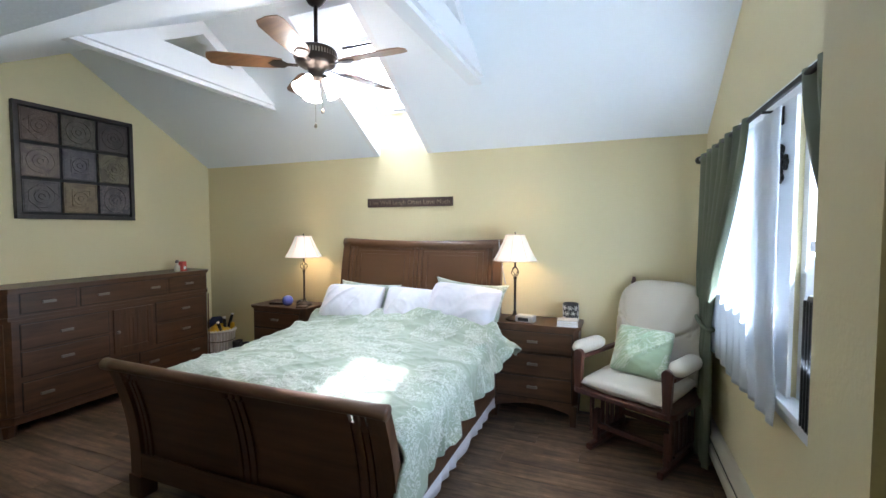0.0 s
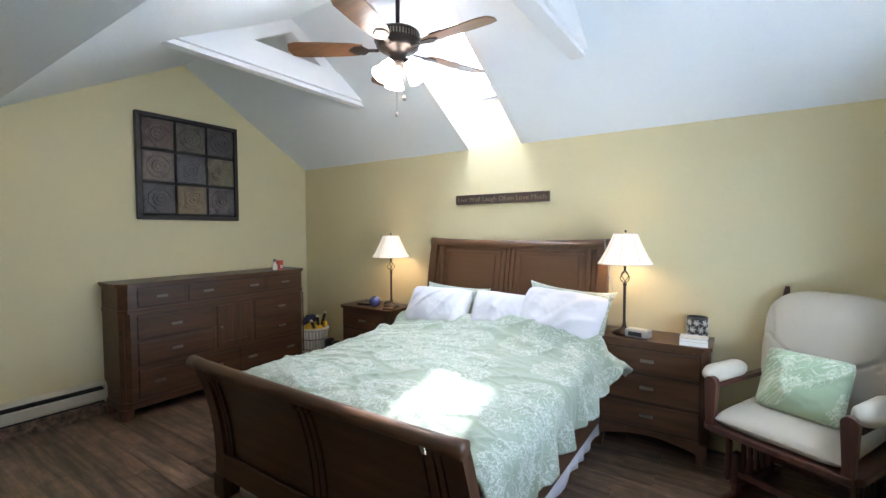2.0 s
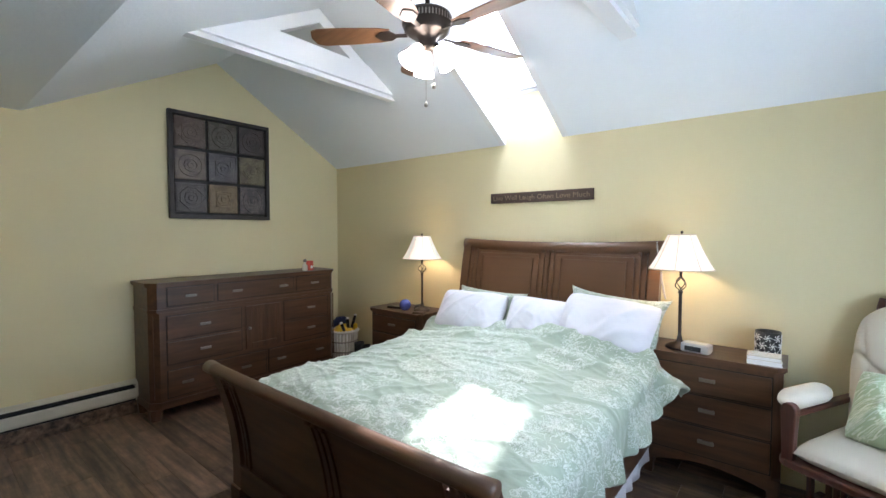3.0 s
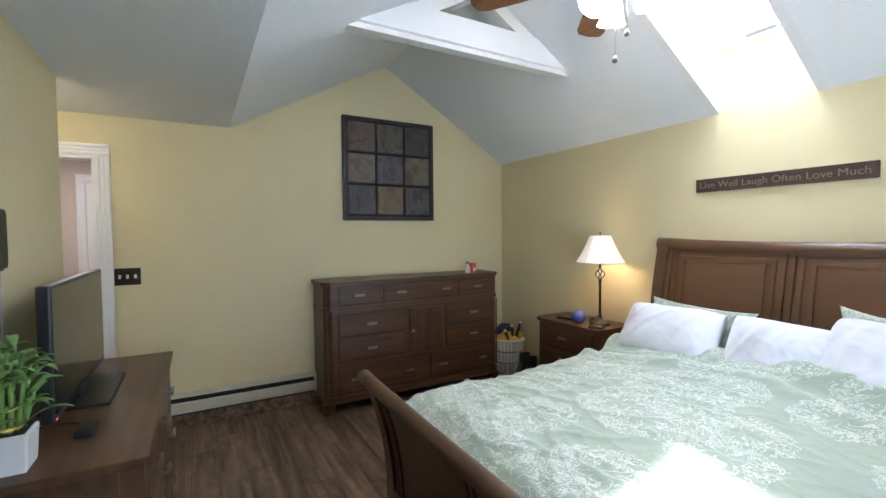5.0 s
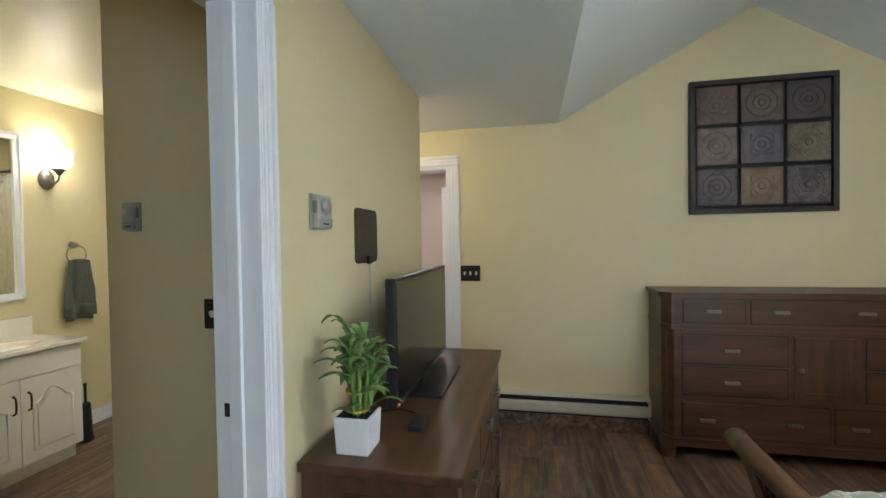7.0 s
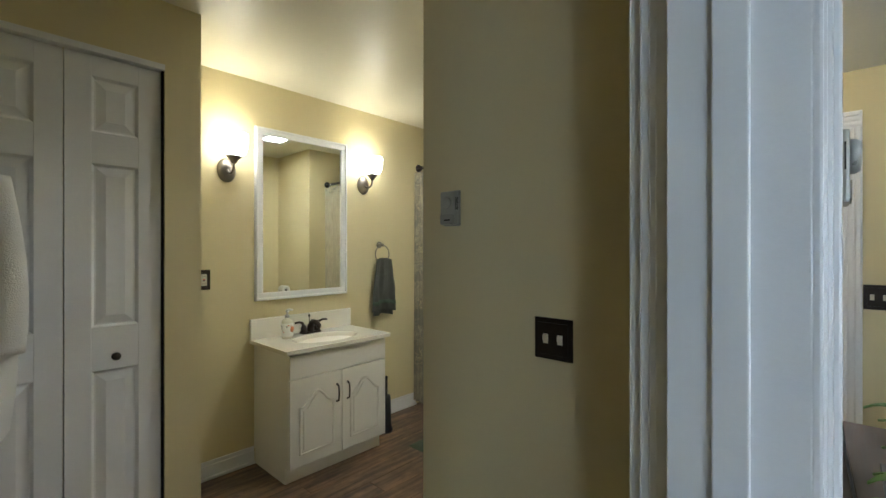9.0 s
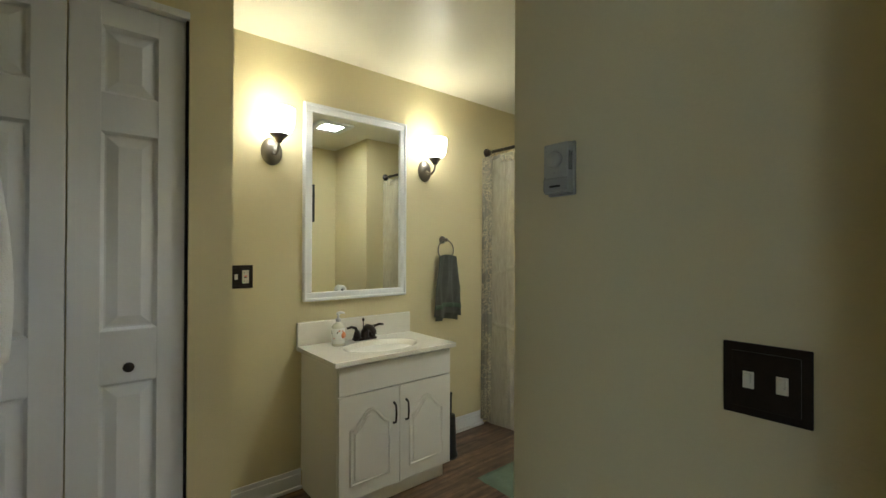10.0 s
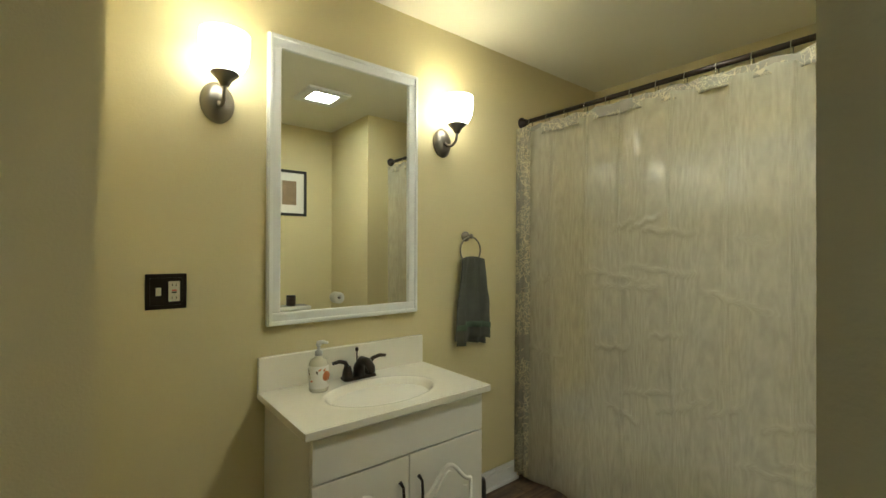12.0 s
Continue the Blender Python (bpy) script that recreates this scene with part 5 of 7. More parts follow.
def wall_art():
    y0, y1, z0, z1 = 2.175, 3.075, 1.585, 2.512
    a = thing("wall_art", "square dark wooden frame holding nine embossed medallion tiles", "wall art", (XW, (y0 + y1) / 2, z0))
    x = XW + 0.002
    wpart("backing", box(x, x + 0.006, y0 + 0.01, y1 - 0.01, z0 + 0.01, z1 - 0.01), RUBBER, a)
    for b in ((y0, y1, z0, z0 + 0.034), (y0, y1, z1 - 0.034, z1), (y0, y0 + 0.034, z0 + 0.034, z1 - 0.034), (y1 - 0.034, y1, z0 + 0.034, z1 - 0.034)):
        wpart("frame_bar", box(x, x + 0.048, *b, 0.004), ART_DARK, a)
    tones = [((0.10, 0.07, 0.055), (0.15, 0.11, 0.085)), ((0.075, 0.065, 0.05), (0.13, 0.115, 0.085)), ((0.055, 0.045, 0.045), (0.075, 0.06, 0.055)),
             ((0.15, 0.115, 0.10), (0.20, 0.16, 0.13)), ((0.085, 0.078, 0.088), (0.13, 0.115, 0.115)), ((0.105, 0.09, 0.06), (0.22, 0.185, 0.11)),
             ((0.075, 0.068, 0.07), (0.11, 0.10, 0.095)), ((0.16, 0.115, 0.065), (0.20, 0.15, 0.09)), ((0.07, 0.06, 0.065), (0.15, 0.125, 0.11))]
    s, g = 0.257, 0.022
    for r in range(3):
        for c in range(3):
            i = r * 3 + c
            ty = y0 + 0.040 + c * (s + g) + 0.004
            tz = z1 - 0.044 - r * (s + g + 0.006) - s
            mat = art_tile_material(i, tuple(0.85 * c for c in tones[i][0]), tuple(1.7 * c for c in tones[i][1]))
            t = wpart("tile", box(x + 0.006, x + 0.034, ty, ty + s, tz, tz + s, 0.004), mat, a)
            cy, cz = ty + s / 2, tz + s / 2
            bm = bmesh.new()
            def loop(rad, sides, turn, thick, squash=1.0):
                pts = [(x + 0.0345, cy + rad * math.cos(2 * math.pi * k / sides + turn), cz + squash * rad * math.sin(2 * math.pi * k / sides + turn)) for k in range(sides)]
                add_tube(bm, pts, thick, 5, True)
            kinds = [(4, 0.785), (20, 0), (20, 0), (20, 0), (4, 0.785), (4, 0), (8, 0.39), (4, 0.785), (20, 0)][i]
            loop(0.095, *kinds, 0.004, 1.2 if i == 8 else 1.0)
            loop(0.055, 20 if kinds[0] == 4 else 8, 0, 0.0035)
            loop(0.165, 4, 0.785, 0.003)
            if i in (0, 5, 6):
                loop(0.125, 4, 0, 0.0035)
            loop(0.022, 12, 0, 0.004)
            wpart("embossing", bm, mat, t)
    return a


wall_art()


def lettering(text, size, m, mat, parent, wide=None):
    """Raised writing as a mesh."""
    curve = bpy.data.curves.new("lettering", "FONT")
    curve.body, curve.size, curve.extrude = text, size, 0.001
    curve.align_x, curve.align_y = "CENTER", "CENTER"
    temp = new("lettering_curve", curve)
    bpy.context.view_layer.update()
    me = bpy.data.meshes.new_from_object(temp.evaluated_get(bpy.context.evaluated_depsgraph_get()))
    bpy.data.objects.remove(temp)
    bm = bmesh.new()
    bm.from_mesh(me)
    bpy.data.meshes.remove(me)
    if wide:
        xs = [v.co.x for v in bm.verts]
        k = wide / (max(xs) - min(xs))
        for v in bm.verts:
            v.co.x *= k
    bmesh.ops.transform(bm, matrix=m, verts=bm.verts)
    return wpart("lettering", bm, mat, parent, "cream lettering")


sign = thing("wall_sign", "narrow brown wooden sign with cream lettering above the bed", "sign", (-1.405, YN - 0.002, 1.712))
wpart("board", box(-1.848, -0.962, YN - 0.020, YN - 0.002, 1.712, 1.796, 0.003), SIGN, sign)
lettering("Live Well Laugh Often Love Much", 0.056, pose(-1.405, YN - 0.0205, 1.752, 90, 0, 0), LETTER, sign, 0.83)


def thermostat(at, axis, out, w, h, label):
    x, y, z = at
    t = thing("thermostat", label, "thermostat", at)
    def slab(a0, a1, d0, d1, z0, z1, bev=0.003):
        if axis == "y":
            return box(x + a0, x + a1, *sorted((y + out * d0, y + out * d1)), z + z0, z + z1, bev)
        return box(*sorted((x + out * d0, x + out * d1)), y + a0, y + a1, z + z0, z + z1, bev)
    wpart("back_plate", slab(-w / 2, w / 2, 0.001, 0.010, 0, h), GREYBOX, t)
    wpart("cover", slab(-w * 0.46, w * 0.46, 0.010, 0.032, 0.004, h - 0.004, 0.004), GREYFACE, t)
    wpart("lower_flap", slab(-w * 0.44, w * 0.44, 0.031, 0.034, 0.008, h * 0.32), GREYBOX, t)
    turn = Matrix.Rotation(radians(-90 * out), 4, "X") if axis == "y" else Matrix.Rotation(radians(90 * out), 4, "Y")
    c = (x, y + out * 0.032, z + h * 0.66) if axis == "y" else (x + out * 0.032, y, z + h * 0.66)
    dial = wpart("dial", lathe([(0, 0), (w * 0.27, 0), (w * 0.27, 0.006), (w * 0.22, 0.012), (0, 0.013)], c, 28, turn), GREYFACE, t)
    for k in range(4):
        wpart("vent_slot", slab(w * 0.40, w * 0.462, 0.014 + 0.004 * k, 0.016 + 0.004 * k, h * 0.45, h * 0.8, 0), RUBBER, t)
    wpart("label_bar", slab(-w * 0.2, w * 0.2, 0.034, 0.0345, h * 0.14, h * 0.18, 0), RUBBER, t)
    return t


thermostat((-1.850, TV_Y, 1.467), "y", 1, 0.095, 0.112, "grey dial thermostat on the yellow wall above a plant")
thermostat((-2.135, -0.572, 1.487), "x", 1, 0.072, 0.124, "grey dial thermostat on the partition wall")


def switch_plate(at, axis, out, count, label, outlet=False):
    """A bronze plate with toggles, centre at the wall."""
    x, y, z = at
    w, h = {1: 0.075, 2: 0.122, 3: 0.155}[count], 0.122
    s = thing("switch_plate", label, "light switch", at)
    def slab(a0, a1, d0, d1, z0, z1, bev=0.002):
        if axis == "y":
            return box(x + a0, x + a1, *sorted((y + out * d0, y + out * d1)), z + z0, z + z1, bev)
        return box(*sorted((x + out * d0, x + out * d1)), y + a0, y + a1, z + z0, z + z1, bev)
    wpart("plate", slab(-w / 2, w / 2, 0.001, 0.006, -h / 2, h / 2), PLATE, s)
    wpart("raised_field", slab(-w / 2 + 0.014, w / 2 - 0.014, 0.006, 0.0085, -h / 2 + 0.014, h / 2 - 0.014), PLATE, s)
    for k in range(count):
        a = (k - (count - 1) / 2) * 0.046
        if outlet and k == outlet - 1:
            o = wpart("outlet", slab(a - 0.017, a + 0.017, 0.0085, 0.011, -0.035, 0.035), IVORY, s, "ivory outlet with a green light")
            for zz in (-0.022, 0.022):
                for aa in (-0.006, 0.006):
                    wpart("slot", slab(a + aa - 0.001, a + aa + 0.001, 0.011, 0.0114, zz - 0.004, zz + 0.004, 0), RUBBER, o)
            wpart("reset_button", slab(a - 0.007, a + 0.007, 0.011, 0.0125, 0.001, 0.006, 0), RED, o)
            wpart("test_button", slab(a - 0.007, a + 0.007, 0.011, 0.0125, -0.006, -0.001, 0), RUBBER, o)
            wpart("status_light", slab(a + 0.011, a + 0.013, 0.011, 0.0116, -0.031, -0.029, 0), LED, o)
        else:
            wpart("toggle", slab(a - 0.005, a + 0.005, 0.0085, 0.020, -0.004, 0.012, 0.002), IVORY, s)
            wpart("toggle_surround", slab(a - 0.008, a + 0.008, 0.0085, 0.0095, -0.014, 0.014, 0), IVORY, s)
    return s


switch_plate((XW, 0.60, 1.168), "x", 1, 3, "dark bronze triple switch plate beside the hall door")
switch_plate((-2.135, -0.178, 1.142), "x", 1, 2, "dark bronze double switch plate on the partition")
switch_plate((-1.905, BATH_S, 1.218), "y", 1, 2, "dark bronze plate with a switch and an outlet", 1)

ant = thing("flat_antenna", "flat black television antenna hung on the wall", "antenna", (-2.255, TV_Y, 1.345))
outline = []
for cx, cz, a0 in ((-2.165, 1.535, 0), (-2.345, 1.535, 90), (-2.345, 1.368, 180), (-2.165, 1.368, 270)):
    outline += [(cx + 0.025 * math.cos(radians(a0 + 18 * k)), cz + 0.025 * math.sin(radians(a0 + 18 * k))) for k in range(6)]
bm = prism(outline, "y", TV_Y + 0.002, TV_Y + 0.008)
wpart("sheet", bm, BLACK, ant)
wpart("connector", box(-2.285, -2.245, TV_Y + 0.008, TV_Y + 0.02, 1.338, 1.372, 0.004), BLACK, ant)
wpart("cable", tube([(-2.265, TV_Y + 0.014, 1.34), (-2.270, TV_Y + 0.012, 1.22), (-2.275, TV_Y + 0.012, 1.10), (-2.29, TV_Y + 0.03, 0.95), (-2.30, TV_Y + 0.05, 0.82)], 0.0028, 8), SILVER, ant)

# ---- bedroom: television stand and what stands on it ----
TSZ = 0.81


def tv_stand():
    x0, x1, y0, y1 = -3.03, -1.685, TV_Y + 0.012, 0.906
    t = thing("tv_stand", "long dark walnut media chest below the television", "tv stand", ((x0 + x1) / 2, (y0 + y1) / 2, 0))
    wpart("top", box(x0, x1, y0, y1, TSZ - 0.028, TSZ, 0.005), WALNUT, t)
    wpart("case", box(x0 + 0.02, x1 - 0.02, y0 + 0.004, y1 - 0.03, 0.10, TSZ - 0.03, 0.003), WALNUT, t)
    for x in (x0 + 0.02, x1 - 0.075):
        for y in (y0 + 0.006, y1 - 0.075):
            wpart("corner_post", box(x - 0.004, x + 0.059, y - 0.004, y + 0.059, 0.0, TSZ - 0.028, 0.004), WALNUT_Z, t)
    wpart("side_panel", box(x1 - 0.022, x1 - 0.018, y0 + 0.07, y1 - 0.08, 0.14, TSZ - 0.08, 0.001), WALNUT_Z, t)
    w = (x1 - x0 - 0.16) / 3
    for k in range(3):
        for z0, z1 in ((0.12, 0.33), (0.345, 0.555), (0.57, 0.765)):
            a = x0 + 0.08 + k * w
            dr = wpart("drawer", box(a + 0.006, a + w - 0.006, y1 - 0.032, y1 - 0.014, z0, z1, 0.004), WALNUT, t)
            bar_pull(dr, (a + w / 2, y1 - 0.014, (z0 + z1) / 2), "x", 1, 0.09)
    return t


tv_stand()
tv = thing("television", "black flat television with a dark blank screen", "television", (-2.445, 0.62, TSZ))
wpart("screen_shell", box(-2.875, -2.015, 0.585, 0.622, TSZ + 0.035, 1.298, 0.006), BLACK, tv)
wpart("back_shell", box(-2.70, -2.19, 0.555, 0.586, TSZ + 0.06, 1.15, 0.012), BLACK, tv)
wpart("screen", box(-2.863, -2.027, 0.622, 0.6235, TSZ + 0.058, 1.286), SCREEN, tv, "dark glossy screen")
wpart("neck", box(-2.52, -2.37, 0.59, 0.625, TSZ + 0.01, TSZ + 0.05, 0.006), BLACK, tv)
wpart("base", box(-2.66, -2.23, 0.52, 0.735, TSZ, TSZ + 0.012, 0.004), BLACK, tv)
wpart("power_light", box(-2.045, -2.035, 0.6222, 0.6232, TSZ + 0.040, TSZ + 0.044), glow("red_standby_light", (1.0, 0.12, 0.05), 2.0), tv)
remote = thing("streaming_box", "small black box on the media chest", "media player", (-1.97, 0.71, TSZ))
wpart("body", box(-2.03, -1.93, 0.685, 0.735, TSZ, TSZ + 0.025, 0.006), BLACK, remote)
wpart("cable", tube([(-2.03, 0.70, TSZ + 0.01), (-2.08, 0.66, TSZ + 0.004), (-2.10, 0.60, TSZ + 0.004), (-2.06, 0.53, TSZ + 0.005)], 0.003, 6), BLACK, remote)


def lucky_bamboo(cx, cy, z):
    p = thing("potted_bamboo", "lucky bamboo in a square white ceramic pot", "potted plant", (cx, cy, z))
    s = 0.055
    bm = box(-s, s, -s, s, 0, 0.108, 0.006)
    for v in bm.verts:
        k = 0.90 + 0.10 * v.co.z / 0.108
        v.co.x, v.co.y = v.co.x * k, v.co.y * k
    part("pot", bm, POT, p, "square white glazed pot")
    part("soil", box(-s + 0.008, s - 0.008, -s + 0.008, s - 0.008, 0.1085, 0.1105, 0), RUBBER, p)
    r = random.Random(12)
    for k in range(11):
        a = 2 * math.pi * k / 11
        rad = 0.024 if k < 8 else 0.008
        h = 0.15 + 0.09 * r.random()
        lean = 0.03 * r.random()
        pts, radii = [], []
        for j in range(9):
            u = j / 8
            pts.append((rad * math.cos(a) + lean * u * math.cos(a), rad * math.sin(a) + lean * u * math.sin(a), 0.10 + h * u))
            radii.append(0.0062 if j % 2 else 0.0052)
        stalk = part("stalk", tube(pts, radii, 8), STALK, p)
        tip = Vector(pts[-1])
        for q in range(8):
            b = a + 2.4 * q + r.random()
            ln, w = 0.05 + 0.06 * r.random(), 0.009 + 0.006 * r.random()
            rise = 0.5 + 1.5 * r.random()
            start = tip - Vector((0, 0, 0.03 * q * r.random()))
            def leaf(u, v, b=b, ln=ln, w=w, rise=rise, start=start):
                side = (v - 0.5) * 2 * w * math.sin(math.pi * min(0.98, u * 0.92 + 0.08)) ** 0.8
                out = ln * u
                z = ln * rise * (u - 0.75 * u * u) - abs(v - 0.5) * -0.006
                return start + Vector((math.cos(b) * out - math.sin(b) * side, math.sin(b) * out + math.cos(b) * side, z))
            part("leaf", sheet(leaf, 8, 2, 0.0006), LEAF, stalk)
    for zz, rr in ((0.122, 0.036), (0.175, 0.034)):
        part("gold_tie", lathe([(rr, zz - 0.004), (rr + 0.002, zz), (rr, zz + 0.004), (rr - 0.002, zz), (rr, zz - 0.004)], seg=24), GOLD, p)
    return p


lucky_bamboo(-1.797, 0.571, TSZ)

# ---- bedroom: small things ----
def clock_radio():
    c = thing("clock_radio", "small silver clock radio on the nightstand", "clock radio", (-0.245, 3.66, NSZ), turn=-8)
    part("body", box(-0.075, 0.075, -0.045, 0.045, 0.003, 0.055, 0.012), SILVER, c)
    part("display", box(-0.05, 0.035, -0.047, -0.044, 0.014, 0.042, 0.003), BLACK, c)
    part("top_panel", box(-0.055, 0.055, -0.028, 0.028, 0.054, 0.058, 0.002), IVORY, c)
    for x in (-0.05, 0.05):
        part("foot", box(x - 0.01, x + 0.01, -0.03, 0.03, 0, 0.004), BLACK, c)


clock_radio()
holder = thing("candle_holder", "black glass candle holder with a white petal lattice", "candle holder", (0.085, 3.80, NSZ))
part("cup", lathe([(0, 0), (0.058, 0), (0.060, 0.004), (0.060, 0.15), (0.055, 0.15), (0.053, 0.01), (0, 0.01)], seg=32), BLACK, holder)
bm = bmesh.new()
for row in range(3):
    for k in range(8):
        a0 = 2 * math.pi * (k + 0.5 * (row % 2)) / 8
        zc = 0.03 + 0.044 * row
        for q in range(6):
            b = math.pi / 3 * q
            p = []
            for j in range(5):
                u = j / 4
                dx, dz = 0.022 * u * math.cos(b), 0.022 * u * math.sin(b)
                bow = 0.005 * math.sin(math.pi * u)
                ang = a0 + (dx - bow * math.sin(b)) / 0.0605
                p.append((0.0612 * math.cos(ang), 0.0612 * math.sin(ang), zc + dz + bow * math.cos(b)))
            add_tube(bm, p, [0.0012, 0.0025, 0.003, 0.0025, 0.0012], 4)
part("petal_lattice", bm, PAPER, holder, "white petal lattice")
for k, (w, mt) in enumerate(((0.155, PAPER), (0.150, STRIPE))):
    b = thing("book", ("thin book with white cover lying on the nightstand", "book with a striped cream cover on another")[k], "book", (0.075, 3.655, NSZ + 0.024 * k), turn=4 - 3 * k, group="books on the nightstand")
    part("pages", box(-w / 2 + 0.004, w / 2 - 0.003, -0.055, 0.055, 0.003, 0.020), PAPER, b)
    part("cover", box(-w / 2, w / 2, -0.058, 0.058, 0.0200, 0.0235, 0.001), mt, b)
    part("cover", box(-w / 2, w / 2, -0.058, 0.058, 0.0, 0.003, 0.001), mt, b)
    if k:
        for j in range(9):
            part("cover_stripe", box(-w / 2 + 0.002, w / 2 - 0.002, -0.052 + 0.0125 * j, -0.047 + 0.0125 * j, 0.0236, 0.0239), PAPER, b)
bm = bmesh.new()
for i in range(46):
    u = i / 45
    add_lathe(bm, [(0, -0.006), (0.0055, -0.003), (0.0055, 0.003), (0, 0.006)], (-0.500 + 0.012 * math.sin(u * 3) + 0.05 * u * u, head_curve(1.37) - 0.045 + 0.02 * u, 1.405 - 0.36 * u ** 0.8), 6)
solid("bead_necklace", bm, SILVER, "string of grey beads hung over the headboard corner", "necklace")
solid("blue_ball", lathe([(0.054 * math.sin(math.pi * i / 16), 0.054 - 0.054 * math.cos(math.pi * i / 16)) for i in range(17)], (-2.585, 3.63, 0.745), 28), BLUE, "marbled blue glass ball on the nightstand", "ball")
phone = thing("telephone", "black cordless telephone lying on the nightstand", "telephone", (-2.74, 3.66, 0.745), turn=15)
part("handset", box(-0.08, 0.08, -0.028, 0.028, 0, 0.022, 0.008), BLACK, phone)
part("keypad", box(-0.02, 0.06, -0.018, 0.018, 0.022, 0.024, 0.001), PEWTER, phone)
part("cradle", lathe([(0, 0), (0.05, 0), (0.052, 0.015), (0.035, 0.045), (0.0, 0.055)], (0.24, 0.02, 0), 18), BLACK, phone)
wal = thing("wallet", "brown leather wallet lying on the nightstand", "wallet", (-2.385, 3.60, 0.745), turn=20)
part("flap", box(-0.05, 0.05, -0.035, 0.035, 0.011, 0.018, 0.004), SIGN, wal)
part("body", box(-0.05, 0.05, -0.037, 0.037, 0, 0.011, 0.004), SIGN, wal)
bottle = thing("glass_bottle", "small clear perfume bottle on the dresser", "bottle", (-3.70, 3.315, 1.074))
part("body", lathe([(0, 0), (0.026, 0), (0.028, 0.01), (0.026, 0.055), (0.012, 0.07), (0.011, 0.085), (0, 0.086)], seg=18), SOAP, bottle)
part("cap", lathe([(0, 0.086), (0.016, 0.087), (0.018, 0.10), (0.012, 0.115), (0, 0.117)], seg=14), PEWTER, bottle)
can = thing("red_box", "small red and white carton on the dresser", "carton", (-3.69, 3.366, 1.074), turn=12)
part("box", box(-0.024, 0.024, -0.026, 0.026, 0, 0.098, 0.002), RED, can)
part("label", box(0.0243, 0.0252, -0.016, 0.016, 0.02, 0.05), PAPER, can)


def laundry_basket():
    b = thing("wicker_basket", "whitewashed round basket full of yellow and dark tools", "basket", (-3.66, 3.765, 0))
    n = 26
    for k in range(n):
        a = 2 * math.pi * k / n
        pts = [((0.118 + 0.032 * z / 0.40) * math.cos(a), (0.118 + 0.032 * z / 0.40) * math.sin(a), z) for z in (0.0, 0.13, 0.27, 0.40)]
        part("slat", tube(pts, [0.011, 0.012, 0.013, 0.013], 6), WICKER, b)
    for z in (0.06, 0.17, 0.28, 0.385):
        r = 0.131 + 0.032 * z / 0.40
        part("hoop", tube([(r * math.cos(2 * math.pi * i / 40), r * math.sin(2 * math.pi * i / 40), z) for i in range(40)], 0.006 if z < 0.3 else 0.012, 8, True), WICKER if z > 0.3 else PEWTER, b)
    part("bottom", lathe([(0, 0.003), (0.115, 0.003), (0.115, 0.012), (0, 0.012)]), WICKER, b)
    part("lining", lathe([(0, 0.02), (0.108, 0.02), (0.138, 0.36), (0, 0.37)]), ROBE, b, "white cloth lining")


laundry_basket()
bundle = thing("tool_bundle", "yellow and black hand tools heaped in the basket", "tools", (-3.66, 3.765, 0.372))
def heap(u, v):
    a, r = 2 * math.pi * u, 0.125 * (1 - v)
    z = 0.075 * (1 - (1 - v) ** 2) + 0.025 * noise.noise(Vector((math.cos(a) * 3, math.sin(a) * 3, v * 4)))
    return Vector((r * math.cos(a), r * math.sin(a), max(0.0, z)))
part("yellow_cloth", sheet(heap, 28, 10, 0.0, True), YELLOW, bundle)
part("navy_cloth", tube([(-0.09, -0.09, 0.06), (-0.05, -0.02, 0.12), (-0.06, 0.05, 0.115), (-0.08, 0.1, 0.06)], [0.03, 0.045, 0.04, 0.02], 10), NAVY, bundle)
for dx, dy, h, tilt_deg in ((0.06, 0.02, 0.13, 14), (0.05, 0.075, 0.15, -10), (0.075, -0.05, 0.10, 30)):
    m = pose(dx, dy, 0.03, tilt_deg, 12, 0)
    bm = lathe([(0, 0), (0.016, 0), (0.017, h * 0.8), (0.012, h), (0, h)], seg=12)
    bmesh.ops.transform(bm, matrix=m, verts=bm.verts)
    hd = part("handle", bm, BLACK, bundle)
    bm = lathe([(0, h), (0.016, h), (0.016, h + 0.012), (0, h + 0.014)], seg=12)
    bmesh.ops.transform(bm, matrix=m, verts=bm.verts)
    part("white_cap", bm, PAPER, hd)
part("yellow_tool", box(0.03, 0.10, 0.08, 0.12, 0.0, 0.085, 0.012), YELLOW, bundle)
for k, (x, y, h) in enumerate(((-3.47, 3.80, 0.27), (-3.37, 3.81, 0.25))):
    boot = thing("black_boot", "black ankle boot standing beside the basket", "boot", (x, y, 0), turn=8 * k, group="pair of boots")
    part("sole", box(-0.045, 0.045, -0.13, 0.10, 0, 0.022, 0.008), BLACK, boot)
    def upper(u, v, h=h):
        a = 2 * math.pi * u
        ln = 0.115 - 0.055 * min(1, v * 1.6)
        return Vector((0.042 * math.cos(a), -0.015 + ln * math.sin(a) + (0.045 * min(1, v * 1.6)), 0.02 + (h - 0.02) * v + 0.006 * math.sin(v * 25)))
    part("upper", sheet(upper, 22, 12, 0.004, True), BLACK, boot)

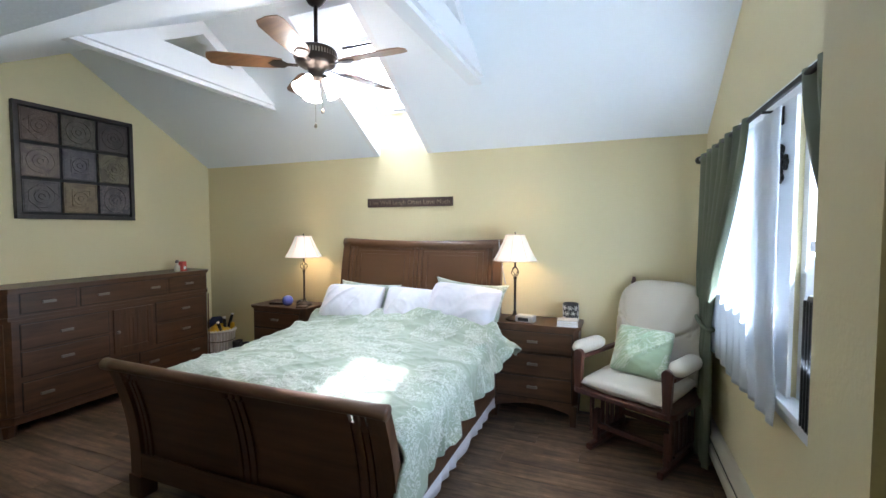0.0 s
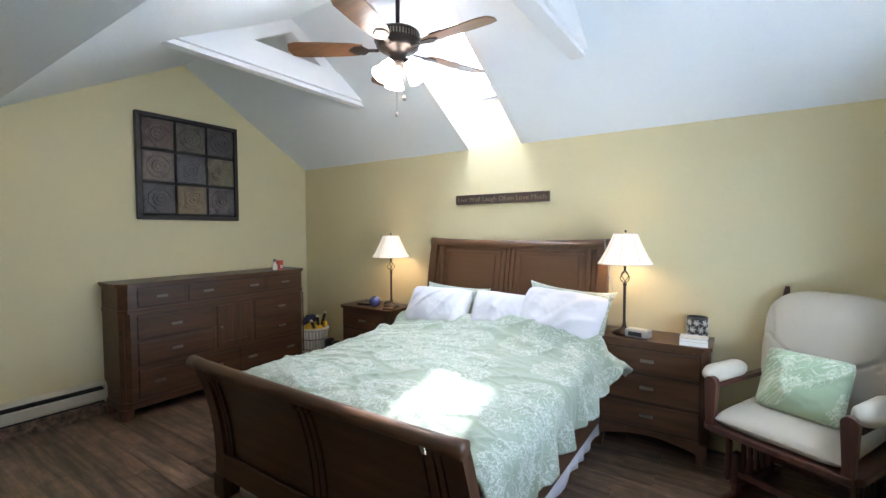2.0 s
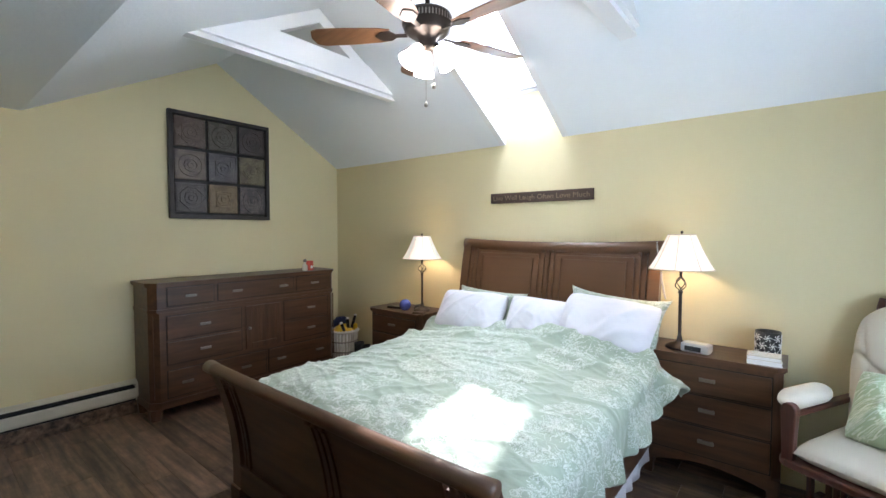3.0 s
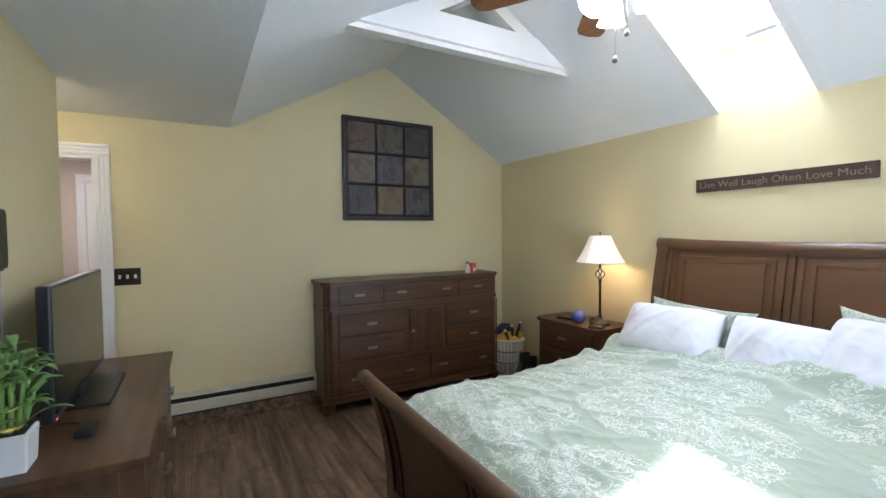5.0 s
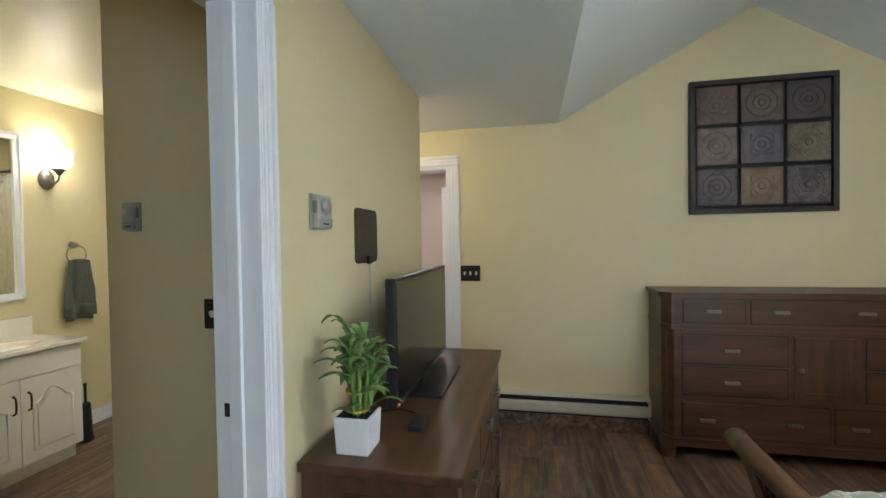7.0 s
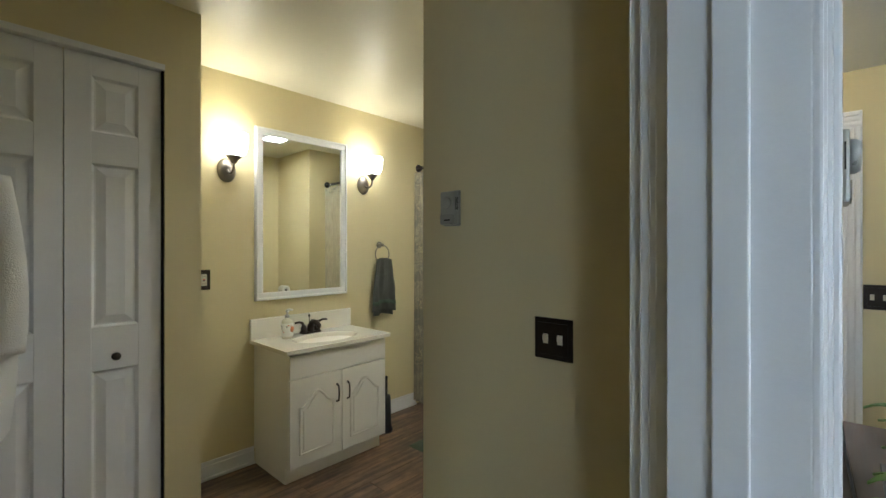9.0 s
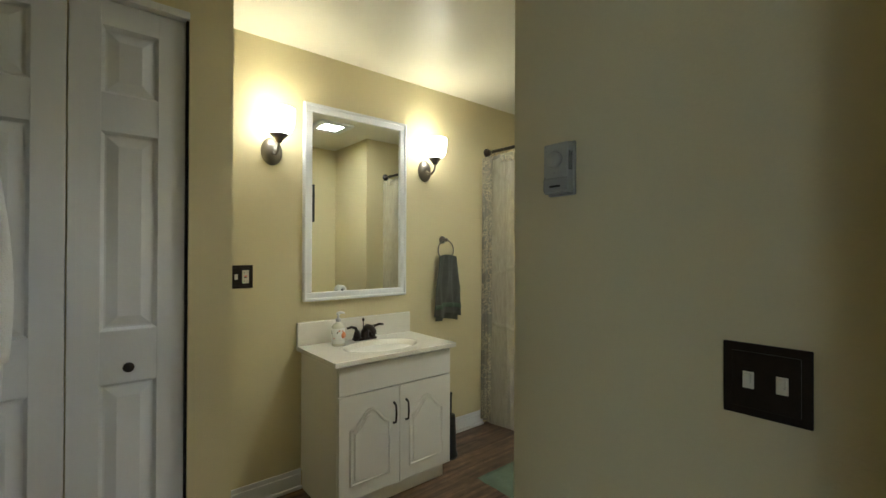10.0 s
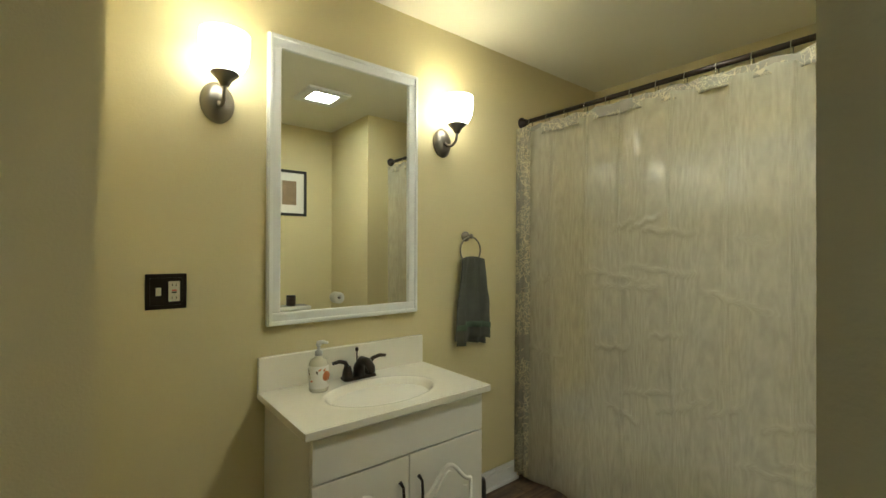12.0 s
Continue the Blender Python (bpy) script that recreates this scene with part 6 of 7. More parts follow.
# ---- bedroom: windows and curtains ----
def sash_window(name, y0, y1, label):
    z0, z1 = 0.87, 1.99
    w = structure(name, box(XE + 0.02, XE + 0.075, y0, y1, z0, z0 + 0.055, 0.004), TRIM, label)
    for a, b, c, d, x in ((y0, y0 + 0.05, z0 + 0.055, z1, 0.02), (y1 - 0.05, y1, z0 + 0.055, z1, 0.02), (y0 + 0.05, y1 - 0.05, z1 - 0.05, z1, 0.02), (y0 + 0.05, y1 - 0.05, 1.42, 1.46, 0.03)):
        structure("window_frame", box(XE + x, XE + x + 0.05, a, b, c, d, 0.004), TRIM, "", w)
    for a, b in ((z0 + 0.055, 1.42), (1.46, z1 - 0.05)):
        hide_shadow(structure("pane", box(XE + 0.048, XE + 0.053, y0 + 0.05, y1 - 0.05, a, b), PANE, "", w))
    return w


sash_window("window_2", 2.50, 3.24, "white sash window behind sheer curtains")
sash_window("window_3", 1.48, 2.22, "white sash window beside the partition")
trim = structure("window_trim", box(XE - 0.016, XE - 0.001, 2.20, 2.52, 0.87, 1.99, 0.003), TRIM, "white window casing and sill")
for b in ((1.40, 3.32, 1.99, 2.06), (3.24, 3.32, 0.87, 1.99), (1.40, 1.48, 0.87, 1.99)):
    structure("casing_board", box(XE - 0.016, XE - 0.001, *b, 0.003), TRIM, "", trim)
structure("sill", box(XE - 0.048, XE + 0.02, 1.36, 3.36, 0.845, 0.872, 0.005), TRIM, "", trim)
structure("apron", box(XE - 0.016, XE - 0.001, 1.40, 3.32, 0.78, 0.845, 0.003), TRIM, "", trim)

cross = thing("iron_cross", "dark cast iron cross hung between the windows", "wall ornament", (XE - 0.017, 2.325, 1.69))
c0 = Vector((XE - 0.022, 2.325, 1.757))
for q in range(4):
    a = math.pi / 2 * q
    bm = bmesh.new()
    for dr, dw, rad in ((0.03, 0.0, 0.020), (0.055, -0.016, 0.015), (0.055, 0.016, 0.015), (0.066, 0.0, 0.012)):
        ca, sa = math.cos(a), math.sin(a)
        add_lathe(bm, [(0, -0.006), (rad, -0.004), (rad * 0.9, 0.005), (rad * 0.4, 0.008), (0, 0.008)], (c0.x, c0.y + ca * dr - sa * dw, c0.z + sa * dr + ca * dw), 14, Matrix.Rotation(radians(-90), 4, "Y"))
    wpart("arm", bm, IRON, cross)
wpart("boss", lathe([(0, -0.005), (0.022, -0.004), (0.02, 0.008), (0.008, 0.014), (0, 0.014)], c0, 16, Matrix.Rotation(radians(-90), 4, "Y")), IRON, cross)

RODX, RODZ = 0.940, 1.98
rod = thing("curtain_rod", "black iron curtain rod with ball finials", "curtain rod", (RODX, 2.5, RODZ))
wpart("bar", tube([(RODX, 1.30, RODZ), (RODX, 3.70, RODZ)], 0.011, 12), IRON, rod)
for y in (1.27, 3.73):
    wpart("finial", lathe([(0.028 * math.sin(math.pi * i / 10), -0.028 * math.cos(math.pi * i / 10)) for i in range(11)], (RODX, y, RODZ), 16), IRON, rod)
for y in (2.33, 3.62, 1.42):
    bm = box(RODX - 0.008, XE - 0.016, y - 0.006, y + 0.006, RODZ - 0.022, RODZ - 0.012, 0.002)
    add_box(bm, XE - 0.022, XE - 0.016, y - 0.012, y + 0.012, RODZ - 0.07, RODZ + 0.0, 0.002)
    wpart("bracket", bm, IRON, rod)


def drape(name, tops, mids, lows, z_top, z_mid, z_low, folds, depth, mat, label, tie=0.0, x=RODX):
    """A hanging curtain: y from tops to mids to lows (pairs), with folds."""
    def at(u, v):
        if v < 0.5:
            k = v / 0.5
            k = k * k * (3 - 2 * k) if tie else k
            a, b, z = tops[0] + (mids[0] - tops[0]) * k, tops[1] + (mids[1] - tops[1]) * k, z_top + (z_mid - z_top) * (v / 0.5)
        else:
            k = (v - 0.5) / 0.5
            a, b, z = mids[0] + (lows[0] - mids[0]) * k, mids[1] + (lows[1] - mids[1]) * k, z_mid + (z_low - z_mid) * k
        y = a + (b - a) * u
        squeeze = 1 - tie * math.exp(-((v - 0.5) / 0.08) ** 2)
        w = depth * squeeze * math.sin(2 * math.pi * folds * u + 0.6 * math.sin(v * 3)) * (0.7 + 0.6 * v)
        w += 0.012 * noise.noise(Vector((u * 5, v * 4, folds)))
        return Vector((x + w, y, z + 0.01 * math.sin(u * 9) * (v > 0.95)))
    return solid(name, sheet(at, 90, 44, 0.003), mat, label, "curtain")


drape("green_curtain", (3.66, 2.53), (3.58, 3.22), (3.66, 3.18), 1.995, 0.92, 0.06, 7, 0.022, CURTAIN, "grey-green curtain tied back beside the window", 0.45)
drape("green_curtain", (1.33, 1.95), (1.35, 1.62), (1.34, 1.50), 1.995, 1.25, 0.45, 5, 0.022, CURTAIN, "grey-green curtain drawn back near the partition", 0.35)
drape("sheer_curtain", (3.40, 2.20), (3.36, 2.22), (3.34, 2.18), 1.955, 1.25, 0.76, 9, 0.006, SHEER, "white sheer curtain hanging over the sill in daylight", 0.0, 0.961)
tie = thing("curtain_tie", "dark green tie-back round the curtain", "tie-back", (RODX, 3.40, 0.92))
wpart("band", tube([(RODX + 0.035 * math.cos(2 * math.pi * i / 24), 3.40 + 0.20 * math.sin(2 * math.pi * i / 24), 0.92 + 0.02 * math.sin(2 * math.pi * i / 24)) for i in range(24)], 0.012, 8, True), CURTAIN, tie)
wpart("hook", tube([(RODX, 3.61, 0.93), (XE - 0.002, 3.63, 0.95)], 0.004, 6), IRON, tie)

ac = thing("air_purifier", "black ribbed tower unit standing on the window sill", "air purifier", (0.945, 1.80, 0.872))
wpart("body", box(0.918, 0.985, 1.66, 1.90, 0.873, 1.30, 0.010), BLACK, ac)
for k in range(11):
    y = 1.67 + 0.022 * k
    wpart("rib", box(0.908, 0.918, y - 0.004, y + 0.004, 0.89, 1.285, 0.002), BLACK, ac)
wpart("control_panel", box(0.910, 0.985, 1.575, 1.655, 0.873, 1.12, 0.006), PAPER, ac, "white control panel with dark buttons")
for k in range(4):
    wpart("button", box(0.9075, 0.910, 1.60, 1.63, 0.92 + 0.045 * k, 0.945 + 0.045 * k, 0.001), PEWTER, ac)
wpart("power_cord", tube([(0.925, 1.70, 0.876), (0.90, 1.69, 0.85), (0.893, 1.72, 0.74), (0.895, 1.70, 0.55), (0.90, 1.64, 0.36), (0.905, 1.60, 0.24)], 0.005, 8), PAPER, ac)
wpart("plug_block", box(0.905, 0.93, 1.58, 1.64, 0.873, 0.90, 0.004), BLACK, ac)

ac.location.x += 0.035

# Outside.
# Plain emissive sheet, added in place of the bright view outdoors.
bd = structure("backdrop", box(4.0, 4.05, -3.0, 8.0, -2.0, 6.0), glow("glowing_backdrop", (0.80, 0.90, 1.0), 1.0), "plain glowing backdrop standing in for daylight past the windows")
structure("ground", box(-60, 60, -60, 60, -0.9, -0.8), GARDEN, "pale ground outside the house")

# ---- bathroom ----
def vanity():
    x0, x1, y1, y0, zt = -2.965, -2.225, -1.93, BATH_S + 0.006, 0.785
    v = thing("bathroom_vanity", "white bathroom vanity cabinet with two arched doors", "vanity", ((x0 + x1) / 2, (y0 + y1) / 2, 0))
    wpart("body", box(x0 + 0.008, x1 - 0.008, y0, y1 - 0.018, 0.10, zt, 0.003), WHITE, v)
    wpart("toe_kick", box(x0 + 0.012, x1 - 0.012, y0 + 0.01, y1 - 0.065, 0.0, 0.10, 0.002), WHITE, v)
    wpart("drawer_front", box(x0 + 0.01, x1 - 0.01, y1 - 0.018, y1, 0.635, zt - 0.008, 0.004), WHITE, v)
    xm = (x0 + x1) / 2
    for a, b, hx in ((x0 + 0.01, xm - 0.002, xm - 0.04), (xm + 0.002, x1 - 0.01, xm + 0.04)):
        d = wpart("door", box(a, b, y1 - 0.018, y1, 0.105, 0.63, 0.004), WHITE, v)
        c, w = (a + b) / 2, (b - a) / 2 - 0.065
        def arch(k):
            z0, z1 = 0.105 + 0.075 + k, 0.50 - k
            pts = [(c - w + k, z0), (c + w - k, z0), (c + w - k, z1 - 0.045)]
            for i in range(13):
                u = i / 12
                s = math.cos(math.pi * (u - 0.5))
                pts.append((c + (w - k) * (1 - 2 * u), z1 - 0.045 + (0.085 * max(0, s) ** 2.2)))
            pts.append((c - w + k, z1 - 0.045))
            return pts
        out, inner = arch(0.0), arch(0.014)
        bm = bmesh.new()
        add_tube(bm, [(p[0], y1 + 0.001, p[1]) for p in out], 0.0085, 6, True)
        wpart("panel_moulding", bm, WHITE, d)
        bm = prism(arch(0.022), "y", y1 - 0.001, y1 + 0.007)
        wpart("raised_panel", bm, WHITE, d)
        pts = [(hx, y1 + 0.002, 0.435), (hx, y1 + 0.024, 0.445), (hx, y1 + 0.028, 0.49), (hx, y1 + 0.024, 0.535), (hx, y1 + 0.002, 0.545)]
        wpart("handle", tube(pts, [0.007, 0.005, 0.0055, 0.005, 0.007], 10), BRONZE, d, "dark bronze arched handle")
    return v


vanity()
top = thing("vanity_top", "cream cultured marble vanity top with a moulded basin", "sink", (-2.595, -2.16, 0.785))


def basin(u, v):
    x, y = -2.985 + 0.78 * u, -2.385 + 0.475 * v
    q = math.hypot((x + 2.595) / 0.225, (y + 2.125) / 0.150)
    z = 0.812
    if q < 1.0:
        z -= 0.105 * (1 - q ** 2.6) ** 0.8
    elif q < 1.12:
        z += 0.0015 * math.cos((q - 1.0) / 0.12 * math.pi / 2)
    return Vector((x, y, z))


wpart("basin_sheet", sheet(basin, 110, 76), MARBLE, top)
bm = box(-2.985, -2.205, -1.925, -1.909, 0.786, 0.8125, 0.004)
add_box(bm, -2.985, -2.969, BATH_S + 0.004, -1.925, 0.786, 0.811, 0.002)
add_box(bm, -2.221, -2.205, BATH_S + 0.004, -1.925, 0.786, 0.811, 0.002)
wpart("edge", bm, MARBLE, top)
wpart("backsplash", box(-2.985, -2.205, BATH_S + 0.003, BATH_S + 0.026, 0.786, 0.945, 0.005), MARBLE, top)
wpart("drain", lathe([(0, 0), (0.018, 0), (0.02, 0.003), (0, 0.004)], (-2.595, -2.125, 0.7085), 16), CHROME, top)

faucet = thing("faucet", "oil-rubbed bronze two-handle bathroom faucet", "faucet", (-2.60, -2.325, 0.8125))
part("base", box(-0.075, 0.075, -0.024, 0.024, 0.0, 0.016, 0.008), BRONZE, faucet)
part("spout", tube([(0, 0, 0.01), (0, 0.005, 0.05), (0, 0.035, 0.082), (0, 0.08, 0.084), (0, 0.108, 0.068), (0, 0.112, 0.05)], [0.026, 0.024, 0.021, 0.019, 0.017, 0.015], 14), BRONZE, faucet)
for s in (-1, 1):
    h = part("handle_hub", lathe([(0, 0.014), (0.024, 0.014), (0.02, 0.04), (0.014, 0.06), (0, 0.064)], (s * 0.052, 0, 0), 16), BRONZE, faucet)
    part("lever", tube([(s * 0.052, 0, 0.055), (s * 0.065, 0.005, 0.078), (s * 0.095, 0.012, 0.088), (s * 0.125, 0.014, 0.084)], [0.011, 0.009, 0.008, 0.007], 10), BRONZE, h)
part("lift_rod", tube([(0, -0.016, 0.03), (0, -0.016, 0.115)], 0.003, 8), BRONZE, faucet)
part("rod_knob", lathe([(0, 0.112), (0.006, 0.114), (0.008, 0.124), (0.003, 0.132), (0, 0.133)], (0, -0.016, 0), 12), BRONZE, faucet)

soap = thing("soap_dispenser", "clear pump soap bottle with a leaf label", "soap bottle", (-2.40, -2.275, 0.8125))
part("bottle", lathe([(0, 0), (0.034, 0), (0.037, 0.006), (0.037, 0.105), (0.030, 0.122), (0.014, 0.130), (0.013, 0.140), (0, 0.141)], seg=26), SOAP, soap)
part("label", lathe([(0.0372, 0.015), (0.0376, 0.016), (0.0376, 0.100), (0.0372, 0.101)], seg=26), PAPER, soap, "white label with russet leaves")
part("collar", lathe([(0, 0.138), (0.015, 0.138), (0.015, 0.155), (0.006, 0.158), (0.006, 0.178), (0, 0.178)], seg=16), SILVER, soap)
part("pump_head", tube([(0, 0, 0.176), (0, 0, 0.186), (-0.012, 0.008, 0.190), (-0.030, 0.02, 0.186)], [0.012, 0.011, 0.008, 0.005], 10), PAPER, soap)
r = random.Random(5)
for k in range(18):
    a, z = 2 * math.pi * r.random(), 0.024 + 0.068 * r.random()
    m = Matrix.Rotation(a, 4, "Z") @ Matrix.Translation((0.0377, 0, z)) @ Matrix.Rotation(r.random() * 3, 4, "X")
    bm = prism([(0, -0.008), (0.004, 0), (0, 0.008), (-0.004, 0)], "x", 0, 0.0006)
    bmesh.ops.transform(bm, matrix=m, verts=bm.verts)
    part("leaf_print", bm, (ORANGE, SIGN, STRIPE)[k % 3], soap)
m = Matrix.Rotation(radians(115), 4, "Z") @ Matrix.Translation((0.0375, 0, 0.062)) @ Matrix.Rotation(radians(90), 4, "Y")
bm = lathe([(0, 0), (0.019, 0), (0.019, 0.0012), (0, 0.0014)], seg=20)
bmesh.ops.transform(bm, matrix=m, verts=bm.verts)
part("label_disc", bm, ORANGE, soap)


def wall_mirror():
    x0, x1, z0, z1, y = -2.95, -2.235, 1.062, 2.218, BATH_S
    m = thing("wall_mirror", "tall mirror in a moulded white frame", "mirror", ((x0 + x1) / 2, y, z0))
    f = 0.052
    for a, b, c, d in ((x0, x1, z0, z0 + f), (x0, x1, z1 - f, z1), (x0, x0 + f, z0 + f, z1 - f), (x1 - f, x1, z0 + f, z1 - f)):
        flat = b - a > d - c
        bm = box(a, b, y + 0.001, y + 0.026, c, d, 0.005)
        e = 0.015
        if flat:
            add_box(bm, a + 0.004, b - 0.004, y + 0.02, y + 0.034, c + 0.004 if c == z0 else d - e - 0.004, c + e + 0.004 if c == z0 else d - 0.004, 0.004)
        else:
            add_box(bm, a + 0.004 if a == x0 else b - e - 0.004, a + e + 0.004 if a == x0 else b - 0.004, y + 0.02, y + 0.034, c - f + 0.004, d + f - 0.004, 0.004)
        wpart("frame_bar", bm, TRIM, m)
    wpart("glass", box(x0 + f - 0.004, x1 - f + 0.004, y + 0.008, y + 0.014, z0 + f - 0.004, z1 - f + 0.004), MIRROR, m, "silvered mirror glass")
    return m


wall_mirror()


def sconce(x, z, k):
    s = thing("wall_sconce", "pewter wall sconce with a glowing opal glass shade", "wall lamp", (x, BATH_S, z), group="sconces beside the mirror")
    turn = Matrix.Rotation(radians(-90), 4, "X")
    part("back_plate", lathe([(0, 0.001), (0.055, 0.001), (0.058, 0.008), (0.050, 0.016), (0.046, 0.022), (0.03, 0.03), (0, 0.032)], (0, 0, 0), 30, turn, (1.0, 1.32)), PEWTER, s)
    for sg in (-1, 1):
        part("screw", lathe([(0, 0), (0.006, 0), (0.005, 0.006), (0, 0.008)], (sg * 0.043, 0.016, 0), 10, turn), PEWTER, s)
    part("arm", tube([(0, 0.025, 0.0), (0, 0.05, -0.022), (0, 0.085, -0.028), (0, 0.115, -0.012), (0, 0.125, 0.02), (0, 0.125, 0.05)], 0.007, 10), PEWTER, s)
    part("cup", lathe([(0, 0.025), (0.014, 0.028), (0.022, 0.045), (0.045, 0.068), (0.046, 0.072), (0, 0.072)], (0, 0.125, 0), 20), PEWTER, s)
    def opal(u, v):
        prof = [(0.028, 0.072), (0.060, 0.085), (0.074, 0.115), (0.079, 0.155), (0.080, 0.205)]
        q = v * 4
        i = min(3, int(q))
        r = prof[i][0] + (prof[i + 1][0] - prof[i][0]) * (q - i)
        z = prof[i][1] + (prof[i + 1][1] - prof[i][1]) * (q - i)
        return Vector((r * math.cos(2 * math.pi * u), 0.125 + r * math.sin(2 * math.pi * u), z))
    part("shade", sheet(opal, 28, 12, 0.004, True), SCONCE, s, "glowing opal glass shade")
    return s


sconce(-2.060, 1.902, 1)
sconce(-3.118, 1.922, 1)

ring = thing("towel_ring", "pewter towel ring on the bathroom wall", "towel ring", (-3.285, BATH_S, 1.44))
turn = Matrix.Rotation(radians(-90), 4, "X")
part("rosette", lathe([(0, 0.001), (0.028, 0.001), (0.027, 0.010), (0.014, 0.018), (0.010, 0.045), (0.014, 0.052), (0, 0.056)], (0, 0, 0), 20, turn), PEWTER, ring)
part("ring", tube([(0.072 * math.sin(2 * math.pi * i / 40), 0.045, -0.075 + 0.072 * math.cos(2 * math.pi * i / 40)) for i in range(40)], 0.0045, 8, True), PEWTER, ring)


def towel_half(lo, w0, w1, y0, shift):
    def at(u, v):
        w = w0 + (w1 - w0) * min(1, v * 1.8)
        z = 1.315 - (1.315 - lo) * v + 0.018 * math.cos((u - 0.5) * 3)
        x = -3.285 + shift + (u - 0.5) * w
        y = y0 + 0.016 * math.sin(u * 14 + 2.5 * v) * (0.5 + 0.8 * v) + 0.007 * math.sin(u * 27 - 3 * v) + 0.006 * noise.noise(Vector((u * 4, v * 5, lo)))
        return Vector((x, y, z))
    return at


towel = thing("hand_towel", "grey-green terry hand towel hung through the ring", "towel", (-3.285, BATH_S + 0.045, 0.88))
wpart("front_fall", sheet(towel_half(0.885, 0.160, 0.225, BATH_S + 0.062, -0.006), 30, 26, 0.010), TOWEL, towel)
wpart("back_fall", sheet(towel_half(0.850, 0.14, 0.18, BATH_S + 0.034, -0.020), 26, 26, 0.008), TOWEL, towel)
def band(u, v):
    p = towel_half(0.885, 0.160, 0.225, BATH_S + 0.062, -0.006)(u, 0.80 + 0.07 * v)
    return p + Vector((0, 0.0065, 0))
wpart("woven_band", sheet(band, 30, 3, 0.002), RUG, towel)

brush = thing("toilet_brush", "black toilet brush holder beside the vanity", "toilet brush", (-3.14, -2.14, 0))
part("holder", lathe([(0, 0), (0.045, 0), (0.05, 0.02), (0.04, 0.05), (0.032, 0.26), (0.028, 0.28), (0, 0.28)], seg=20), BLACK, brush)
part("handle", lathe([(0, 0.28), (0.009, 0.28), (0.009, 0.40), (0.013, 0.42), (0, 0.43)], seg=14), BLACK, brush)

# Bathtub, rod and curtains.
tub = thing("bathtub", "white bathtub behind the shower curtain", "bathtub", (-4.16, -1.64, 0))
def tub_point(u, v):
    x, y = -4.545 + 0.755 * u, -2.405 + 1.53 * v
    q = max(abs((x + 4.17) / 0.30), abs((y + 1.64) / 0.68))
    z = 0.42 - (0.30 * min(1, (1 - q) / 0.18) if q < 1 else 0)
    return Vector((x, y, z))
wpart("basin", sheet(tub_point, 40, 60), PORCELAIN, tub)
wpart("apron", box(-3.80, -3.785, -2.405, -0.875, 0.0, 0.42, 0.006), PORCELAIN, tub)
structure("tub_surround", box(-4.549, -4.535, -2.405, -0.875, 0.42, 2.0, 0.003), PORCELAIN, "white tub surround panel")

RX, RZ = -3.745, 2.142
srod = thing("shower_rod", "dark bronze shower rod with end flanges", "curtain rod", (RX, -1.64, RZ))
wpart("bar", tube([(RX, BATH_S + 0.004, RZ), (RX, -0.874, RZ)], 0.0125, 14), BRONZE, srod)
for y, s in ((BATH_S, 1), (-0.87, -1)):
    wpart("flange", lathe([(0, 0.001), (0.034, 0.001), (0.034, 0.012), (0.02, 0.022), (0.018, 0.04), (0, 0.04)], (RX, y, RZ), 20, Matrix.Rotation(radians(-90 * s), 4, "X")), BRONZE, srod)
for k in range(12):
    y = BATH_S + 0.07 + 0.125 * k
    wpart("curtain_ring", tube([(RX + 0.02 * math.sin(2 * math.pi * i / 18) * 0.9, y, RZ - 0.017 + 0.032 * math.cos(2 * math.pi * i / 18)) for i in range(18)], 0.0022, 6, True), CHROME, srod)


crease_seed = random.Random(17)
CREASES = [(crease_seed.uniform(0.08, 0.95), crease_seed.uniform(0.35, 1.5), crease_seed.uniform(0.05, 0.13), crease_seed.uniform(-0.05, 0.05)) for _ in range(22)]


def liner(x, amp, y0, y1, z0, z1, folds, creases):
    def at(u, v):
        y = y0 + (y1 - y0) * u
        z = z1 - (z1 - z0) * v - 0.012 * abs(math.sin(math.pi * 12 * u)) * max(0, 1 - v * 14)
        w = amp * math.sin(2 * math.pi * folds * u + 0.8 * math.sin(3 * u + v)) * (0.5 + 0.7 * v) + amp * 0.8 * noise.noise(Vector((u * 9, v * 1.2, 1.0)))
        if creases:
            # Packing creases: short, slanting ridges that die away at both ends.
            for uc, zc, half, slope in CREASES:
                along = (u - uc) / half
                if abs(along) < 1.0:
                    d = z - zc - slope * along - 0.006 * math.sin(9 * along)
                    w += 0.007 * (1 - along * along) * math.exp(-(d / 0.009) ** 2)
            # Sharp upright folds between flat panels.
            for uf in (0.13, 0.29, 0.41, 0.58, 0.73, 0.87):
                w += 0.010 * math.exp(-abs(u - uf + 0.006 * math.sin(5 * v)) / 0.006)
        return Vector((x + w, y, z))
    return at


curtain = thing("shower_curtain", "grey damask shower curtain behind a clear plastic liner", "shower curtain", (RX, -1.64, 0.03))
wpart("damask_fall", sheet(liner(RX + 0.055, 0.014, BATH_S + 0.012, BATH_S + 0.115, 0.045, 2.098, 3.0, False), 40, 60, 0.003), DAMASK, curtain, "gathered grey damask with gold scrolls")
wpart("liner", sheet(liner(RX + 0.034, 0.017, BATH_S + 0.05, -0.885, 0.03, 2.075, 4.0, True), 300, 190), FILM, curtain, "clear creased plastic liner")
wpart("damask_edge", sheet(liner(RX + 0.012, 0.008, BATH_S + 0.10, BATH_S + 0.24, 0.05, 2.09, 1.5, False), 30, 60, 0.003), DAMASK, curtain)
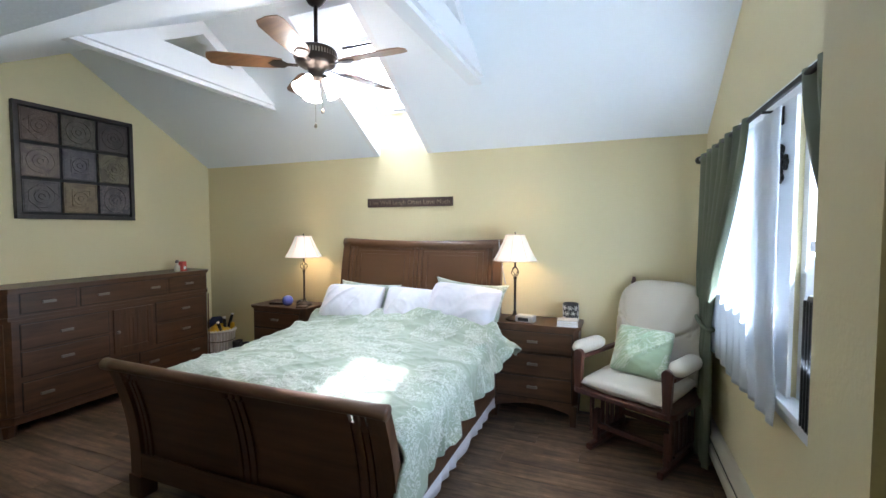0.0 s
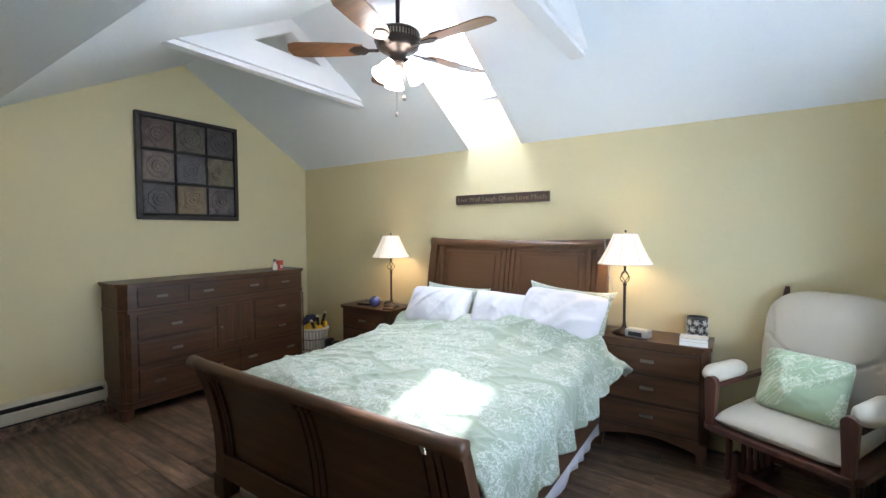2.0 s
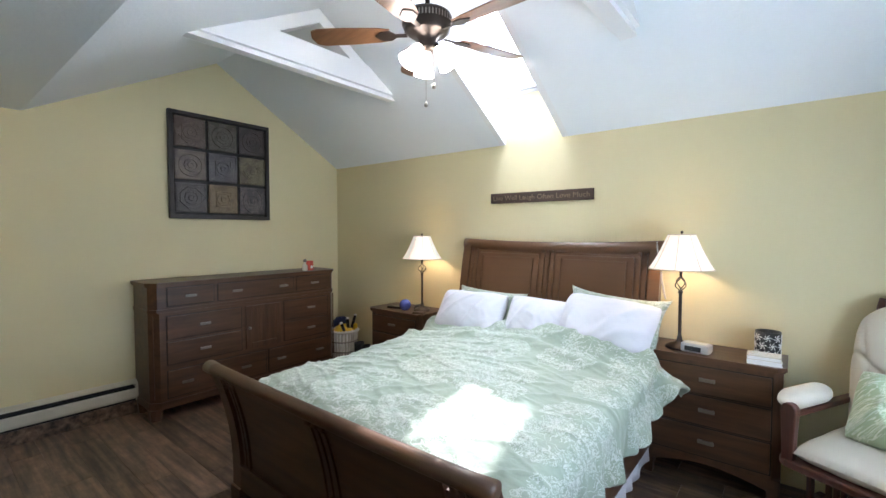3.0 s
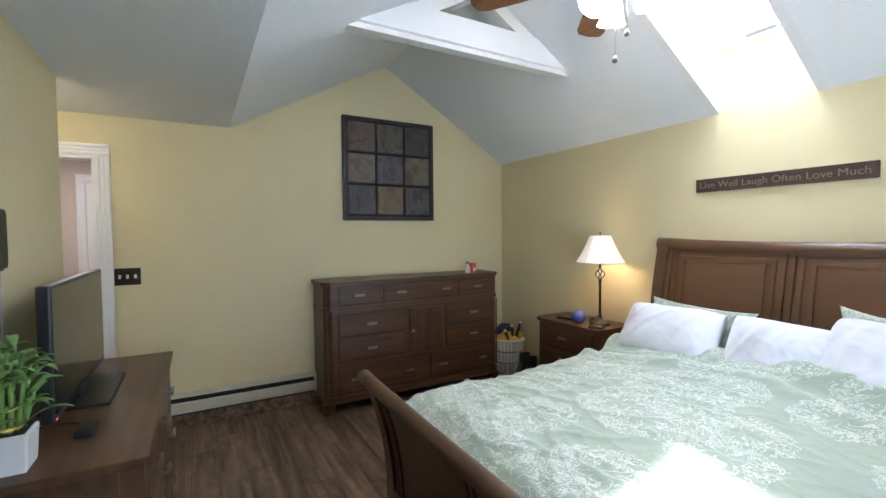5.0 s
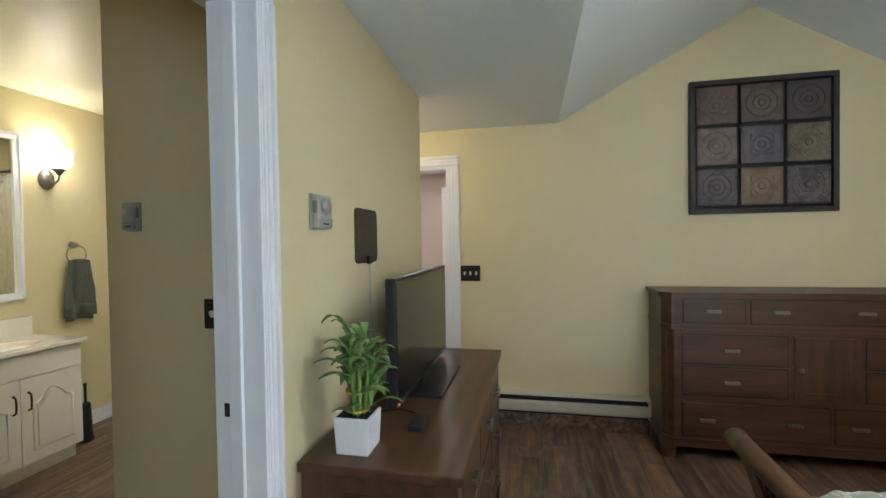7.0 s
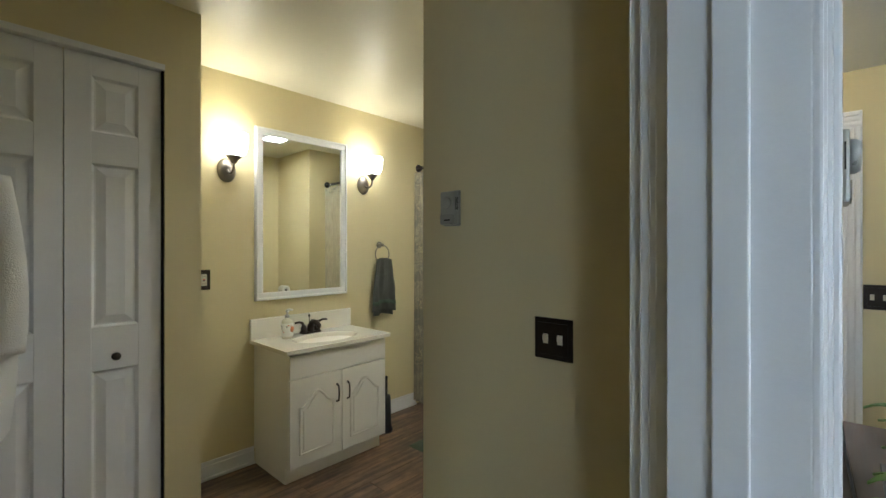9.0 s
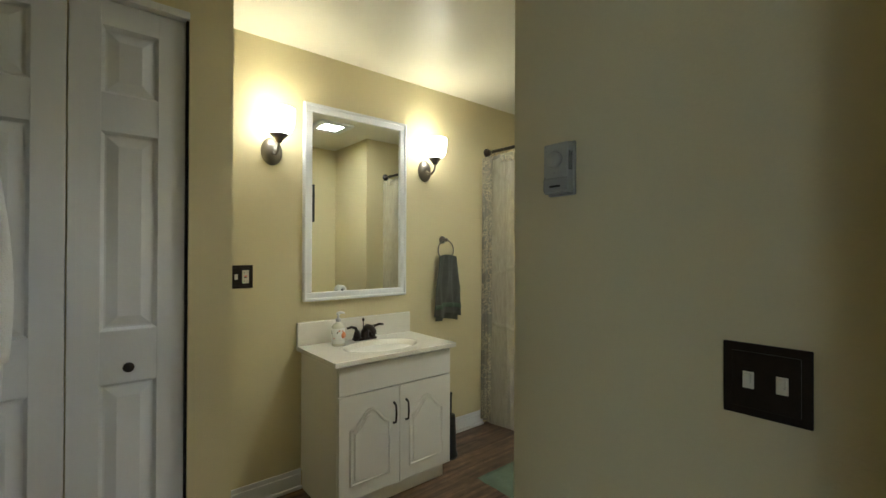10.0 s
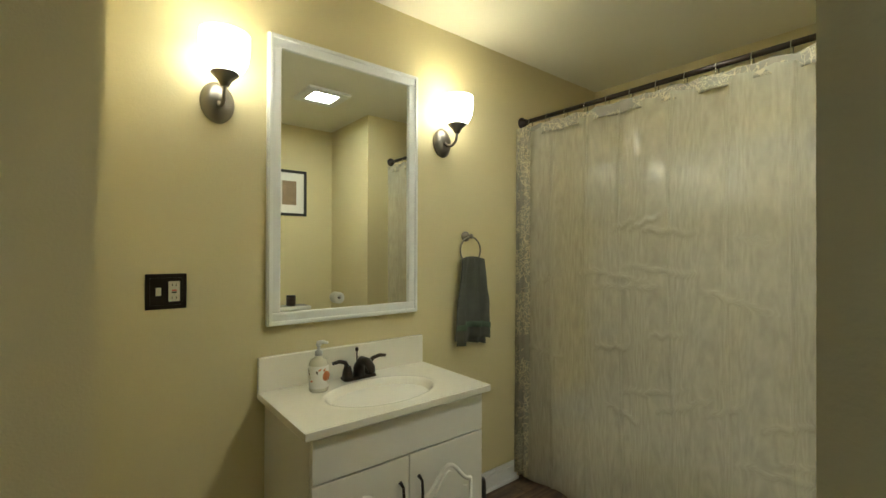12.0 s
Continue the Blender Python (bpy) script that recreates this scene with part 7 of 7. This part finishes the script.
wpart("top_hem", sheet(liner(RX + 0.036, 0.011, BATH_S + 0.04, -0.885, 2.035, 2.105, 9.0, False), 200, 6, 0.002), DAMASK, curtain, "grey reinforced top hem")

def rug_point(u, v):
    x, y = -3.64 + 0.56 * u, -1.83 + 0.80 * v
    e = min(u, 1 - u, v, 1 - v)
    return Vector((x, y, 0.004 + 0.016 * min(1, e * 18) + 0.004 * noise.noise(Vector((u * 14, v * 18, 0)))))
solid("bath_rug", sheet(rug_point, 60, 70), RUG, "sage green tufted bath rug", "rug")

# Nook seen in the mirror.
toilet = thing("toilet", "white two-piece toilet in the nook", "toilet", (-3.02, -0.46, 0))
part("tank", box(-0.21, 0.21, 0.12, 0.30, 0.38, 0.83, 0.025), PORCELAIN, toilet)
part("tank_lid", box(-0.22, 0.22, 0.11, 0.305, 0.83, 0.865, 0.012), PORCELAIN, toilet)
part("bowl", lathe([(0, 0), (0.11, 0), (0.12, 0.05), (0.10, 0.16), (0.15, 0.30), (0.19, 0.38), (0.185, 0.40), (0, 0.40)], (0, -0.12, 0), 28, None, (1, 1.25)), PORCELAIN, toilet)
part("seat", lathe([(0, 0.402), (0.19, 0.402), (0.195, 0.415), (0.185, 0.43), (0, 0.435)], (0, -0.12, 0), 28, None, (1, 1.25)), PORCELAIN, toilet)
part("flush_lever", box(-0.24, -0.17, 0.10, 0.115, 0.68, 0.70, 0.004), CHROME, toilet)
jar = thing("glass_jar", "small amber glass candle jar on the toilet tank", "jar", (-3.09, -0.25, 0.865))
part("cup", lathe([(0, 0), (0.038, 0), (0.040, 0.01), (0.040, 0.08), (0, 0.08)], seg=20), SIGN, jar)
part("lid", lathe([(0, 0.08), (0.041, 0.08), (0.041, 0.092), (0, 0.095)], seg=20), BLACK, jar)
pic = thing("framed_picture", "small dark framed picture with a cream mat", "picture", (-3.10, -0.152, 1.68))
for a, b, c, d in ((-0.16, 0.16, 0, 0.025), (-0.16, 0.16, 0.395, 0.42), (-0.16, -0.135, 0.025, 0.395), (0.135, 0.16, 0.025, 0.395)):
    part("frame_bar", box(a, b, -0.022, 0, c, d, 0.004), BLACK, pic)
part("mat_board", box(-0.135, 0.135, -0.010, -0.002, 0.025, 0.395), PAPER, pic)
part("print", box(-0.065, 0.065, -0.013, -0.010, 0.10, 0.32), printed("faded_botanical_print", (0.30, 0.22, 0.14), (0.12, 0.08, 0.05), 40.0, 0.9), pic)
paper = thing("paper_holder", "toilet paper roll on a bronze wall holder", "paper holder", (-3.52, -0.42, 0.93))
part("post", tube([(0.002, 0.09, 0), (0.06, 0.09, 0), (0.07, 0.08, 0), (0.07, -0.07, 0)], 0.008, 10), BRONZE, paper)
part("rosette", lathe([(0, 0.001), (0.026, 0.001), (0.024, 0.010), (0, 0.012)], (0, 0.09, 0), 16, Matrix.Rotation(radians(90), 4, "Y")), BRONZE, paper)
part("roll", lathe([(0.018, -0.05), (0.05, -0.05), (0.052, -0.045), (0.052, 0.045), (0.05, 0.05), (0.018, 0.05), (0.018, -0.05)], (0.07, -0.01, 0), 24, Matrix.Rotation(radians(90), 4, "X")), PAPER, paper)

fan = thing("bath_light", "square white ceiling fan light with a lit diffuser", "ceiling light", (-3.03, -1.06, BATH_Z))
for a, b, c, d in ((-0.16, 0.16, -0.16, -0.095), (-0.16, 0.16, 0.095, 0.16), (-0.16, -0.095, -0.095, 0.095), (0.095, 0.16, -0.095, 0.095)):
    part("frame_bar", box(a, b, c, d, -0.022, -0.001, 0.006), TRIM, fan)
part("diffuser", box(-0.095, 0.095, -0.095, 0.095, -0.014, -0.004, 0.003), DIFFUSER, fan, "lit frosted diffuser")

# Closet.
def bifold_leaf(x0, x1, knob):
    y = -1.825
    d = thing("bifold_door", "white six-panel bifold closet door, closed", "closet door", ((x0 + x1) / 2, y - 0.015, 0.012), group="bifold closet doors")
    c0, c1 = x0 + 0.085, x1 - 0.085
    rows = ((0.23, 0.90), (1.08, 1.76), (1.89, 2.12))
    bm = bmesh.new()
    add_box(bm, x0, c0, y - 0.03, y, 0.012, 2.205, 0.002)
    add_box(bm, c1, x1, y - 0.03, y, 0.012, 2.205, 0.002)
    edges = [0.012] + [z for r in rows for z in r] + [2.205]
    for k in range(0, len(edges), 2):
        add_box(bm, c0, c1, y - 0.03, y, edges[k], edges[k + 1], 0.0)
    wpart("stiles_and_rails", bm, TRIM, d)
    for z0, z1 in rows:
        bm = bmesh.new()
        def ring_face(k, dy):
            return [bm.verts.new(p) for p in ((c0 + k, y + dy, z0 + k), (c1 - k, y + dy, z0 + k), (c1 - k, y + dy, z1 - k), (c0 + k, y + dy, z1 - k))]
        loops = [ring_face(0.0, 0.0), ring_face(0.010, -0.012), ring_face(0.016, -0.012), ring_face(0.048, -0.002)]
        for p, q in zip(loops, loops[1:]):
            for i in range(4):
                j = (i + 1) % 4
                bm.faces.new((p[i], p[j], q[j], q[i]))
        bm.faces.new(loops[-1])
        back = [bm.verts.new(p) for p in ((c0, y - 0.028, z0), (c1, y - 0.028, z0), (c1, y - 0.028, z1), (c0, y - 0.028, z1))]
        bm.faces.new(back)
        for i in range(4):
            j = (i + 1) % 4
            bm.faces.new((loops[0][i], loops[0][j], back[j], back[i]))
        bmesh.ops.recalc_face_normals(bm, faces=bm.faces)
        wpart("raised_panel", bm, TRIM, d)
    if knob:
        wpart("knob", lathe([(0, 0), (0.012, 0), (0.008, 0.008), (0.008, 0.016), (0.017, 0.024), (0.016, 0.032), (0, 0.036)], (knob, y, 0.955), 18, Matrix.Rotation(radians(-90), 4, "X")), BRONZE, d, "dark bronze round knob")
    return d


bifold_leaf(-1.556, -1.2245, -1.388)
bifold_leaf(-1.2205, -0.888, None)
bifold_leaf(-0.884, -0.552, -0.72)
bifold_leaf(-0.548, -0.215, None)
track = structure("trim_closet", box(-1.566, -0.16, -1.84, -1.795, 2.209, 2.236, 0.003), TRIM, "white track cover above the closet doors")
structure("side_gap", box(-1.5645, -1.557, -1.90, -1.812, 0, 2.209), RUBBER, "", track)

robe = thing("bath_robe", "white terry bathrobe hung on the closet door", "bathrobe", (-0.93, -1.75, 0.65))
def robe_point(u, v):
    a = 2 * math.pi * u
    z = 1.78 - 1.10 * v
    w = 0.040 + 0.112 * min(1, v * 3.2) ** 0.7 + 0.015 * math.sin(v * 5)
    if v > 0.93:
        w *= 1 - (v - 0.93) * 5
    x = -0.93 + w * math.cos(a) * (1 + 0.10 * math.sin(v * 9 + 1))
    y = -1.738 + 0.068 * (0.5 + 0.5 * min(1, v * 3)) * math.sin(a) + 0.010 * math.sin(a * 5 + v * 4)
    return Vector((x, max(-1.812, y), z))
bm = sheet(robe_point, 48, 40, 0.0, True)
bmesh.ops.holes_fill(bm, edges=[e for e in bm.edges if e.is_boundary])
wpart("body", bm, ROBE, robe)
def sleeve(u, v):
    a = 2 * math.pi * u
    z = 1.66 - 0.62 * v
    return Vector((-1.02 - 0.045 * math.sin(v * 2.2) + 0.05 * math.cos(a), -1.70 + 0.038 * math.sin(a) + 0.01 * v, z))
bm = sheet(sleeve, 24, 24, 0.0, True)
bmesh.ops.holes_fill(bm, edges=[e for e in bm.edges if e.is_boundary])
wpart("sleeve", bm, ROBE, robe)
wpart("hook", tube([(-0.93, -1.824, 1.80), (-0.93, -1.79, 1.80), (-0.93, -1.77, 1.785), (-0.93, -1.775, 1.77)], 0.004, 8), BRONZE, robe)

# ---- hall past the door ----
hall_door = structure("door_hall", box(-6.10, -6.065, 0.02, 0.75, 0.0, 2.03, 0.003), TRIM, "white hall door far past the doorway")
structure("handle", lathe([(0, 0), (0.012, 0.0), (0.01, 0.03), (0.027, 0.045), (0.02, 0.065), (0, 0.068)], (-6.065, 0.12, 0.98), 16, Matrix.Rotation(radians(90), 4, "Y")), BRONZE, "", hall_door)
casing("door_3_trim", "x", -6.10, 1, 0.01, 0.76, 2.04, 0.08)
hl = thing("hall_light", "round lit ceiling light in the hall", "ceiling light", (-5.2, 0.2, 2.3))
part("rim", lathe([(0, -0.001), (0.10, -0.001), (0.10, -0.012), (0.08, -0.018), (0, -0.018)]), TRIM, hl)
part("lens", lathe([(0, -0.019), (0.075, -0.019), (0.06, -0.026), (0, -0.028)]), glow("lit_hall_lens", (1.0, 0.90, 0.80), 120), hl)

al = thing("alcove_light", "small lit dome light on the alcove ceiling", "ceiling light", (-3.42, 0.10, SOFFIT_Z))
part("rim", lathe([(0, -0.001), (0.085, -0.001), (0.088, -0.014), (0.07, -0.02), (0, -0.02)]), TRIM, al)
part("dome", lathe([(0, -0.021), (0.072, -0.021), (0.066, -0.045), (0.04, -0.066), (0, -0.074)]), glow("lit_alcove_dome", (1.0, 0.84, 0.58), 22), al)

# ---- floor planks ----
def lay_planks(x0, x1, y0, y1, seed):
    r = random.Random(seed)
    wide, long, gap = 0.152, 1.22, 0.0012
    y = y0
    cache = {}
    while y < y1 - 0.01:
        w = min(wide, y1 - y)
        x = x0 - r.random() * long
        while x < x1 - 0.005:
            a, b = max(x, x0), min(x + long, x1)
            if b - a > 0.01:
                key = (round(b - a, 3), round(w, 3))
                if key not in cache:
                    cache[key] = mesh_of("plank", box(gap, key[0] - gap, gap, key[1] - gap, -0.006, 0.0, 0.0), PLANK)
                ob = new("plank", cache[key])
                ob.parent = floor_ob
                ob.location = (a, y, 0)
            x += long
        y += wide


lay_planks(XW - 0.11, XE, -1.0, YN, 3)
lay_planks(-4.55, -0.1, BATH_S, -1.0, 4)
